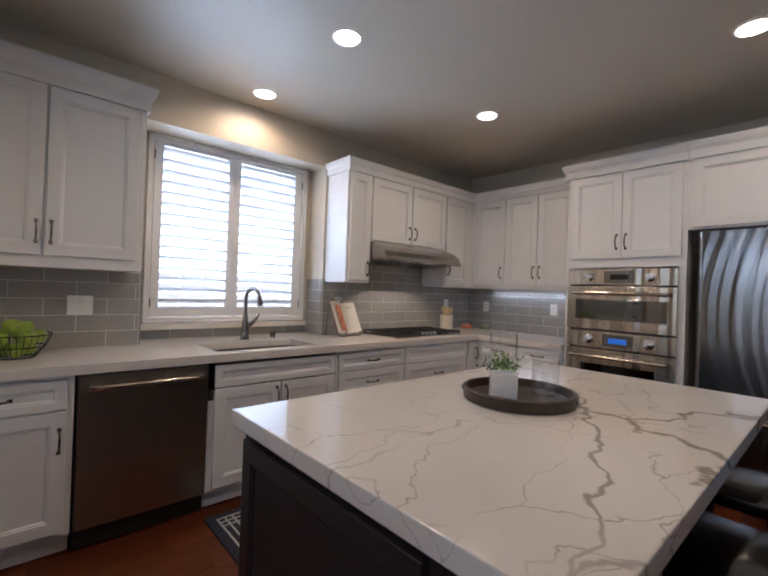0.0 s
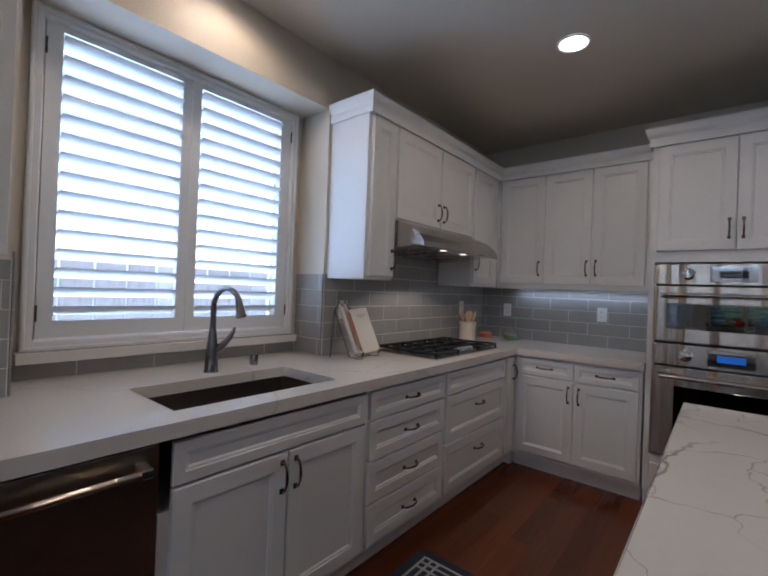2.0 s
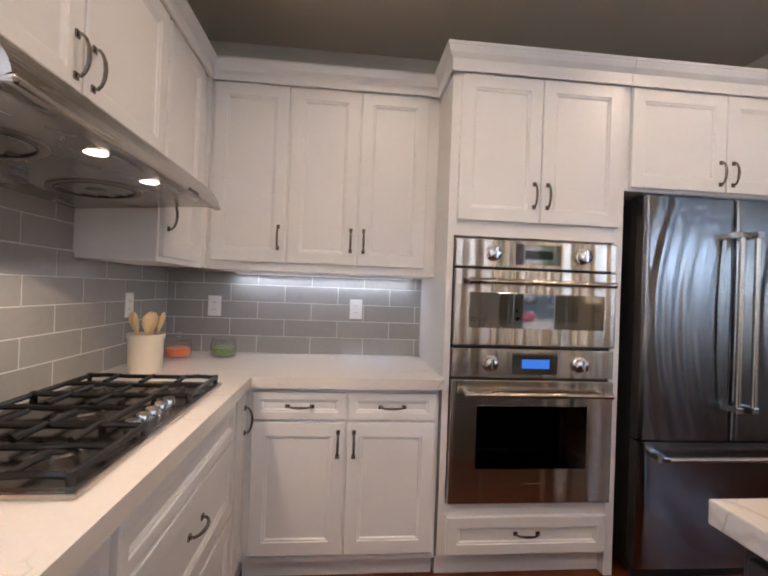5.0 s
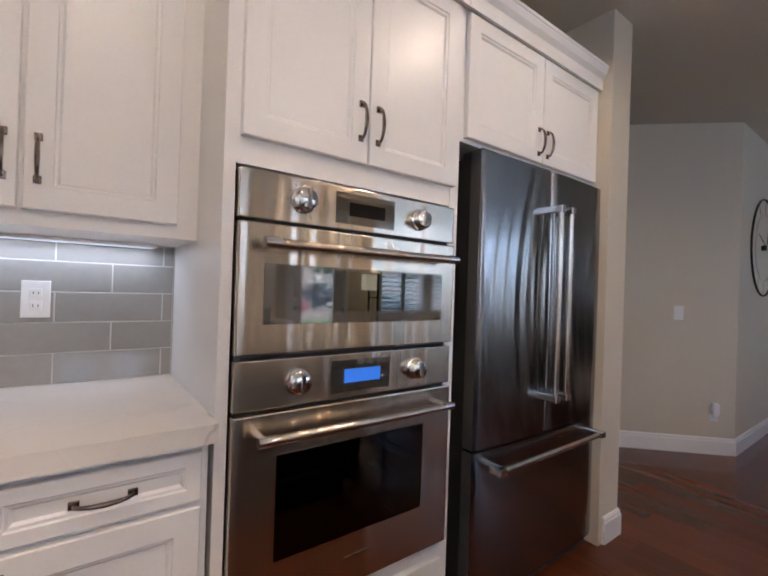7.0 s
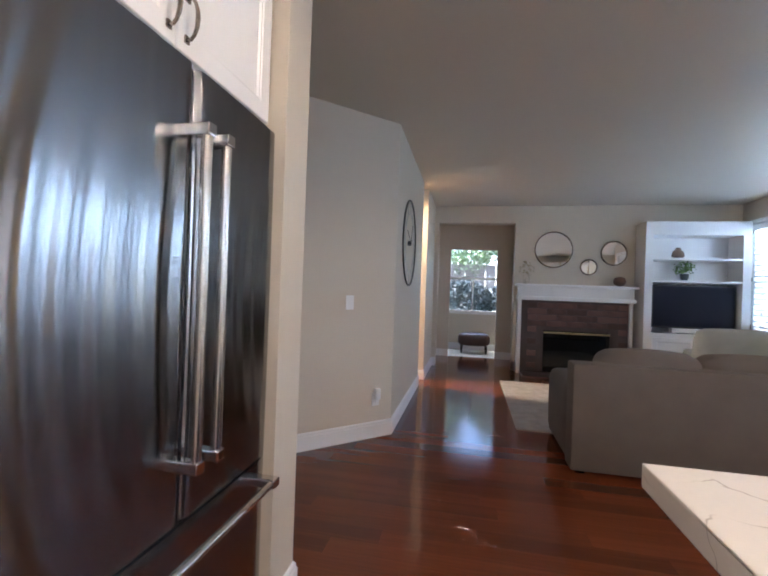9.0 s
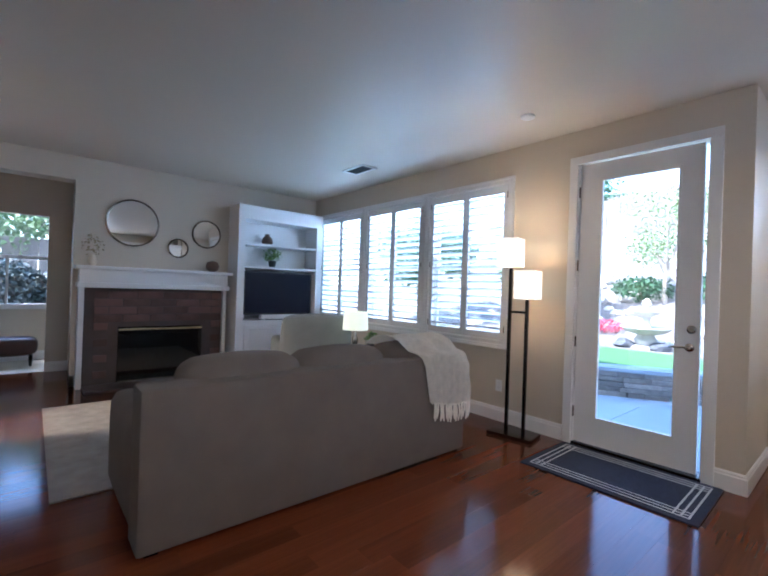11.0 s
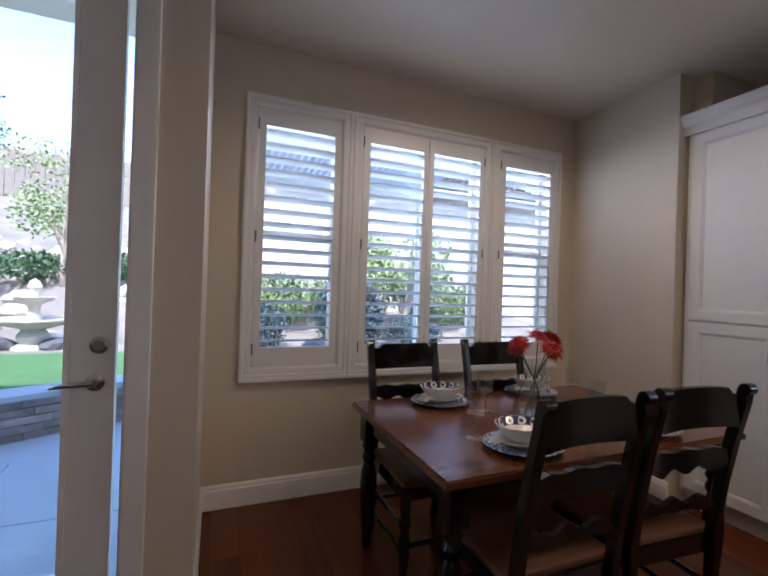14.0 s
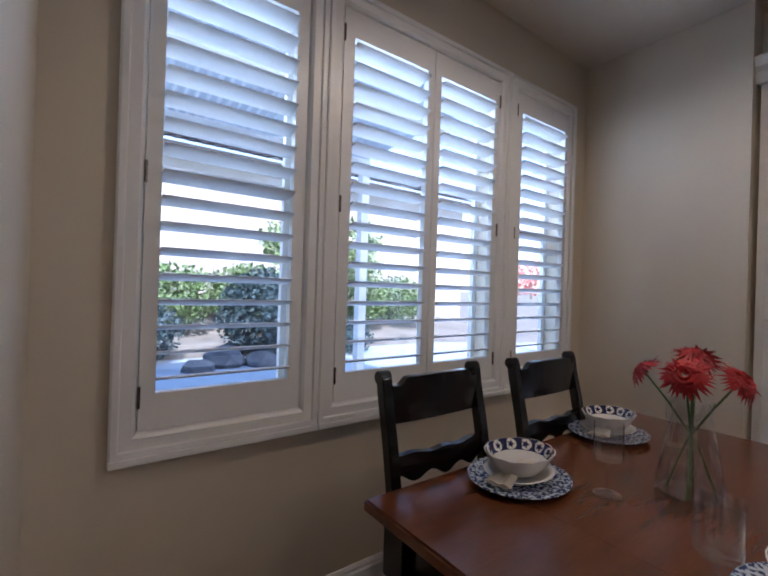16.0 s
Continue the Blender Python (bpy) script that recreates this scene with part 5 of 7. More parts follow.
def dining_chair(m):
    """Seat centre at the origin; the back stands at -y."""
    c = empty("dining_chair", m, "black wooden ladder-back dining chair", "chair", "chairs round the dining table")
    part("seat", bx(-0.215, 0.215, -0.19, 0.22, 0.425, 0.452, bevel=0.010), SEATWOOD, c, "worn brown seat")
    for a, b, q, r in ((-0.19, 0.19, 0.19, 0.21), (-0.19, 0.19, -0.20, -0.18)):
        part("seat_rail", bx(a, b, q, r, 0.365, 0.4245), DARKWOOD, c)
    for s in (-1, 1):
        part("seat_rail", bx(s * 0.20 - 0.01, s * 0.20 + 0.01, -0.18, 0.19, 0.365, 0.4245), DARKWOOD, c)
        part("front_leg", turned(bmesh.new(), [(0.015, 0.0), (0.021, 0.03), (0.016, 0.06), (0.025, 0.14), (0.026, 0.20), (0.018, 0.24), (0.026, 0.26), (0.026, 0.29), (0.019, 0.31), (0.024, 0.34), (0.024, 0.424)], 14, (s * 0.20, 0.205)), DARKWOOD, c, smooth=True)
        bm = bmesh.new()
        path = [(0.0, -0.235), (0.12, -0.215), (0.30, -0.205), (0.44, -0.205), (0.62, -0.228), (0.80, -0.262), (0.93, -0.292), (0.985, -0.300)]
        loft(bm, [[(s * 0.195 + a * 0.018, y + b * 0.019, z) for a, b in ((-1, -1), (1, -1), (1, 1), (-1, 1))] for z, y in path])
        bmesh.ops.bevel(bm, geom=list(bm.edges), offset=0.004, segments=1, affect="EDGES")
        post = part("back_post", bm, DARKWOOD, c, smooth=True)
        part("finial", tube(bmesh.new(), [(s * 0.195 - 0.018, -0.306, 0.982), (s * 0.195 + 0.018, -0.306, 0.982)], 0.020, 14), DARKWOOD, post, "scrolled post end", smooth=True)
        for z in (0.13, 0.24):
            part("stretcher", tube(bmesh.new(), [(s * 0.198, -0.212, z), (s * 0.2, 0.205, z)], 0.011, 8), DARKWOOD, c, smooth=True)
    part("stretcher", tube(bmesh.new(), [(-0.198, 0.205, 0.17), (0.198, 0.205, 0.17)], 0.012, 8), DARKWOOD, c, smooth=True)
    part("stretcher", tube(bmesh.new(), [(-0.195, -0.21, 0.18), (0.195, -0.21, 0.18)], 0.011, 8), DARKWOOD, c, smooth=True)
    notch = lambda u: -0.024 if abs(u) > 0.86 else (-0.024 * (abs(u) - 0.74) / 0.12 if abs(u) > 0.74 else 0.003 * math.cos(u * 2))
    part("top_rail", rail(0.36, 0.848, 0.985, notch, lambda u: 0.004 * (1 - u * u), n=50), DARKWOOD, c, "notched top rail", m=pose(0, -0.283, 0, 0), smooth=True)
    wave = lambda u: 0.012 * math.cos(u * 9.4) - 0.006
    part("middle_rail", rail(0.36, 0.690, 0.768, lambda u: 0.3 * wave(u), lambda u: -wave(u)), DARKWOOD, c, "wavy middle rail", m=pose(0, -0.252, 0, 0), smooth=True)
    part("lower_rail", rail(0.36, 0.535, 0.58, wave, lambda u: -0.3 * wave(u), thick=0.018), DARKWOOD, c, "wavy lower rail", m=pose(0, -0.218, 0, 0), smooth=True)
    return c


ch = dining_chair(pose(2.44, -5.44, 0))
copy_thing(ch, pose(1.850, -5.42, 0))
copy_thing(ch, pose(2.41, -4.775, 0, rz=180))
copy_thing(ch, pose(1.905, -4.775, 0, rz=176))

# ---- table settings ----
BLUEWARE = material("blue_printed_china", (0.30, 0.36, 0.46), rough=0.15, vary=0.05, bump=0)
_n, _l = BLUEWARE.node_tree.nodes, BLUEWARE.node_tree.links
_tc, _v, _r = _n.new("ShaderNodeTexCoord"), _n.new("ShaderNodeTexNoise"), _n.new("ShaderNodeValToRGB")
_v.inputs["Scale"].default_value, _v.inputs["Detail"].default_value = 105, 1.5
_r.color_ramp.elements[0].position, _r.color_ramp.elements[0].color = 0.46, (0.03, 0.05, 0.14, 1)
_r.color_ramp.elements[1].position, _r.color_ramp.elements[1].color = 0.56, (0.55, 0.60, 0.66, 1)
_l.new(_tc.outputs["Object"], _v.inputs["Vector"])
_l.new(_v.outputs[0], _r.inputs[0])
_l.new(_r.outputs[0], _n["Principled BSDF"].inputs["Base Color"])
CHINA = material("white_china", (0.76, 0.74, 0.70), rough=0.14, vary=0.03, bump=0)
INK = material("deep_blue_glaze", (0.02, 0.025, 0.09), rough=0.15, vary=0.1, bump=0)
LINEN = material("cream_linen", (0.68, 0.62, 0.50), rough=0.9, vary=0.08, fine=400, bump=0.3)


def oval(bm, prof, ex=1.28, seg=36):
    return loft(bm, [[(ex * r * math.cos(2 * math.pi * i / seg), r * math.sin(2 * math.pi * i / seg), z) for i in range(seg)] for r, z in prof], cap0=True, cap1=True)


def plate(m):
    return single("dinner_plate", oval(bmesh.new(), [(0.070, 0.0), (0.072, 0.004), (0.110, 0.010), (0.134, 0.017), (0.137, 0.019), (0.134, 0.020), (0.108, 0.0135), (0.074, 0.0085), (0.0, 0.008)], 1.12), BLUEWARE, "oval blue and white printed dinner plate", "plate", "plates on the dining table", m=m, smooth=True)


def soup_plate(m):
    return single("rimmed_bowl", oval(bmesh.new(), [(0.045, 0.0), (0.05, 0.004), (0.080, 0.022), (0.090, 0.028), (0.087, 0.029), (0.074, 0.024), (0.045, 0.009), (0.0, 0.008)], 1.22), CHINA, "shallow white china dish under the bowl", "bowl", "dishes on the dining table", m=m, smooth=True)


def patterned_bowl(m):
    b = empty("patterned_bowl", m, "white oval bowl with a blue medallion pattern inside", "bowl", "bowls on the dining table")
    bm, seg = bmesh.new(), 48
    prof = [(0.052, 0.0), (0.056, 0.004), (0.074, 0.026), (0.087, 0.050), (0.089, 0.053), (0.086, 0.053), (0.070, 0.026), (0.046, 0.010), (0.0, 0.009)]
    loft(bm, [[(1.25 * r * math.cos(2 * math.pi * i / seg), r * math.sin(2 * math.pi * i / seg), z + (0.004 * abs(math.sin(6 * 2 * math.pi * i / seg)) if z > 0.048 else 0)) for i in range(seg)] for r, z in prof])
    bm.faces.ensure_lookup_table()
    for f in bm.faces[5 * seg:6 * seg]:
        f.material_index = 1
    shell = part("shell", bm, [CHINA, INK], b, smooth=True)
    for k in range(12):
        a = 2 * math.pi * k / 12
        o = Vector((1.25 * 0.0785 * math.cos(a), 0.0785 * math.sin(a), 0.0400))
        nrm = Vector((-math.cos(a), -math.sin(a), 0.60)).normalized()
        t = Vector((-math.sin(a), math.cos(a), 0))
        q = nrm.cross(t)
        bm = bmesh.new()
        o = o + nrm * 0.0024
        disc = [[bm.verts.new(o + nrm * d + (t * math.cos(j * math.pi / 8) + q * 0.85 * math.sin(j * math.pi / 8)) * r) for j in range(16)] for r, d in ((0.0190, -0.0012), (0.0180, 0.0))]
        for j in range(16):
            bm.faces.new((disc[0][j], disc[0][(j + 1) % 16], disc[1][(j + 1) % 16], disc[1][j]))
        bm.faces.new(disc[1])
        star = bm.faces.new([bm.verts.new(o + nrm * 0.0006 + (t * math.cos(j * math.pi / 5) + q * math.sin(j * math.pi / 5)) * (0.0125 if j % 2 else 0.0065)) for j in range(10)])
        star.material_index = 1
        part("medallion", bm, [CHINA, INK], shell, "white disc with a blue star")
    return b


def napkin(m):
    bm, n = bmesh.new(), 10
    rng = random.Random(2)
    rows = []
    for i in range(n + 1):
        u = i / n
        w = 0.016 + 0.022 * abs(u - 0.5) * 2
        x = -0.125 + 0.25 * u
        z = 0.006 + 0.014 * math.sin(u * math.pi)
        rows.append([(x, -w, z), (x, -w * 0.5, z + 0.008), (x, 0, z + 0.003), (x, w * 0.5, z + 0.010), (x, w, z + 0.002), (x, w * 0.6, z - 0.003), (x, -w * 0.6, z - 0.003)])
    loft(bm, rows)
    return single("napkin", bm, LINEN, "gathered cream linen napkin across the dishes", "napkin", "napkins on the dining table", m=m, smooth=True)


def wine_glass(x, y):
    g = empty("wine_glass", pose(x, y, TH + 0.0005), "tall straight-sided clear stemmed glass", "glass", "glasses on the dining table")
    part("foot", turned(bmesh.new(), [(0.036, 0.0), (0.036, 0.0015), (0.01, 0.004), (0.004, 0.008), (0.003, 0.085), (0.004, 0.092)], 24), THIN, g, smooth=True)
    part("cup", turned(bmesh.new(), [(0.002, 0.0925), (0.034, 0.096), (0.037, 0.102), (0.037, 0.195), (0.0358, 0.195), (0.0358, 0.108), (0.0, 0.104)], 28, cap=False), THIN, g, smooth=True)


for x, y, a in ((2.345, -5.47, 0), (2.35, -4.85, 0), (1.68, -4.86, 0), (1.715, -5.52, 0)):
    plate(pose(x, y, TH + 0.0005, rz=a))
    soup_plate(pose(x, y, TH + 0.0090, rz=a))
    napkin(pose(x, y, TH + 0.0230, rz=a + (-12 if y > -5 else 10)))
    patterned_bowl(pose(x, y, TH + 0.0360, rz=a))
for x, y in ((2.47, -4.98), (2.205, -5.29), (1.84, -4.97), (1.60, -5.33)):
    wine_glass(x, y)

vase = empty("flower_vase", pose(2.02, -5.16, TH + 0.0005), "clear glass vase with red gerbera daisies", "vase")
part("vase_body", turned(bmesh.new(), [(0.076, 0.0), (0.081, 0.005), (0.079, 0.04), (0.052, 0.185), (0.044, 0.225), (0.052, 0.262), (0.0495, 0.262), (0.0415, 0.225), (0.049, 0.185), (0.0755, 0.04), (0.072, 0.012), (0.0, 0.010)], 32, cap=False), THIN, vase, smooth=True)
REDPETAL = material("red_petals", (0.38, 0.005, 0.007), rough=0.55, vary=0.25, scale=40, bump=0.02)
STEM = material("green_stems", (0.06, 0.13, 0.03), rough=0.5, vary=0.2)
rng = random.Random(8)
for fx, fy, fz, tilt, az in ((-0.01, 0.095, 0.325, 55, 80), (0.115, 0.02, 0.338, 58, 10), (-0.115, -0.025, 0.355, 55, 195), (0.03, -0.105, 0.320, 55, 285), (-0.02, -0.005, 0.372, 25, 100)):
    st = part("stem", tube(bmesh.new(), [(-fx * 0.55, -fy * 0.55, 0.012), (-fx * 0.1, -fy * 0.1, 0.15), (fx * 0.5, fy * 0.5, 0.25), (fx, fy, fz)], 0.003, 6), STEM, vase, "green flower stem", smooth=True)
    bm = bmesh.new()
    turn = Matrix.Translation((fx, fy, fz)) @ Matrix.Rotation(radians(az), 4, "Z") @ Matrix.Rotation(radians(tilt), 4, "Y")
    for layer, (n, L, lift) in enumerate(((30, 0.064, 0.002), (26, 0.053, 0.010), (20, 0.038, 0.017), (14, 0.020, 0.021))):
        for k in range(n):
            a = 2 * math.pi * (k + 0.5 * layer) / n + rng.uniform(-0.06, 0.06)
            l = L * rng.uniform(0.88, 1.08)
            dx, dy = math.cos(a), math.sin(a)
            w = 0.0055
            z = rng.uniform(-0.022, 0.004)
            pts = [(dx * 0.006, dy * 0.006, lift), (dx * l * 0.6 - dy * w, dy * l * 0.6 + dx * w, lift + 0.006), (dx * l, dy * l, lift + z), (dx * l * 0.6 + dy * w, dy * l * 0.6 - dx * w, lift + 0.006)]
            bm.faces.new([bm.verts.new(turn @ Vector(p)) for p in pts])
    part("flower_head", bm, REDPETAL, st, "red gerbera bloom")

# ---- ceiling fittings ----
vent = empty("ceiling_vent", pose(6.985, -4.67, H - 0.0005, rz=0), "white ceiling air vent with dark slats", "vent")
part("vent_frame", slab([-0.20, -0.17, 0.17, 0.20], [-0.11, -0.08, 0.08, 0.11], lambda u, v: not (abs(u) < 0.17 and abs(v) < 0.08), lambda u, v, q: (u, v, q), -0.012, 0.0), OUTLET, vent)
part("backing", bx(-0.168, 0.168, -0.078, 0.078, -0.003, 0.0), BLACKPLASTIC, vent)
for k in range(7):
    part("slat", bx(-0.168, 0.168, -0.072 + k * 0.023, -0.066 + k * 0.023, -0.011, -0.0035), BLACKPLASTIC, vent)
single("smoke_detector", turned(bmesh.new(), [(0.055, 0.0), (0.055, -0.012), (0.044, -0.020), (0.0, -0.021)], 28), OUTLET, "white round smoke detector", "smoke detector", m=pose(4.79, -4.71, H - 0.0005), smooth=True)

# ---- hall wall things ----
wall_plate(Matrix.Translation((5.166 - 0.002, -0.406 - 0.002, 1.138)) @ pose(0, 0, 0, rz=-45), "white rocker switch on the slanting wall", False)
wall_plate(Matrix.Translation((5.363 - 0.002, -0.603 - 0.002, 0.325)) @ pose(0, 0, 0, rz=-45), "white double outlet near the floor")
single("night_light", bx(-0.025, 0.025, -0.05, -0.0085, -0.02, 0.075, bevel=0.012), OUTLET, "white plug-in night light", "night light", m=Matrix.Translation((5.361, -0.605, 0.345)) @ pose(0, 0, 0, rz=-45), smooth=True)
wall_plate(pose(5.36, Yd, 0.35, rz=180), "white double outlet under the window")
clock = empty("wall_clock", pose(6.13, -0.722, 1.735), "large open round wall clock with a thin black rim", "clock")
part("rim", tube(bmesh.new(), [(0.43 * math.cos(radians(a)), -0.02, 0.43 * math.sin(radians(a))) for a in range(0, 361, 6)], 0.009, 6), BLACKIRON, clock, smooth=True)
part("inner_ring", tube(bmesh.new(), [(0.30 * math.cos(radians(a)), -0.02, 0.30 * math.sin(radians(a))) for a in range(0, 361, 8)], 0.004, 6), material("pale_clock_metal", (0.45, 0.43, 0.40), rough=0.4, metal=0.5), clock, smooth=True)
for a in range(0, 360, 30):
    c, s = math.cos(radians(a)), math.sin(radians(a))
    part("numeral", tube(bmesh.new(), [(0.31 * c, -0.02, 0.31 * s), (0.42 * c, -0.02, 0.42 * s)], 0.0022, 6), material("thin_numeral_metal", (0.30, 0.29, 0.28), rough=0.4, metal=0.5), clock)
part("hub", tube(bmesh.new(), [(0, -0.035, 0), (0, -0.001, 0)], 0.025, 14), BLACKIRON, clock)
for a, L in ((70, 0.20), (160, 0.28)):
    part("pointer", tube(bmesh.new(), [(0, -0.034, 0), (L * math.cos(radians(a)), -0.034, L * math.sin(radians(a)))], 0.003, 6), BLACKIRON, clock)


# ---- family room ----
SOFA = material("taupe_upholstery", (0.150, 0.125, 0.104), rough=0.95, vary=0.10, scale=6, fine=420, bump=0.35)
SOFA2 = material("grey_green_upholstery", (0.26, 0.27, 0.26), rough=0.95, vary=0.10, scale=6, fine=420, bump=0.35)
THROW = material("cream_knit_throw", (0.88, 0.83, 0.74), rough=0.95, vary=0.10, scale=30, fine=260, bump=0.3)


def cushion(x0, x1, y0, y1, z0, z1, puff=0.03, n=8):
    """A padded block with rounded, slightly swollen faces."""
    bm = bx(x0, x1, y0, y1, z0, z1)
    bmesh.ops.subdivide_edges(bm, edges=list(bm.edges), cuts=n, use_grid_fill=True)
    c = Vector(((x0 + x1) / 2, (y0 + y1) / 2, (z0 + z1) / 2))
    hx, hy, hz = (x1 - x0) / 2, (y1 - y0) / 2, (z1 - z0) / 2
    r = min(hx, hy, hz) * 0.6
    for v in bm.verts:
        p = v.co - c
        q = Vector((max(-hx + r, min(hx - r, p.x)), max(-hy + r, min(hy - r, p.y)), max(-hz + r, min(hz - r, p.z))))
        d = p - q
        if d.length > 1e-6:
            p = q + d.normalized() * r
        u, w, t = p.x / hx, p.y / hy, p.z / hz
        p += Vector((puff * u * max(0, 1 - w * w) * max(0, 1 - t * t), puff * w * max(0, 1 - u * u) * max(0, 1 - t * t), puff * t * max(0, 1 - u * u) * max(0, 1 - w * w)))
        v.co = c + p
    return bm


SX, SY0, SY1 = 5.07, -4.385, -2.095
sofa = empty("sofa", pose(0, 0, 0), "taupe fabric three-seat sofa seen from behind", "sofa")
part("back_frame", bx(SX, SX + 0.20, SY0, SY1, 0.02, 0.775, bevel=0.02), SOFA, sofa, smooth=True)
part("base", bx(SX + 0.201, SX + 0.93, SY0 + 0.02, SY1 - 0.02, 0.03, 0.28, bevel=0.01), SOFA, sofa)
for a, b in ((SY0, SY0 + 0.22), (SY1 - 0.22, SY1)):
    part("arm", cushion(SX + 0.2015, SX + 0.93, a, b, 0.04, 0.60, 0.012), SOFA, sofa, smooth=True)
w3 = (SY1 - SY0 - 0.44) / 3
for k in range(3):
    a = SY0 + 0.22 + k * w3
    part("seat_cushion", cushion(SX + 0.25, SX + 0.95, a + 0.004, a + w3 - 0.004, 0.285, 0.46, 0.02), SOFA, sofa, smooth=True)
    a0 = SY0 + 0.06 + k * (SY1 - SY0 - 0.28) / 3
    part("back_cushion", cushion(SX + 0.12, SX + 0.40, a0 + 0.006, a0 + (SY1 - SY0 - 0.28) / 3 - 0.006, 0.46, 0.850, 0.030), SOFA, sofa, smooth=True)
for x in (SX + 0.06, SX + 0.86):
    for y in (SY0 + 0.07, SY1 - 0.07):
        part("foot", bx(x - 0.03, x + 0.03, y - 0.03, y + 0.03, 0.0, 0.03), DARKWOOD, sofa)

# throw blanket over the sofa's corner
throw = empty("throw_blanket", pose(0, 0, 0), "cream knitted throw with a fringe over the sofa corner", "blanket")
bm, rng = bmesh.new(), random.Random(5)
path = [(SX - 0.014, 0.40), (SX - 0.018, 0.52), (SX - 0.016, 0.66), (SX - 0.012, 0.775), (SX + 0.01, 0.80), (SX + 0.08, 0.815), (SX + 0.16, 0.885), (SX + 0.26, 0.920), (SX + 0.36, 0.905), (SX + 0.45, 0.84)]
NY = 22
grid = []
for i, (x, z) in enumerate(path):
    row = []
    for j in range(NY):
        v = j / (NY - 1)
        y = -3.96 + 0.030 * i - v * (0.455 + 0.030 * i)
        dz = 0.008 * math.sin(j * 0.8 + i * 0.25)
        zz, xx = z, x
        if i < 3:
            zz = z + 0.10 * max(0, 0.55 - v) - (0.02 if j % 2 else 0)
            xx = x - 0.012 * abs(math.sin(j * 0.9))
        if v > 0.93:
            zz = zz - 0.03 - 0.06 * (v - 0.93) / 0.07
        row.append(bm.verts.new((xx, y, zz + (dz if i > 3 else 0))))
    grid.append(row)
for a, b in zip(grid, grid[1:]):
    for j in range(NY - 1):
        bm.faces.new((a[j], a[j + 1], b[j + 1], b[j]))
# the flap that hangs over the end of the sofa
last, flap = [r[-1] for r in grid], []
for d in (0.16, 0.32):
    flap.append([bm.verts.new((v.co.x + 0.01 * math.sin(k * 2.1), -4.43 - 0.012 * math.sin(k * 1.7), v.co.z - d * max(0.04, min(1.0, (v.co.z - 0.42) / 0.45)))) for k, v in enumerate(last)])
for a, b in zip([last] + flap, flap):
    for j in range(len(a) - 1):
        bm.faces.new((a[j], a[j + 1], b[j + 1], b[j]))
bmesh.ops.solidify(bm, geom=list(bm.faces), thickness=-0.008)
part("cloth", bm, THROW, throw, smooth=True)
ends = [(SX - 0.016 - 0.012 * abs(math.sin(j * 0.9)), -3.96 - j / (NY - 1) * 0.455, 0.40 + 0.10 * max(0, 0.55 - j / (NY - 1)) - (0.02 if j % 2 else 0)) for j in range(2, NY)]
for x, y, z in ends:
    part("fringe", tube(bmesh.new(), [(x, y, z + 0.005), (x - 0.004, y + rng.uniform(-0.006, 0.006), z - 0.05), (x - 0.002, y + rng.uniform(-0.012, 0.012), z - 0.115)], [0.006, 0.008, 0.006], 6), THROW, throw, "twisted fringe tassel", smooth=True)

# armchair
chair = empty("armchair", pose(7.55, -4.42, 0, rz=72), "grey-green upholstered armchair by the window", "armchair")
part("back", cushion(-0.40, 0.40, 0.18, 0.42, 0.05, 0.92, 0.03), SOFA2, chair, smooth=True)
part("seat", cushion(-0.28, 0.28, -0.42, 0.20, 0.20, 0.46, 0.03), SOFA2, chair, smooth=True)
for s in (-1, 1):
    part("arm", cushion(s * 0.36 - 0.08, s * 0.36 + 0.08, -0.44, 0.30, 0.05, 0.62, 0.015), SOFA2, chair, smooth=True)
    for y in (-0.36, 0.34):
        part("leg", bx(s * 0.34 - 0.02, s * 0.34 + 0.02, y - 0.02, y + 0.02, 0.0, 0.06), DARKWOOD, chair)

# side table, lamp and plant
side = empty("side_table", pose(6.86, -4.66, 0), "small dark round side table", "table")
part("top", turned(bmesh.new(), [(0.235, 0.555), (0.245, 0.56), (0.245, 0.572), (0.235, 0.577)], 32), DARKWOOD, side, smooth=True)
part("column", turned(bmesh.new(), [(0.03, 0.03), (0.03, 0.25), (0.045, 0.30), (0.028, 0.36), (0.05, 0.555)], 18), DARKWOOD, side, smooth=True)
for a in (90, 210, 330):
    c, s = math.cos(radians(a)), math.sin(radians(a))
    part("foot", tube(bmesh.new(), [(0.02 * c, 0.02 * s, 0.07), (0.14 * c, 0.14 * s, 0.05), (0.22 * c, 0.22 * s, 0.014)], [0.02, 0.018, 0.013], 8), DARKWOOD, side, smooth=True)
SHADE = glowing("lit_cream_shade", (0.82, 0.68, 0.47), 0.13)
SHADE2 = glowing("dim_cream_shade", (0.85, 0.85, 0.60), 0.07)
tl = empty("table_lamp", pose(6.86, -4.60, 0.5775), "small table lamp with a cream drum shade", "lamp")
part("lamp_base", turned(bmesh.new(), [(0.06, 0.0), (0.06, 0.012), (0.02, 0.02), (0.035, 0.07), (0.035, 0.11), (0.012, 0.17), (0.012, 0.23)], 20), STEEL, tl, smooth=True)
part("shade", turned(bmesh.new(), [(0.150, 0.21), (0.138, 0.42), (0.136, 0.42), (0.148, 0.21)], 32, cap=False), SHADE2, tl, "cream fabric drum shade", smooth=True)


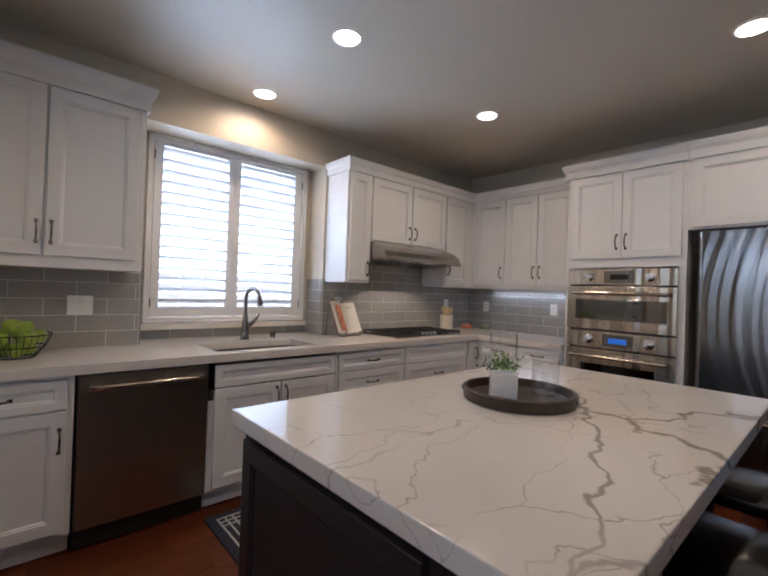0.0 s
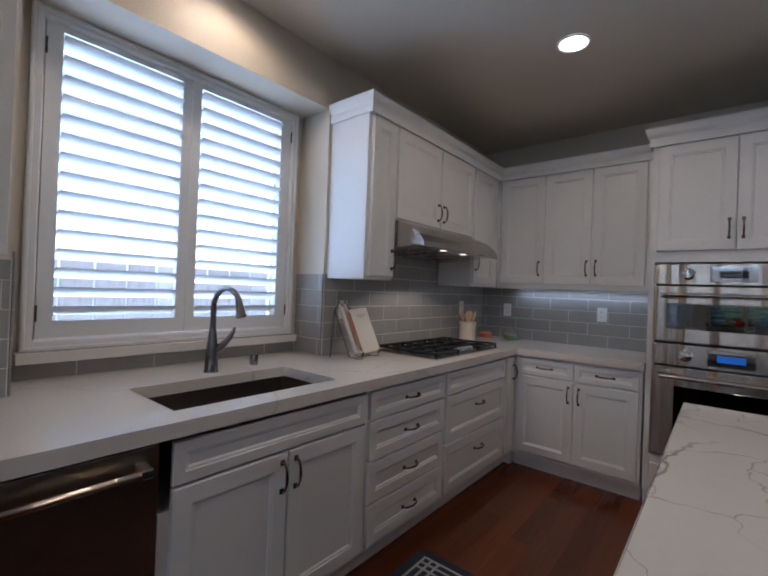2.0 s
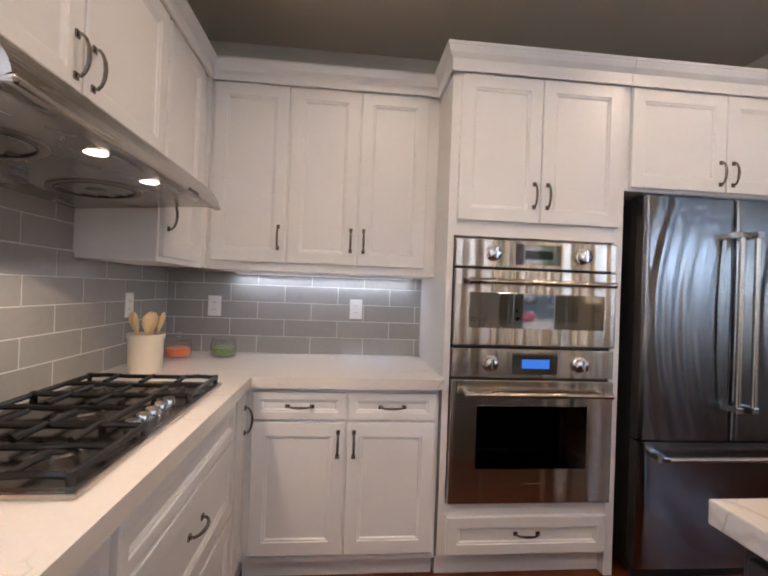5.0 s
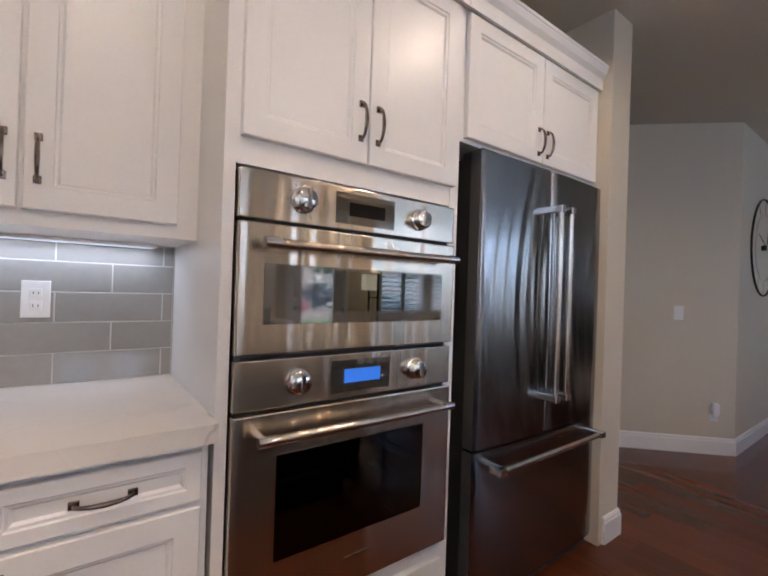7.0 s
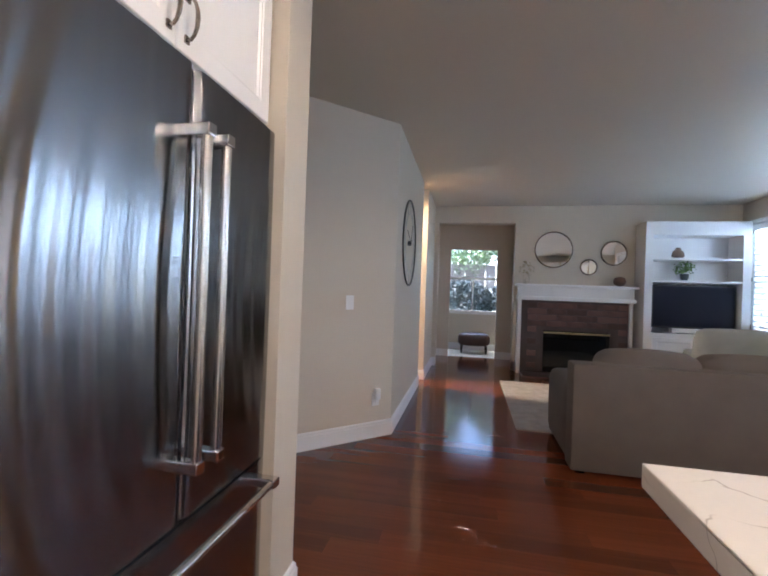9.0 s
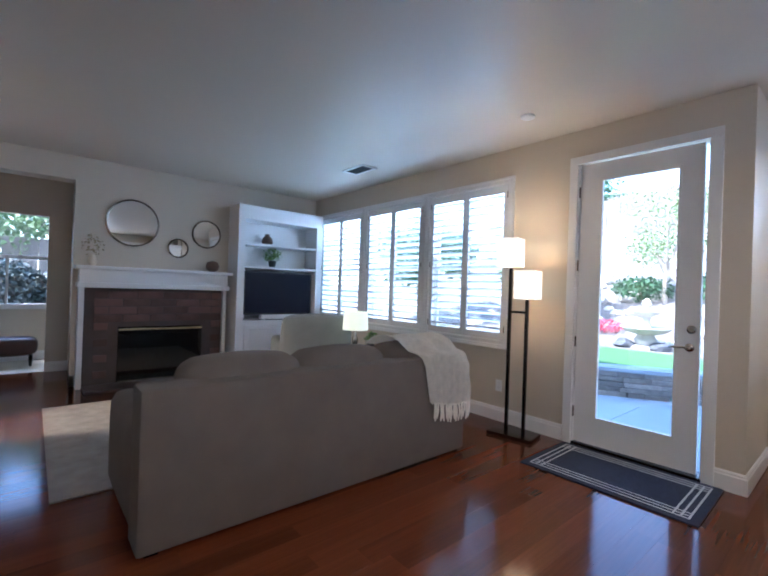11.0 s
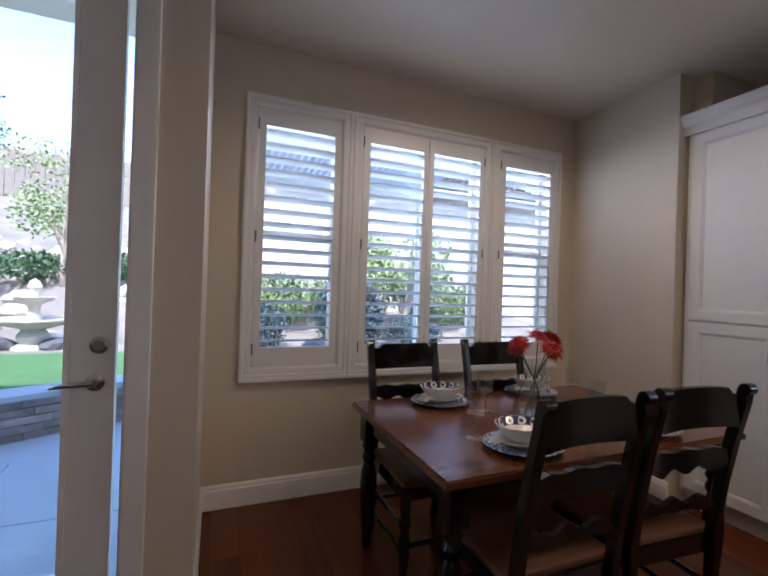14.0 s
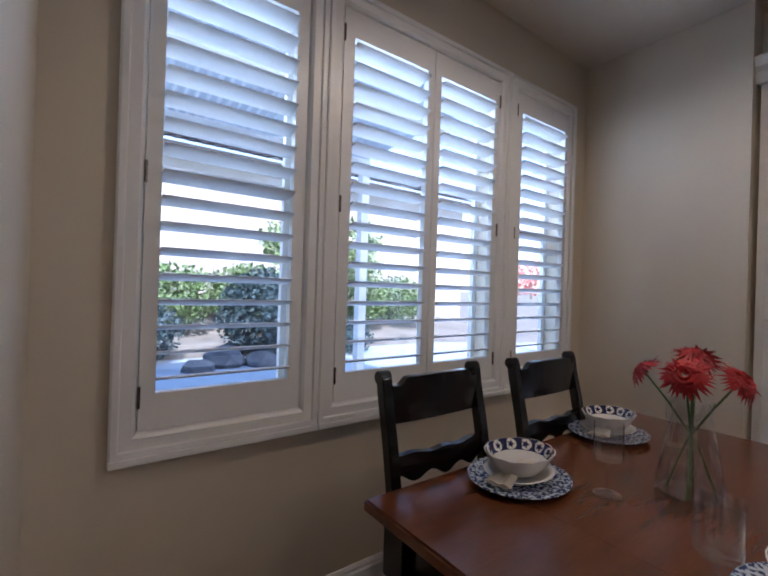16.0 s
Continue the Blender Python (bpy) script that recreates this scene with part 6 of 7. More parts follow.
def leafy(bm, centre, rx, ry, rz, n, size, rng, flat=0.0):
    """Many small leaf blades scattered through an uneven clump."""
    for _ in range(n):
        while True:
            p = Vector((rng.uniform(-1, 1), rng.uniform(-1, 1), rng.uniform(-1, 1)))
            if p.length < 1 and p.length > rng.random() ** 2 * 0.9:
                break
        o = Vector(centre) + Vector((p.x * rx, p.y * ry, p.z * rz))
        d = Vector((rng.uniform(-1, 1), rng.uniform(-1, 1), rng.uniform(-0.5, 0.8) * (1 - flat))).normalized()
        s = d.cross(Vector((rng.uniform(-1, 1), rng.uniform(-1, 1), rng.uniform(-1, 1)))).normalized()
        L, W = size * rng.uniform(0.6, 1.3), size * rng.uniform(0.25, 0.45)
        vs = [bm.verts.new(q) for q in (o, o + d * L * 0.5 + s * W, o + d * L, o + d * L * 0.5 - s * W)]
        bm.faces.new(vs)
    return bm


def potted(name, x, y, z, r, h, leaf_r, pot, label, n=120, size=0.04, seed=1):
    p = empty(name, pose(x, y, z), label, "plant")
    part("pot", turned(bmesh.new(), [(r * 0.75, 0.0), (r, h * 0.9), (r, h), (r * 0.85, h), (0.0, h * 0.85)], 20), pot, p, smooth=True)
    part("foliage", leafy(bmesh.new(), (0, 0, h + leaf_r * 0.6), leaf_r, leaf_r, leaf_r * 0.8, n, size, random.Random(seed)), LEAF, p)


potted("potted_plant", 6.74, -4.74, 0.5775, 0.05, 0.07, 0.08, BLACKPLASTIC, "small green plant on the side table", seed=3)

# floor lamp with two shades
fl = empty("floor_lamp", pose(5.03, -5.04, 0, rz=10), "black floor lamp with two square lit shades", "floor lamp")
part("base_plate", bx(-0.20, 0.20, -0.125, 0.125, 0.0, 0.03, bevel=0.004), DARKWOOD, fl)
part("pole", bx(0.055, 0.083, -0.014, 0.014, 0.03, 1.50, bevel=0.003), DARKWOOD, fl)
part("pole", bx(-0.103, -0.075, -0.014, 0.014, 0.03, 1.22, bevel=0.003), DARKWOOD, fl)
part("cross_bar", bx(-0.0745, 0.0545, -0.010, 0.010, 1.095, 1.115), DARKWOOD, fl)
for x, z, y in ((0.069, 1.515, 0.02), (-0.089, 1.225, 0.0)):
    s = part("shade", slab([x - 0.092, x - 0.090, x + 0.090, x + 0.092], [y - 0.092, y - 0.090, y + 0.090, y + 0.092], lambda u, v: not (abs(u - x) < 0.090 and abs(v - y) < 0.090), lambda u, v, q: (u, v, q), z, z + 0.250), SHADE, fl, "lit square cream fabric shade")
    part("bulb", turned(bmesh.new(), [(0.012, z - 0.002), (0.014, z + 0.05), (0.03, z + 0.10), (0.022, z + 0.135), (0.0, z + 0.14)], 16, (x, y)), WARM, s, "lit bulb", smooth=True)
for x, z in ((5.03 + 0.069, 1.66), (5.03 - 0.089, 1.37)):
    lamp("shade_lamp", "POINT", 0.6, (1.0, 0.80, 0.55), pose(x, -5.04 + (0.035 if x > 5 else -0.015), z), 0.03)

# ---- fireplace ----
fire = empty("fireplace", pose(0, 0, 0), "brick fireplace with a white wooden mantel", "fireplace")
part("back_panel", slab([-3.74, -3.50, -2.52, -2.18], [0.0, 0.13, 0.70, 1.17], lambda u, v: not (-3.50 < u < -2.52 and v < 0.70), lambda u, v, q: (q, u, v), 8.86, 8.998), material("dark_mortar", (0.10, 0.075, 0.065), rough=0.9, vary=0.2, bump=0.2), fire)
part("firebox", bx(8.985, 8.997, -3.50, -2.52, 0.0, 0.70), BLACKIRON, fire, "sooty firebox")
part("glass_screen", bx(8.875, 8.885, -3.49, -2.53, 0.02, 0.66), BLACKGLASS, fire, "black glass fire screen")
part("screen_rail", bx(8.862, 8.874, -3.49, -2.53, 0.655, 0.68), material("brass_trim", (0.55, 0.42, 0.22), rough=0.3, metal=1), fire, "brass screen rail")
part("screen_rail", bx(8.862, 8.874, -3.49, -2.53, 0.02, 0.045), STEEL, fire)
part("mantel_shelf", bx(8.70, 8.998, -3.83, -2.08, 1.385, 1.425, bevel=0.006), TRIM, fire)
part("mantel_frieze", bx(8.78, 8.998, -3.79, -2.12, 1.235, 1.384, bevel=0.004), TRIM, fire)
part("mantel_bed_mould", bx(8.75, 8.998, -3.81, -2.10, 1.172, 1.234, bevel=0.010), TRIM, fire)
for a, b in ((-3.79, -3.745), (-2.175, -2.12)):
    part("pilaster", bx(8.82, 8.998, a, b, 0.0, 1.171, bevel=0.004), TRIM, fire)
part("hearth", bx(8.50, 8.855, -3.74, -2.18, 0.0, 0.03, bevel=0.004), material("hearth_slate", (0.10, 0.07, 0.06), rough=0.4, vary=0.3), fire)

MIRROR = material("mirror_glass", (0.85, 0.85, 0.84), rough=0.02, metal=1, vary=0.01, bump=0)


def round_mirror(y, z, r):
    m = empty("round_mirror", pose(XF - 0.001, y, z), "round wall mirror in a thin dark frame", "mirror", "mirrors over the fireplace")
    part("mirror_face", loft(bmesh.new(), [[(x, r * math.cos(2 * math.pi * i / 40), r * math.sin(2 * math.pi * i / 40)) for i in range(40)] for x in (0.0, -0.012)]), MIRROR, m)
    part("mirror_frame", tube(bmesh.new(), [(-0.012, r * math.cos(radians(a)), r * math.sin(radians(a))) for a in range(0, 361, 9)], 0.012, 6), PEWTER, m, smooth=True)


round_mirror(-2.66, 1.99, 0.285)
round_mirror(-3.19, 1.72, 0.12)
round_mirror(-3.55, 1.945, 0.185)
BROWN = material("brown_ceramic", (0.16, 0.10, 0.07), rough=0.5, vary=0.3, scale=30, bump=0.1)
single("decor_ball", turned(bmesh.new(), [(0.03, 0.0), (0.075, 0.03), (0.09, 0.075), (0.07, 0.13), (0.02, 0.15), (0.0, 0.15)], 24), BROWN, "brown woven decorative ball on the mantel", "ornament", m=pose(8.85, -3.60, 1.4255), smooth=True)
vs_ = empty("dried_flowers", pose(8.85, -2.24, 1.4255), "pale vase with dried flowers on the mantel", "vase")
part("vase_body", turned(bmesh.new(), [(0.035, 0.0), (0.05, 0.05), (0.03, 0.11), (0.022, 0.13), (0.0, 0.12)], 18), CERAMIC, vs_, smooth=True)
part("dried_flower_spray", leafy(bmesh.new(), (0, 0, 0.24), 0.10, 0.12, 0.12, 90, 0.035, random.Random(9)), material("dried_petals", (0.40, 0.34, 0.22), rough=0.9, vary=0.3), vs_)["kind"] = "stuff"

# ---- built-in with television ----
BX0, BY0, BY1 = 8.62, -5.20, -3.86
unit = empty("built_in_cabinet", pose(0, 0, 0), "white built-in media cabinet with open shelves", "cabinet")
for a, b in ((BY0, BY0 + 0.10), (BY1 - 0.10, BY1)):
    part("side_panel", bx(BX0, 8.998, a, b, 0.0, 2.28), WHITE, unit)
part("back_panel", bx(8.975, 8.998, BY0 + 0.1001, BY1 - 0.1001, 0.765, 2.28), WHITE, unit)
part("top_rail", bx(BX0, 8.974, BY0 + 0.1001, BY1 - 0.1001, 2.19, 2.28), WHITE, unit)
crown_run(unit, [(8.998, BY1), (BX0, BY1), (BX0, BY0), (8.998, BY0)][::-1], 2.27, 2.385, 0.06)
for z in (1.505, 1.83):
    part("shelf", bx(BX0 + 0.01, 8.974, BY0 + 0.1001, BY1 - 0.1001, z, z + 0.032, bevel=0.003), WHITE, unit)
part("base_body", bx(BX0, 8.974, BY0 + 0.1001, BY1 - 0.1001, 0.09, 0.764), WHITE, unit)
for k in range(2):
    part("door", shaker(0, 0.55, 0.12, 0.70), WHITE, unit, m=pose(BX0 - 0.001, BY1 - 0.115 - k * 0.56, 0, rz=-90))
part("plinth", bx(BX0 + 0.02, 8.974, BY0 + 0.1001, BY1 - 0.1001, 0.0, 0.089), WHITE, unit)
TVGLASS = material("tv_glass", (0.004, 0.004, 0.016), rough=0.30, vary=0.05, bump=0)
TVGLASS.node_tree.nodes["Principled BSDF"].inputs["Specular IOR Level"].default_value = 0.15
tv = empty("television", pose(8.72, -4.53, 0.765), "flat black television in the media cabinet", "television")
part("screen", bx(-0.02, 0.02, -0.54, 0.54, 0.075, 0.70, bevel=0.006), BLACKPLASTIC, tv)
part("display", bx(-0.023, -0.0205, -0.52, 0.52, 0.10, 0.68), TVGLASS, tv)
part("stand", bx(-0.08, 0.09, -0.20, 0.20, 0.0, 0.012, bevel=0.003), BLACKPLASTIC, tv)
part("neck", bx(-0.015, 0.015, -0.05, 0.05, 0.012, 0.08), BLACKPLASTIC, tv)
single("sound_bar", bx(-0.04, 0.04, -0.30, 0.30, 0.0, 0.06, bevel=0.006), OUTLET, "small white media box under the television", "media box", m=pose(8.665, -4.53, 0.779))
single("shelf_ornament", turned(bmesh.new(), [(0.05, 0.0), (0.085, 0.04), (0.07, 0.10), (0.03, 0.14), (0.035, 0.16), (0.0, 0.16)], 20), BROWN, "brown ceramic jug on the upper shelf", "ornament", m=pose(8.80, -4.36, 1.8625), smooth=True)
potted("shelf_plant", 8.80, -4.45, 1.5375, 0.06, 0.10, 0.13, material("dark_pot", (0.04, 0.045, 0.05), rough=0.4), "green plant in a dark pot on the shelf", 220, 0.04, 6)

# ---- far room ----
ott = empty("ottoman", pose(10.85, -1.48, 0), "dark leather tufted bench on the carpet", "bench")
LEATHER = material("dark_leather", (0.06, 0.022, 0.014), rough=0.4, vary=0.2, bump=0.05)
part("cushion", cushion(-0.20, 0.20, -0.31, 0.31, 0.16, 0.40, 0.02), LEATHER, ott, smooth=True)
for x in (-0.15, 0.15):
    for y in (-0.25, 0.25):
        part("leg", turned(bmesh.new(), [(0.015, 0.0), (0.025, 0.10), (0.02, 0.165)], 12, (x, y)), DARKWOOD, ott, smooth=True)

# ---- outdoors ----
CONCRETE = material("patio_concrete", (0.26, 0.32, 0.38), rough=0.8, vary=0.12, scale=3, fine=120, bump=0.15)
TURF = material("green_turf", (0.045, 0.12, 0.035), rough=0.95, vary=0.25, scale=20, fine=300, bump=0.5)
SOIL = material("pale_garden_ground", (0.15, 0.137, 0.12), rough=0.95, vary=0.45, scale=2, fine=60, bump=0.5)
STONE = material("grey_ledge_stone", (0.20, 0.19, 0.185), rough=0.8, vary=0.35, scale=12, fine=80, bump=0.4, island=0.6)
ROCK = material("pale_boulder", (0.42, 0.39, 0.34), rough=0.9, vary=0.25, scale=7, fine=60, bump=0.5)
DARKROCK = material("dark_boulder", (0.07, 0.075, 0.085), rough=0.8, vary=0.3, scale=7, fine=60, bump=0.5)
FENCE = material("weathered_fence", (0.16, 0.14, 0.12), rough=0.9, vary=0.3, scale=5, fine=60, bump=0.2, stretch=(8, 8, 1))
PALEFENCE = material("pale_fence", (0.45, 0.42, 0.40), rough=0.9, vary=0.15, scale=5, fine=60, bump=0.2, stretch=(8, 8, 1))
FOLIAGE = material("garden_foliage", (0.11, 0.17, 0.06), rough=0.6, vary=0.5, scale=4, fine=40, bump=0.0)
LIMELEAF = material("light_green_leaves", (0.20, 0.27, 0.10), rough=0.55, vary=0.4, scale=4, fine=40, bump=0.0)
DARKFOLIAGE = material("conifer_foliage", (0.035, 0.085, 0.030), rough=0.65, vary=0.5, scale=3, fine=40, bump=0.0)
BARK = material("pale_bark", (0.32, 0.27, 0.21), rough=0.9, vary=0.3, scale=10, fine=60, bump=0.5)
STUCCO = material("neighbour_stucco", (0.40, 0.375, 0.34), rough=0.9, vary=0.08, scale=3, fine=150, bump=0.2)
ROOFM = material("roof_shingle", (0.16, 0.13, 0.11), rough=0.9, vary=0.3, scale=6, fine=60, bump=0.4)

# one sheet of ground: level patio, raised bed, then the bank
bm = bmesh.new()


def wall_depth(x):
    """How far out the curving face of the garden wall stands."""
    return 7.40 + 0.95 / (1 + math.exp(max(-20.0, min(20.0, (x - 4.85) * 2.6))))


def height(x, y):
    d = -y
    edge = wall_depth(x)
    if d < edge + 0.06:
        z = -0.05
    elif d < 11.6:
        z = 0.27
    elif d < 24:
        z = 0.27 + (d - 11.6) * 0.36
    else:
        z = 4.73
    if x < -2.0 or x > 16 or y > 2.6:
        z = -0.05 + (z + 0.05) * max(0.0, 1 - max(-2.0 - x, x - 16, y - 2.6) / 6)
    return z + (0.06 * noise.noise(Vector((x * 0.7, y * 0.7, 0))) if d > 11.6 else 0)


gx = [-3000, -400, -80, -30] + [-14 + k * 0.8 for k in range(22)] + [3.2 + k * 0.2 for k in range(28)] + [9.2 + k * 0.8 for k in range(19)] + [40, 90, 400, 3000]
gy = [-3000, -400, -90, -40] + [-28 + k * 0.7 for k in range(28)] + [-8.8 + k * 0.1 for k in range(17)] + [-6.6, 3, 10, 40, 400, 3000]
gv = [[bm.verts.new((x, y, height(x, y))) for y in gy] for x in gx]
for i in range(len(gx) - 1):
    for j in range(len(gy) - 1):
        f = bm.faces.new((gv[i][j], gv[i + 1][j], gv[i + 1][j + 1], gv[i][j + 1]))
        c = f.calc_center_median()
        f.material_index = 0 if -c.y < wall_depth(c.x) + 0.04 or (c.x < 2.6 and c.y > -10.6) else 1 if c.y > -10.2 else 2
single("ground", bm, [CONCRETE, TURF, SOIL], "patio concrete, turf strip and pale garden bank", "ground", kind="structure", smooth=True)
# patio slabs with open joints
GROUND = bpy.data.objects["ground"]
for i in range(4):
    for j in range(2):
        x0, y0 = 3.62 + i * 1.12, -5.452 - (j + 1) * 0.92
        part("patio_slab", bx(x0, x0 + 1.112, y0, y0 + 0.912, -0.060, -0.032, bevel=0.004), CONCRETE, GROUND)
# unseen block over the ceiling, added to cast the house's shadow on the patio
single("upper_storey", bx(-0.5, 11.6, -5.45, 2.3, H + 0.125, 4.35), STUCCO, "unseen plain stucco block that shades the patio", "house", kind="structure")
single("eaves", bx(0.4, 3.7, -6.75, -5.452, H + 0.125, 2.95), STUCCO, "plain eaves over the dining bay", "eaves", kind="structure")

lw = empty("garden_wall", pose(0, 0, 0), "low curved ledge-stone garden wall with a pale cap", "wall")


def wall_line(s):
    x = 3.4 + s
    return Vector((x, -wall_depth(x), 0))


rng = random.Random(21)
for row in range(5):
    s = rng.uniform(-0.2, 0)
    while s < 4.8:
        L = rng.uniform(0.16, 0.38)
        a, b = wall_line(s), wall_line(min(s + L, 4.9))
        ang = math.degrees(math.atan2(b.y - a.y, b.x - a.x))
        o = rng.uniform(-0.012, 0.02)
        part("ledge_stone", bx(0, (b - a).length - 0.006, -0.12, 0.02 + o, 0, 0.062, bevel=0.006), STONE, lw, m=Matrix.Translation((a.x, a.y, -0.05 + row * 0.066)) @ pose(0, 0, 0, rz=ang))
        s += L
bm = bmesh.new()
cap = []
for k in range(25):
    p, q = wall_line(k * 0.2 - 0.1), wall_line(k * 0.2 + 0.1)
    n = Vector((-(q - p).y, (q - p).x, 0)).normalized()
    m_ = (p + q) / 2
    cap.append([m_ + n * d + Vector((0, 0, z)) for d, z in ((0.06, 0.282), (0.06, 0.33), (-0.28, 0.33), (-0.28, 0.282))])
loft(bm, cap)
part("cap_stone", bm, CONCRETE, lw, "pale cap")

# fountain
fo = empty("garden_fountain", pose(5.84, -11.0, 0.25), "pale stone two-tier garden fountain", "fountain")
part("pedestal", turned(bmesh.new(), [(0.26, 0.0), (0.26, 0.05), (0.16, 0.10), (0.20, 0.20), (0.14, 0.30)], 24), ROCK, fo, smooth=True)
part("basin", turned(bmesh.new(), [(0.14, 0.30), (0.36, 0.36), (0.44, 0.43), (0.44, 0.46), (0.38, 0.45), (0.0, 0.42)], 32), ROCK, fo, smooth=True)
part("column", turned(bmesh.new(), [(0.09, 0.42), (0.07, 0.60), (0.10, 0.66)], 18), ROCK, fo, smooth=True)
part("upper_basin", turned(bmesh.new(), [(0.10, 0.66), (0.22, 0.72), (0.25, 0.76), (0.20, 0.76), (0.0, 0.73)], 28), ROCK, fo, smooth=True)
part("finial", turned(bmesh.new(), [(0.06, 0.73), (0.05, 0.84), (0.09, 0.90), (0.06, 0.98), (0.0, 1.03)], 18), ROCK, fo, smooth=True)


def boulder(x, y, z, r, mat, label, group, rng):
    bm = bmesh.new()
    bmesh.ops.create_icosphere(bm, subdivisions=2, radius=r)
    k = rng.uniform(0, 50)
    for v in bm.verts:
        v.co *= 1 + 0.35 * noise.noise(v.co * (1.3 / r) + Vector((k, k, k)))
        v.co.z *= 0.68
    return single("boulder", bm, mat, label, "rock", group, m=pose(x, y, z + r * 0.35, rz=rng.uniform(0, 360)))


rng = random.Random(31)
boulder(6.20, -10.95, 0.25, 0.20, DARKROCK, "dark boulder beside the fountain", "dark boulders", rng)
boulder(5.56, -10.9, 0.25, 0.18, DARKROCK, "dark boulder beside the fountain", "dark boulders", rng)
for x, y, r in ((1.55, -9.75, 0.22), (1.95, -9.9, 0.26), (1.05, -9.7, 0.2), (2.3, -9.65, 0.18), (0.7, -9.9, 0.22)):
    boulder(x, y, 0.22 if y < -wall_depth(x) - 0.1 else -0.08, r, DARKROCK, "blue-grey boulder in the planting bed", "dark boulders", rng)
for k in range(95):
    x, y = rng.uniform(3.0, 12.0), rng.uniform(-17.5, -11.5)
    boulder(x, y, height(x, y) - 0.05, rng.uniform(0.10, 0.30), ROCK, "pale boulder on the garden bank", "boulders on the bank", rng)


def bush(x, y, z, rx, rz, mat, label, n=900, size=0.10, seed=1):
    b = empty("shrub", pose(x, y, z), label, "shrub", "garden shrubs")
    part("branches", tube(bmesh.new(), [(0, 0, -0.1), (0.03, 0, rz * 0.6), (0.0, 0.04, rz * 1.2)], [0.04, 0.03, 0.01], 6), BARK, b)
    part("foliage", leafy(bmesh.new(), (0, 0, rz * 0.95), rx, rx, rz, n, size, random.Random(seed)), mat, b)


def tree(name, x, y, z, trunk_h, trunk_r, crown, mat, label, n, size, seed, limbs=6):
    t = empty(name, pose(x, y, z), label, "tree", "garden trees")
    rng = random.Random(seed)
    bm = bmesh.new()
    tube(bm, [(0, 0, -0.2), (0.03, 0.02, trunk_h * 0.4), (-0.02, 0.03, trunk_h), (0.0, 0.0, trunk_h * 1.6)], [trunk_r * 1.3, trunk_r, trunk_r * 0.8, trunk_r * 0.3], 8)
    fb = bmesh.new()
    for k in range(limbs):
        a = 2 * math.pi * k / limbs + rng.uniform(-0.4, 0.4)
        r, h = crown[0] * rng.uniform(0.45, 0.9), trunk_h + crown[1] * rng.uniform(0.2, 1.5)
        tube(bm, [(0, 0, trunk_h * rng.uniform(0.5, 0.9)), (r * 0.5 * math.cos(a), r * 0.5 * math.sin(a), (trunk_h + h) / 2), (r * math.cos(a), r * math.sin(a), h)], [trunk_r * 0.5, trunk_r * 0.3, trunk_r * 0.1], 6)
        leafy(fb, (r * math.cos(a), r * math.sin(a), h), crown[0] * 0.5, crown[0] * 0.5, crown[1] * 0.45, n // limbs, size, rng)
    part("trunk", bm, BARK, t, smooth=True)
    part("crown", fb, mat, t)


tree("garden_tree", 6.35, -14.0, height(6.35, -14.0), 1.05, 0.05, (0.95, 1.05), LIMELEAF, "small multi-stemmed tree with light green leaves", 3000, 0.075, 41, 11)
bush(6.95, -14.2, height(6.95, -14.2), 0.75, 0.32, DARKFOLIAGE, "dark low shrub behind the fountain", 1400, 0.09, 51)
bush(5.6, -14.4, height(5.6, -14.4), 0.6, 0.35, DARKFOLIAGE, "dark low shrub behind the fountain", 900, 0.09, 52)
bush(6.95, -12.0, height(6.95, -12.0), 0.35, 0.16, material("pink_flowers", (0.45, 0.06, 0.10), rough=0.6, vary=0.6, scale=20), "low shrub covered in pink flowers", 600, 0.05, 53)
# conifer
con = empty("conifer", pose(13.2, -24.0, 4.6), "tall dark green conifer by the fence", "tree", "garden trees")
part("trunk", tube(bmesh.new(), [(0, 0, -0.4), (0, 0, 4), (0, 0, 9)], [0.25, 0.18, 0.04], 8), BARK, con)
bm, rng = bmesh.new(), random.Random(61)
for k in range(60):
    h = 0.8 + 8.2 * k / 60
    r = 2.3 * (1 - k / 66) * rng.uniform(0.7, 1.1)
    a = rng.uniform(0, 6.28)
    leafy(bm, (r * 0.6 * math.cos(a), r * 0.6 * math.sin(a), h), r * 0.55, r * 0.55, 0.5, 170, 0.19, rng, 0.5)
part("crown", bm, material("conifer_needles", (0.075, 0.15, 0.075), rough=0.6, vary=0.5, scale=2, fine=30, bump=0.0), con)


def board_fence(a, b, z, h, label, mat=FENCE):
    f = empty("fence", pose(0, 0, 0), label, "fence")
    a, b = Vector(a), Vector(b)
    n = int((b - a).length / 0.30)
    me = finish(bx(0, 0.285, -0.012, 0.012, 0, h, bevel=0.004), "board", mat)
    ang = math.atan2((b - a).y, (b - a).x)
    for k in range(n):
        ob = new("board", me)
        ob.parent = f
        p = a + (b - a) * k / n
        ob.matrix_basis = Matrix.Translation((p.x, p.y, z(p.x, p.y))) @ Matrix.Rotation(ang, 4, "Z")
    return f


board_fence((1.0, -22.5), (16, -22.5), height, 1.7, "weathered board fence along the bank")
board_fence((-3.2, -9.0), (-3.2, 4.0), lambda x, y: -0.05, 1.55, "pale board fence outside the kitchen window", PALEFENCE)
bush(-2.6, -3.6, -0.05, 0.35, 0.75, FOLIAGE, "green shrub outside the kitchen window", 700, 0.10, 71)
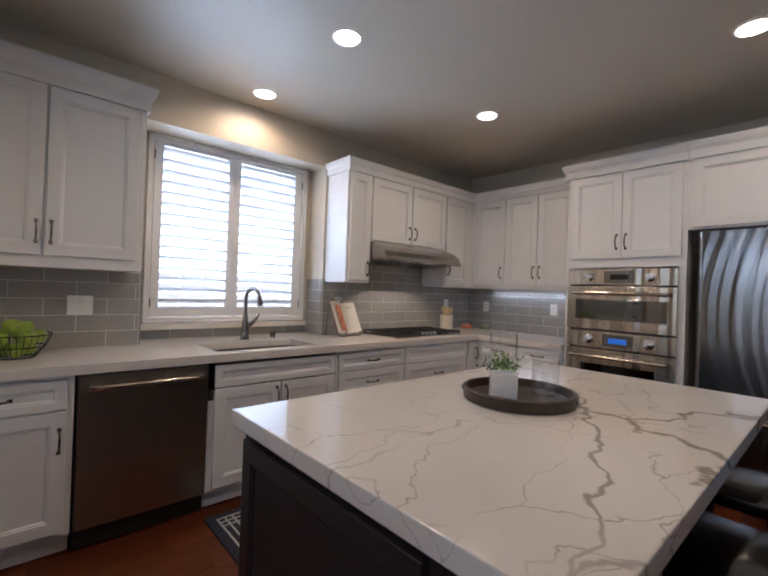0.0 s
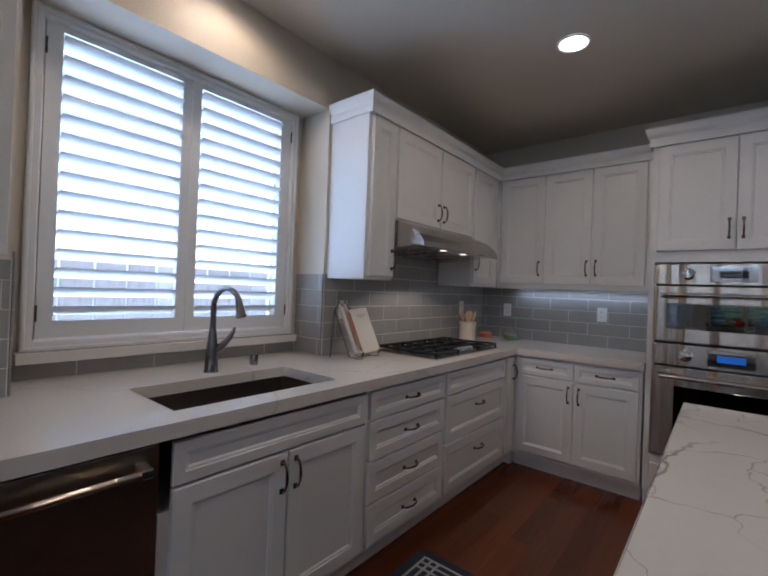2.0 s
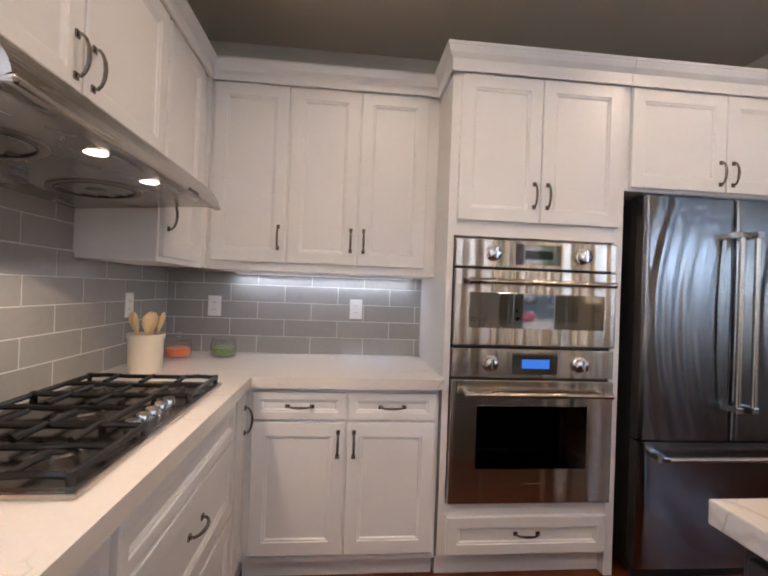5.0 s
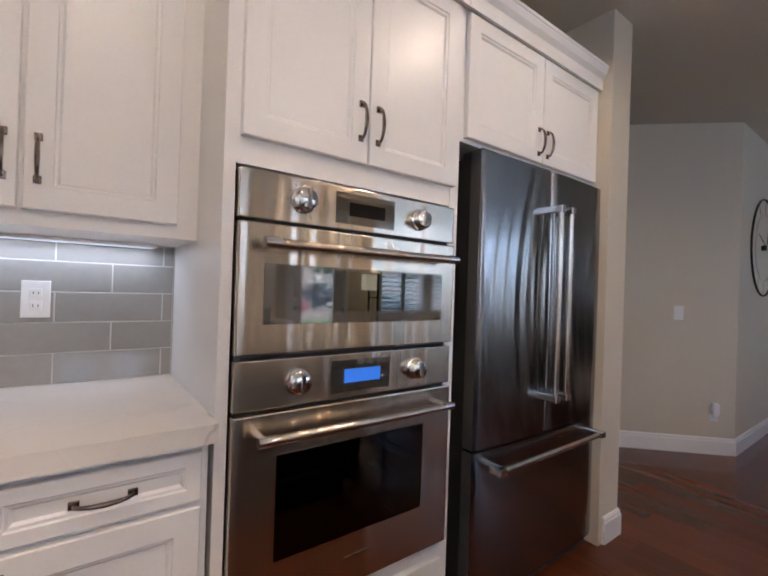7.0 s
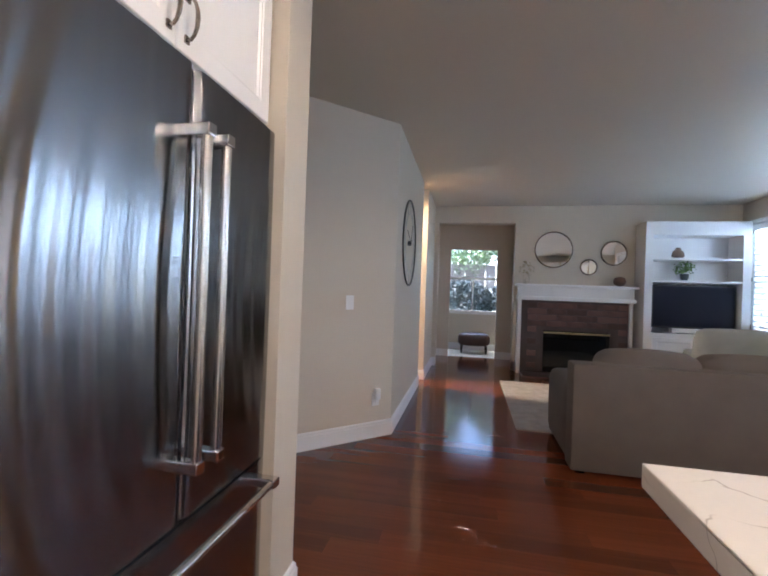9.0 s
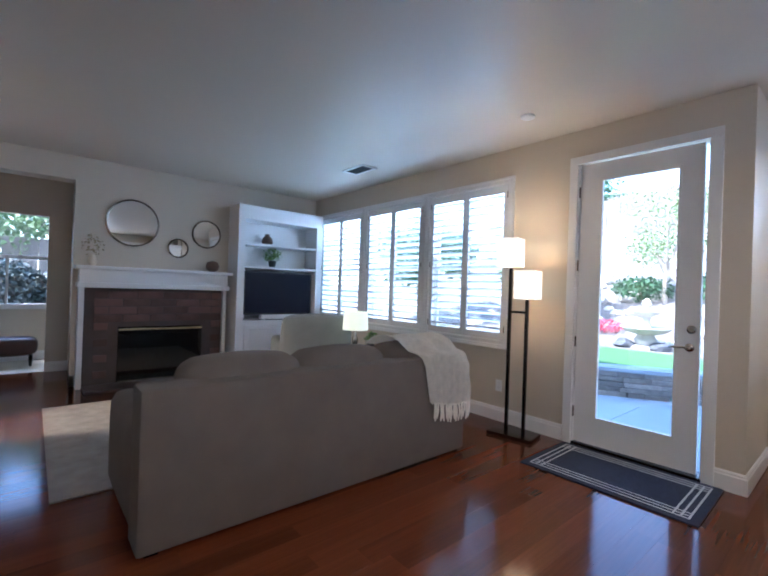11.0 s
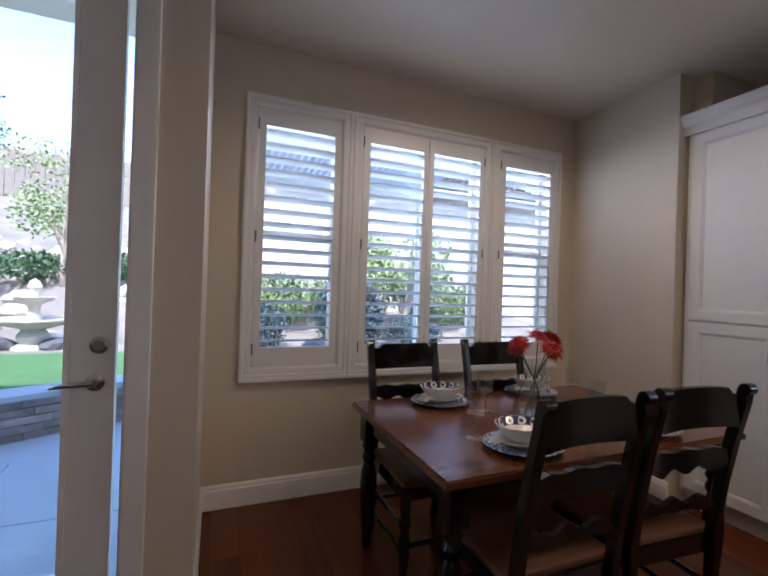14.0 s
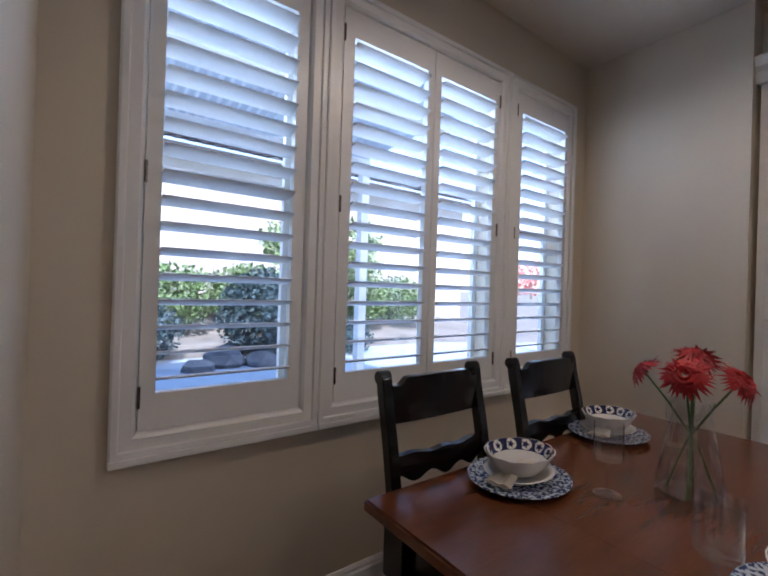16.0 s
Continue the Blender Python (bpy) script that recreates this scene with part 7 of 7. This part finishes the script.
# dining side garden
HEDGELEAF = material("blue_green_leaves", (0.030, 0.055, 0.060), rough=0.6, vary=0.5, scale=4, fine=40, bump=0.0)
bush(1.28, -10.5, 0.2, 0.62, 0.66, HEDGELEAF, "dark blue-green shrub outside the dining windows", 5000, 0.07, 72)
bush(3.0, -10.6, 0.2, 0.7, 0.45, HEDGELEAF, "dark low shrub outside the dining windows", 4000, 0.06, 73)
bush(0.15, -10.3, 0.2, 0.55, 0.30, HEDGELEAF, "dark low shrub outside the dining windows", 2500, 0.06, 74)
tree("garden_tree", -0.1, -11.2, 0.2, 0.85, 0.06, (1.0, 0.85), LIMELEAF, "leafy green tree outside the dining windows", 5200, 0.09, 80, 8)
bush(-6.4, -11.4, 1.2, 1.0, 0.5, material("coral_blossom", (0.45, 0.12, 0.11), rough=0.6, vary=0.5, scale=20), "tall shrub with coral red blossom", 2600, 0.07, 81)
tree("garden_tree", 8.6, -12.2, height(8.6, -12.2), 0.9, 0.06, (1.1, 1.0), FOLIAGE, "leafy tree outside the family room", 6000, 0.10, 75, 8)
tree("garden_tree", 11.8, -10.8, 0.3, 1.0, 0.07, (1.3, 1.2), DARKFOLIAGE, "dark leafy tree outside the family room", 7000, 0.11, 76, 8)
board_fence((-3.2, -13.0), (2.6, -13.0), height, 1.7, "pale board fence behind the dining garden", PALEFENCE)


def patio_cover(x0, x1, y0, y1, z):
    """A corrugated sheet roof on two beams with a post at its outer corner."""
    pc = empty("patio_cover", pose(0, 0, 0), "white timber patio cover with a corrugated roof", "patio cover")
    sheet = material("pale_corrugated_sheet", (0.42, 0.47, 0.52), rough=0.5, vary=0.08)
    bm, n = bmesh.new(), int((x1 - x0) / 0.0125)
    ends = [[bm.verts.new((x0 + (x1 - x0) * i / n, y, zz + 0.016 * math.sin(2 * math.pi * i / 6))) for i in range(n + 1)] for y, zz in ((y0, z - 0.02), (y1, z + 0.05))]
    for i in range(n):
        bm.faces.new((ends[0][i], ends[0][i + 1], ends[1][i + 1], ends[1][i]))
    bmesh.ops.solidify(bm, geom=list(bm.faces), thickness=0.003)
    part("roof_sheet", bm, sheet, pc, "pale corrugated roof sheet", smooth=True)
    for y, zz in ((y0 + 0.15, z - 0.033), (y1 - 0.45, z + 0.010)):
        part("beam", bx(x0, x1, y - 0.045, y + 0.045, zz - 0.14, zz, bevel=0.004), TRIM, pc)
    for x in (x0 + 0.05, x1 - 0.05):
        part("post", bx(x - 0.045, x + 0.045, y0 + 0.105, y0 + 0.195, -0.05, z - 0.174, bevel=0.004), TRIM, pc)


patio_cover(0.96, 3.75, -8.55, -6.80, 2.62)

for x, y, w_, k in ((2.2, -12.3, 0.8, 82), (0.9, -12.4, 0.7, 83), (-1.3, -12.2, 0.8, 84), (-2.5, -12.3, 0.7, 85)):
    bush(x, y, height(x, y), w_, 0.55, FOLIAGE, "leafy green shrub along the garden fence", 2600, 0.08, k)
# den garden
# leaf colour darkened so the hedge reads as standing in shade
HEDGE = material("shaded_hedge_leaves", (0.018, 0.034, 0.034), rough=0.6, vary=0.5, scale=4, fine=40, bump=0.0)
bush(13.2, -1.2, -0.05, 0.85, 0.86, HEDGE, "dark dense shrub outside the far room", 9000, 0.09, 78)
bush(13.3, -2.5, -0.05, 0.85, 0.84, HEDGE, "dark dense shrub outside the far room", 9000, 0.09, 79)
tree("garden_tree", 16.2, -1.6, -0.05, 1.9, 0.08, (1.4, 1.3), FOLIAGE, "leafy tree outside the far room", 5000, 0.12, 77, 8)
board_fence((14.6, -6.0), (14.6, 3.0), lambda x, y: -0.05, 2.15, "weathered board fence outside the far room")

# two-storey house beyond the dining garden
nh = empty("neighbour_house", pose(-3.0, -15.5, 0.2), "pale stucco house with a grey tiled roof", "house")
part("wall", bx(-5, 5.5, -3, 0, -0.3, 4.2), STUCCO, nh)
part("fascia", bx(-5.4, 5.9, 0.42, 0.46, 4.05, 4.22), ROOFM, nh)
part("soffit", bx(-5.4, 5.9, 0.001, 0.419, 4.08, 4.12), STUCCO, nh)
bm = bmesh.new()
cols = [-5.4 + k * 0.06 for k in range(189)]
lines = []
for k in range(11):
    for q in (0, 1):
        y, z = 0.55 - (k + q) * 0.36, 4.20 + (k + q) * 0.17 + (0.05 if q == 0 else 0.0)
        lines.append([bm.verts.new((x, y, z + 0.010 * math.sin(x * 2 * math.pi / 0.30))) for x in cols])
for a, b in zip(lines, lines[1:]):
    for i in range(len(cols) - 1):
        bm.faces.new((a[i], a[i + 1], b[i + 1], b[i]))
bmesh.ops.solidify(bm, geom=list(bm.faces), thickness=-0.02)
part("roof", bm, material("pale_roof_tile", (0.36, 0.36, 0.37), rough=0.9, vary=0.2, scale=6, fine=60, bump=0.3), nh, "pale grey barrel-tiled roof")

# neighbour's house beyond the fence
nb = empty("neighbour_house", pose(14.0, -33.0, 4.7), "low stucco house with a shingle roof beyond the fence", "house")
part("wall", bx(-6, 6, -3, 3, 0, 2.2), STUCCO, nb)
bm = bmesh.new()
loft(bm, [[(x, -3.6, 2.2), (x, 3.6, 2.2), (x, 0, 3.9)] for x in (-6.5, 6.5)])
part("roof", bm, ROOFM, nb)
for x in (-3.5, 0, 3.5):
    part("window", bx(x - 0.6, x + 0.6, 2.995, 3.03, 0.8, 1.8), BLACKGLASS, nb)


# ---- fireplace bricks ----
BRICK = material("red_brown_brick", (0.13, 0.066, 0.050), rough=0.6, vary=0.4, scale=9, fine=90, bump=0.4, island=0.7)
FIREBACK = [c for c in fire.children if c.name.startswith("back_panel")][0]


def brick_mesh(L, h, d, bevel=0.004):
    return finish(bx(-d, 0, 0, L, 0, h, bevel=bevel), "brick", BRICK)


rng = random.Random(3)
full, half = brick_mesh(0.285, 0.085, 0.014), brick_mesh(0.135, 0.085, 0.014)
row = 0
z = 0.006
while z < 1.09:
    y = -3.738 + (0.0 if row % 2 == 0 else -0.147)
    while y < -2.19:
        me, L = (full, 0.285)
        y0 = y
        if y0 < -3.738:
            me, L, y0 = half, 0.135, -3.738
        if y0 + L > -2.182:
            me, L = half, 0.135
        if y0 + L <= -2.18 and not (z < 0.70 and y0 < -2.52 and y0 + L > -3.50):
            ob = new("brick", me)
            ob.parent = FIREBACK
            ob.location = (8.859 - rng.uniform(0, 0.004), y0, z)
        y = y0 + L + 0.010
    z += 0.095
    row += 1

# ---- wall tiles ----
TW, TH_, TG = 0.3030, 0.0955, 0.0025


def tile_field(parent, m, x0, x1, z0, z1, shift=0.0, cut=None):
    """Running-bond tiles on a wall whose face is y = 0, towards -y, under the given pose."""
    r, z = 0, z0
    while z < z1 - 0.012:
        h = min(TH_, z1 - z - TG)
        x = x0 - (TW + TG) * ((shift + 0.5 * (r % 2)) % 1.0)
        while x < x1 - 0.012:
            a, b = max(x, x0), min(x + TW, x1 - 0.001)
            if b - a > 0.012 and not (cut and cut((a + b) / 2, z + h / 2)):
                bm = bmesh.new()
                loft(bm, [rect_loop(a, b, z, z + h, -0.001), rect_loop(a, b, z, z + h, -0.006), rect_loop(a, b, z, z + h, -0.008, 0.0018)])
                part("tile", bm, TILE, parent, m=m)
            x += TW + TG
        z += TH_ + TG
        r += 1


def grout(name, bm):
    return single(name, bm, GROUT, "glossy grey tiled backsplash with pale joints", "backsplash", kind="structure")


Z0, Z1 = 0.9165, 1.405
g1 = grout("backsplash_1", slab([-2.0905, -1.8145, -0.8305, -0.0095], [Z0, Z1, 1.74], lambda u, v: v < Z1 or -1.8145 < u < -0.8305, lambda u, v, q: (q, u, v), 0.0005, 0.0102))
tile_field(g1, pose(0.0030, 0, 0, rz=90), -2.0895, -0.0100, Z0, Z1, 0.15)
tile_field(g1, pose(0.0030, 0, 0, rz=90), -1.8135, -0.8315, Z0 + 5 * (TH_ + TG), 1.74, 0.60)
g2 = grout("backsplash_2", bx(0.0110, 1.466, -0.0102, -0.0005, Z0, 1.378))
tile_field(g2, pose(0, -0.0030, 0), 0.012, 1.465, Z0, 1.378, 0.35)
g3 = grout("backsplash_3", bx(0.0005, 0.0102, -4.46, -3.4895, Z0, 1.378))
tile_field(g3, pose(0.0030, 0, 0, rz=90), -4.459, -3.4905, Z0, 1.378, 0.4)
# niche cheeks and back
g4 = grout("backsplash_4", bx(-0.2485, -0.0005, -2.1002, -2.0905, Z0, Z1))
tile_field(g4, pose(0, -2.0930, 0), -0.240, 0.006, Z0, Z1, 0.3)
g5 = grout("backsplash_5", bx(-0.2485, -0.0005, -3.4895, -3.4798, Z0, Z1))
tile_field(g5, pose(0, -3.4870, 0, rz=180), -0.006, 0.240, Z0, Z1, 0.3)
g6 = grout("backsplash_6", bx(-0.2485, -0.2388, -3.4797, -2.1003, Z0, 0.984))
tile_field(g6, pose(-0.2460, 0, 0, rz=90), -3.478, -2.104, Z0, 0.984, 0.2)

# ---- floor boards ----
rng = random.Random(12)
PW = 0.128
NEAR = 0
cache = {}
verts, faces = [], []
x = 0.60
while x < 10.15:
    low = -6.148 if x < 3.40 else -5.288 if x < 9.2 else -3.198
    high = 1.98 if x < 9.1 else 0.798
    y = low - rng.uniform(0, 1.2)
    while y < high:
        L = rng.choice((0.9, 1.2, 1.5, 1.8))
        a, b = max(y, low), min(y + L, high)
        y += L
        if b - a < 0.05:
            continue
        near = x < 6.9 and -5.3 < (a + b) / 2 < -0.7
        if near and NEAR < 300:
            NEAR += 1
            key = round(b - a, 3)
            if key not in cache:
                bm = bmesh.new()
                d, g = 0.0002, 0.0001
                loft(bm, [[(g, 0, -0.0115), (PW - g, 0, -0.0115), (PW - g, key - 2 * g, -0.0115), (g, key - 2 * g, -0.0115)], [(g, 0, -d), (PW - g, 0, -d), (PW - g, key - 2 * g, -d), (g, key - 2 * g, -d)], [(g + d, d, 0), (PW - g - d, d, 0), (PW - g - d, key - 2 * g - d, 0), (g + d, key - 2 * g - d, 0)]], cap0=False)
                cache[key] = finish(bm, "floor_board", PLANK)
            ob = new("floor_board", cache[key])
            ob.parent = FLOOR
            ob.location = (x, a, 0)
        else:
            k = len(verts)
            for z in (-0.0115, 0.0):
                verts += [(x + 0.0002, a, z), (x + PW - 0.0002, a, z), (x + PW - 0.0002, b - 0.0004, z), (x + 0.0002, b - 0.0004, z)]
            faces += [(k + 4, k + 5, k + 6, k + 7), (k, k + 1, k + 5, k + 4), (k + 1, k + 2, k + 6, k + 5), (k + 2, k + 3, k + 7, k + 6), (k + 3, k, k + 4, k + 7)]
    x += PW
me = bpy.data.meshes.new("floor_boards")
me.from_pydata(verts, [], faces)
me.materials.append(PLANK)
fb = new("floor_boards", me)
fb.parent = FLOOR
fb["kind"] = "stuff"
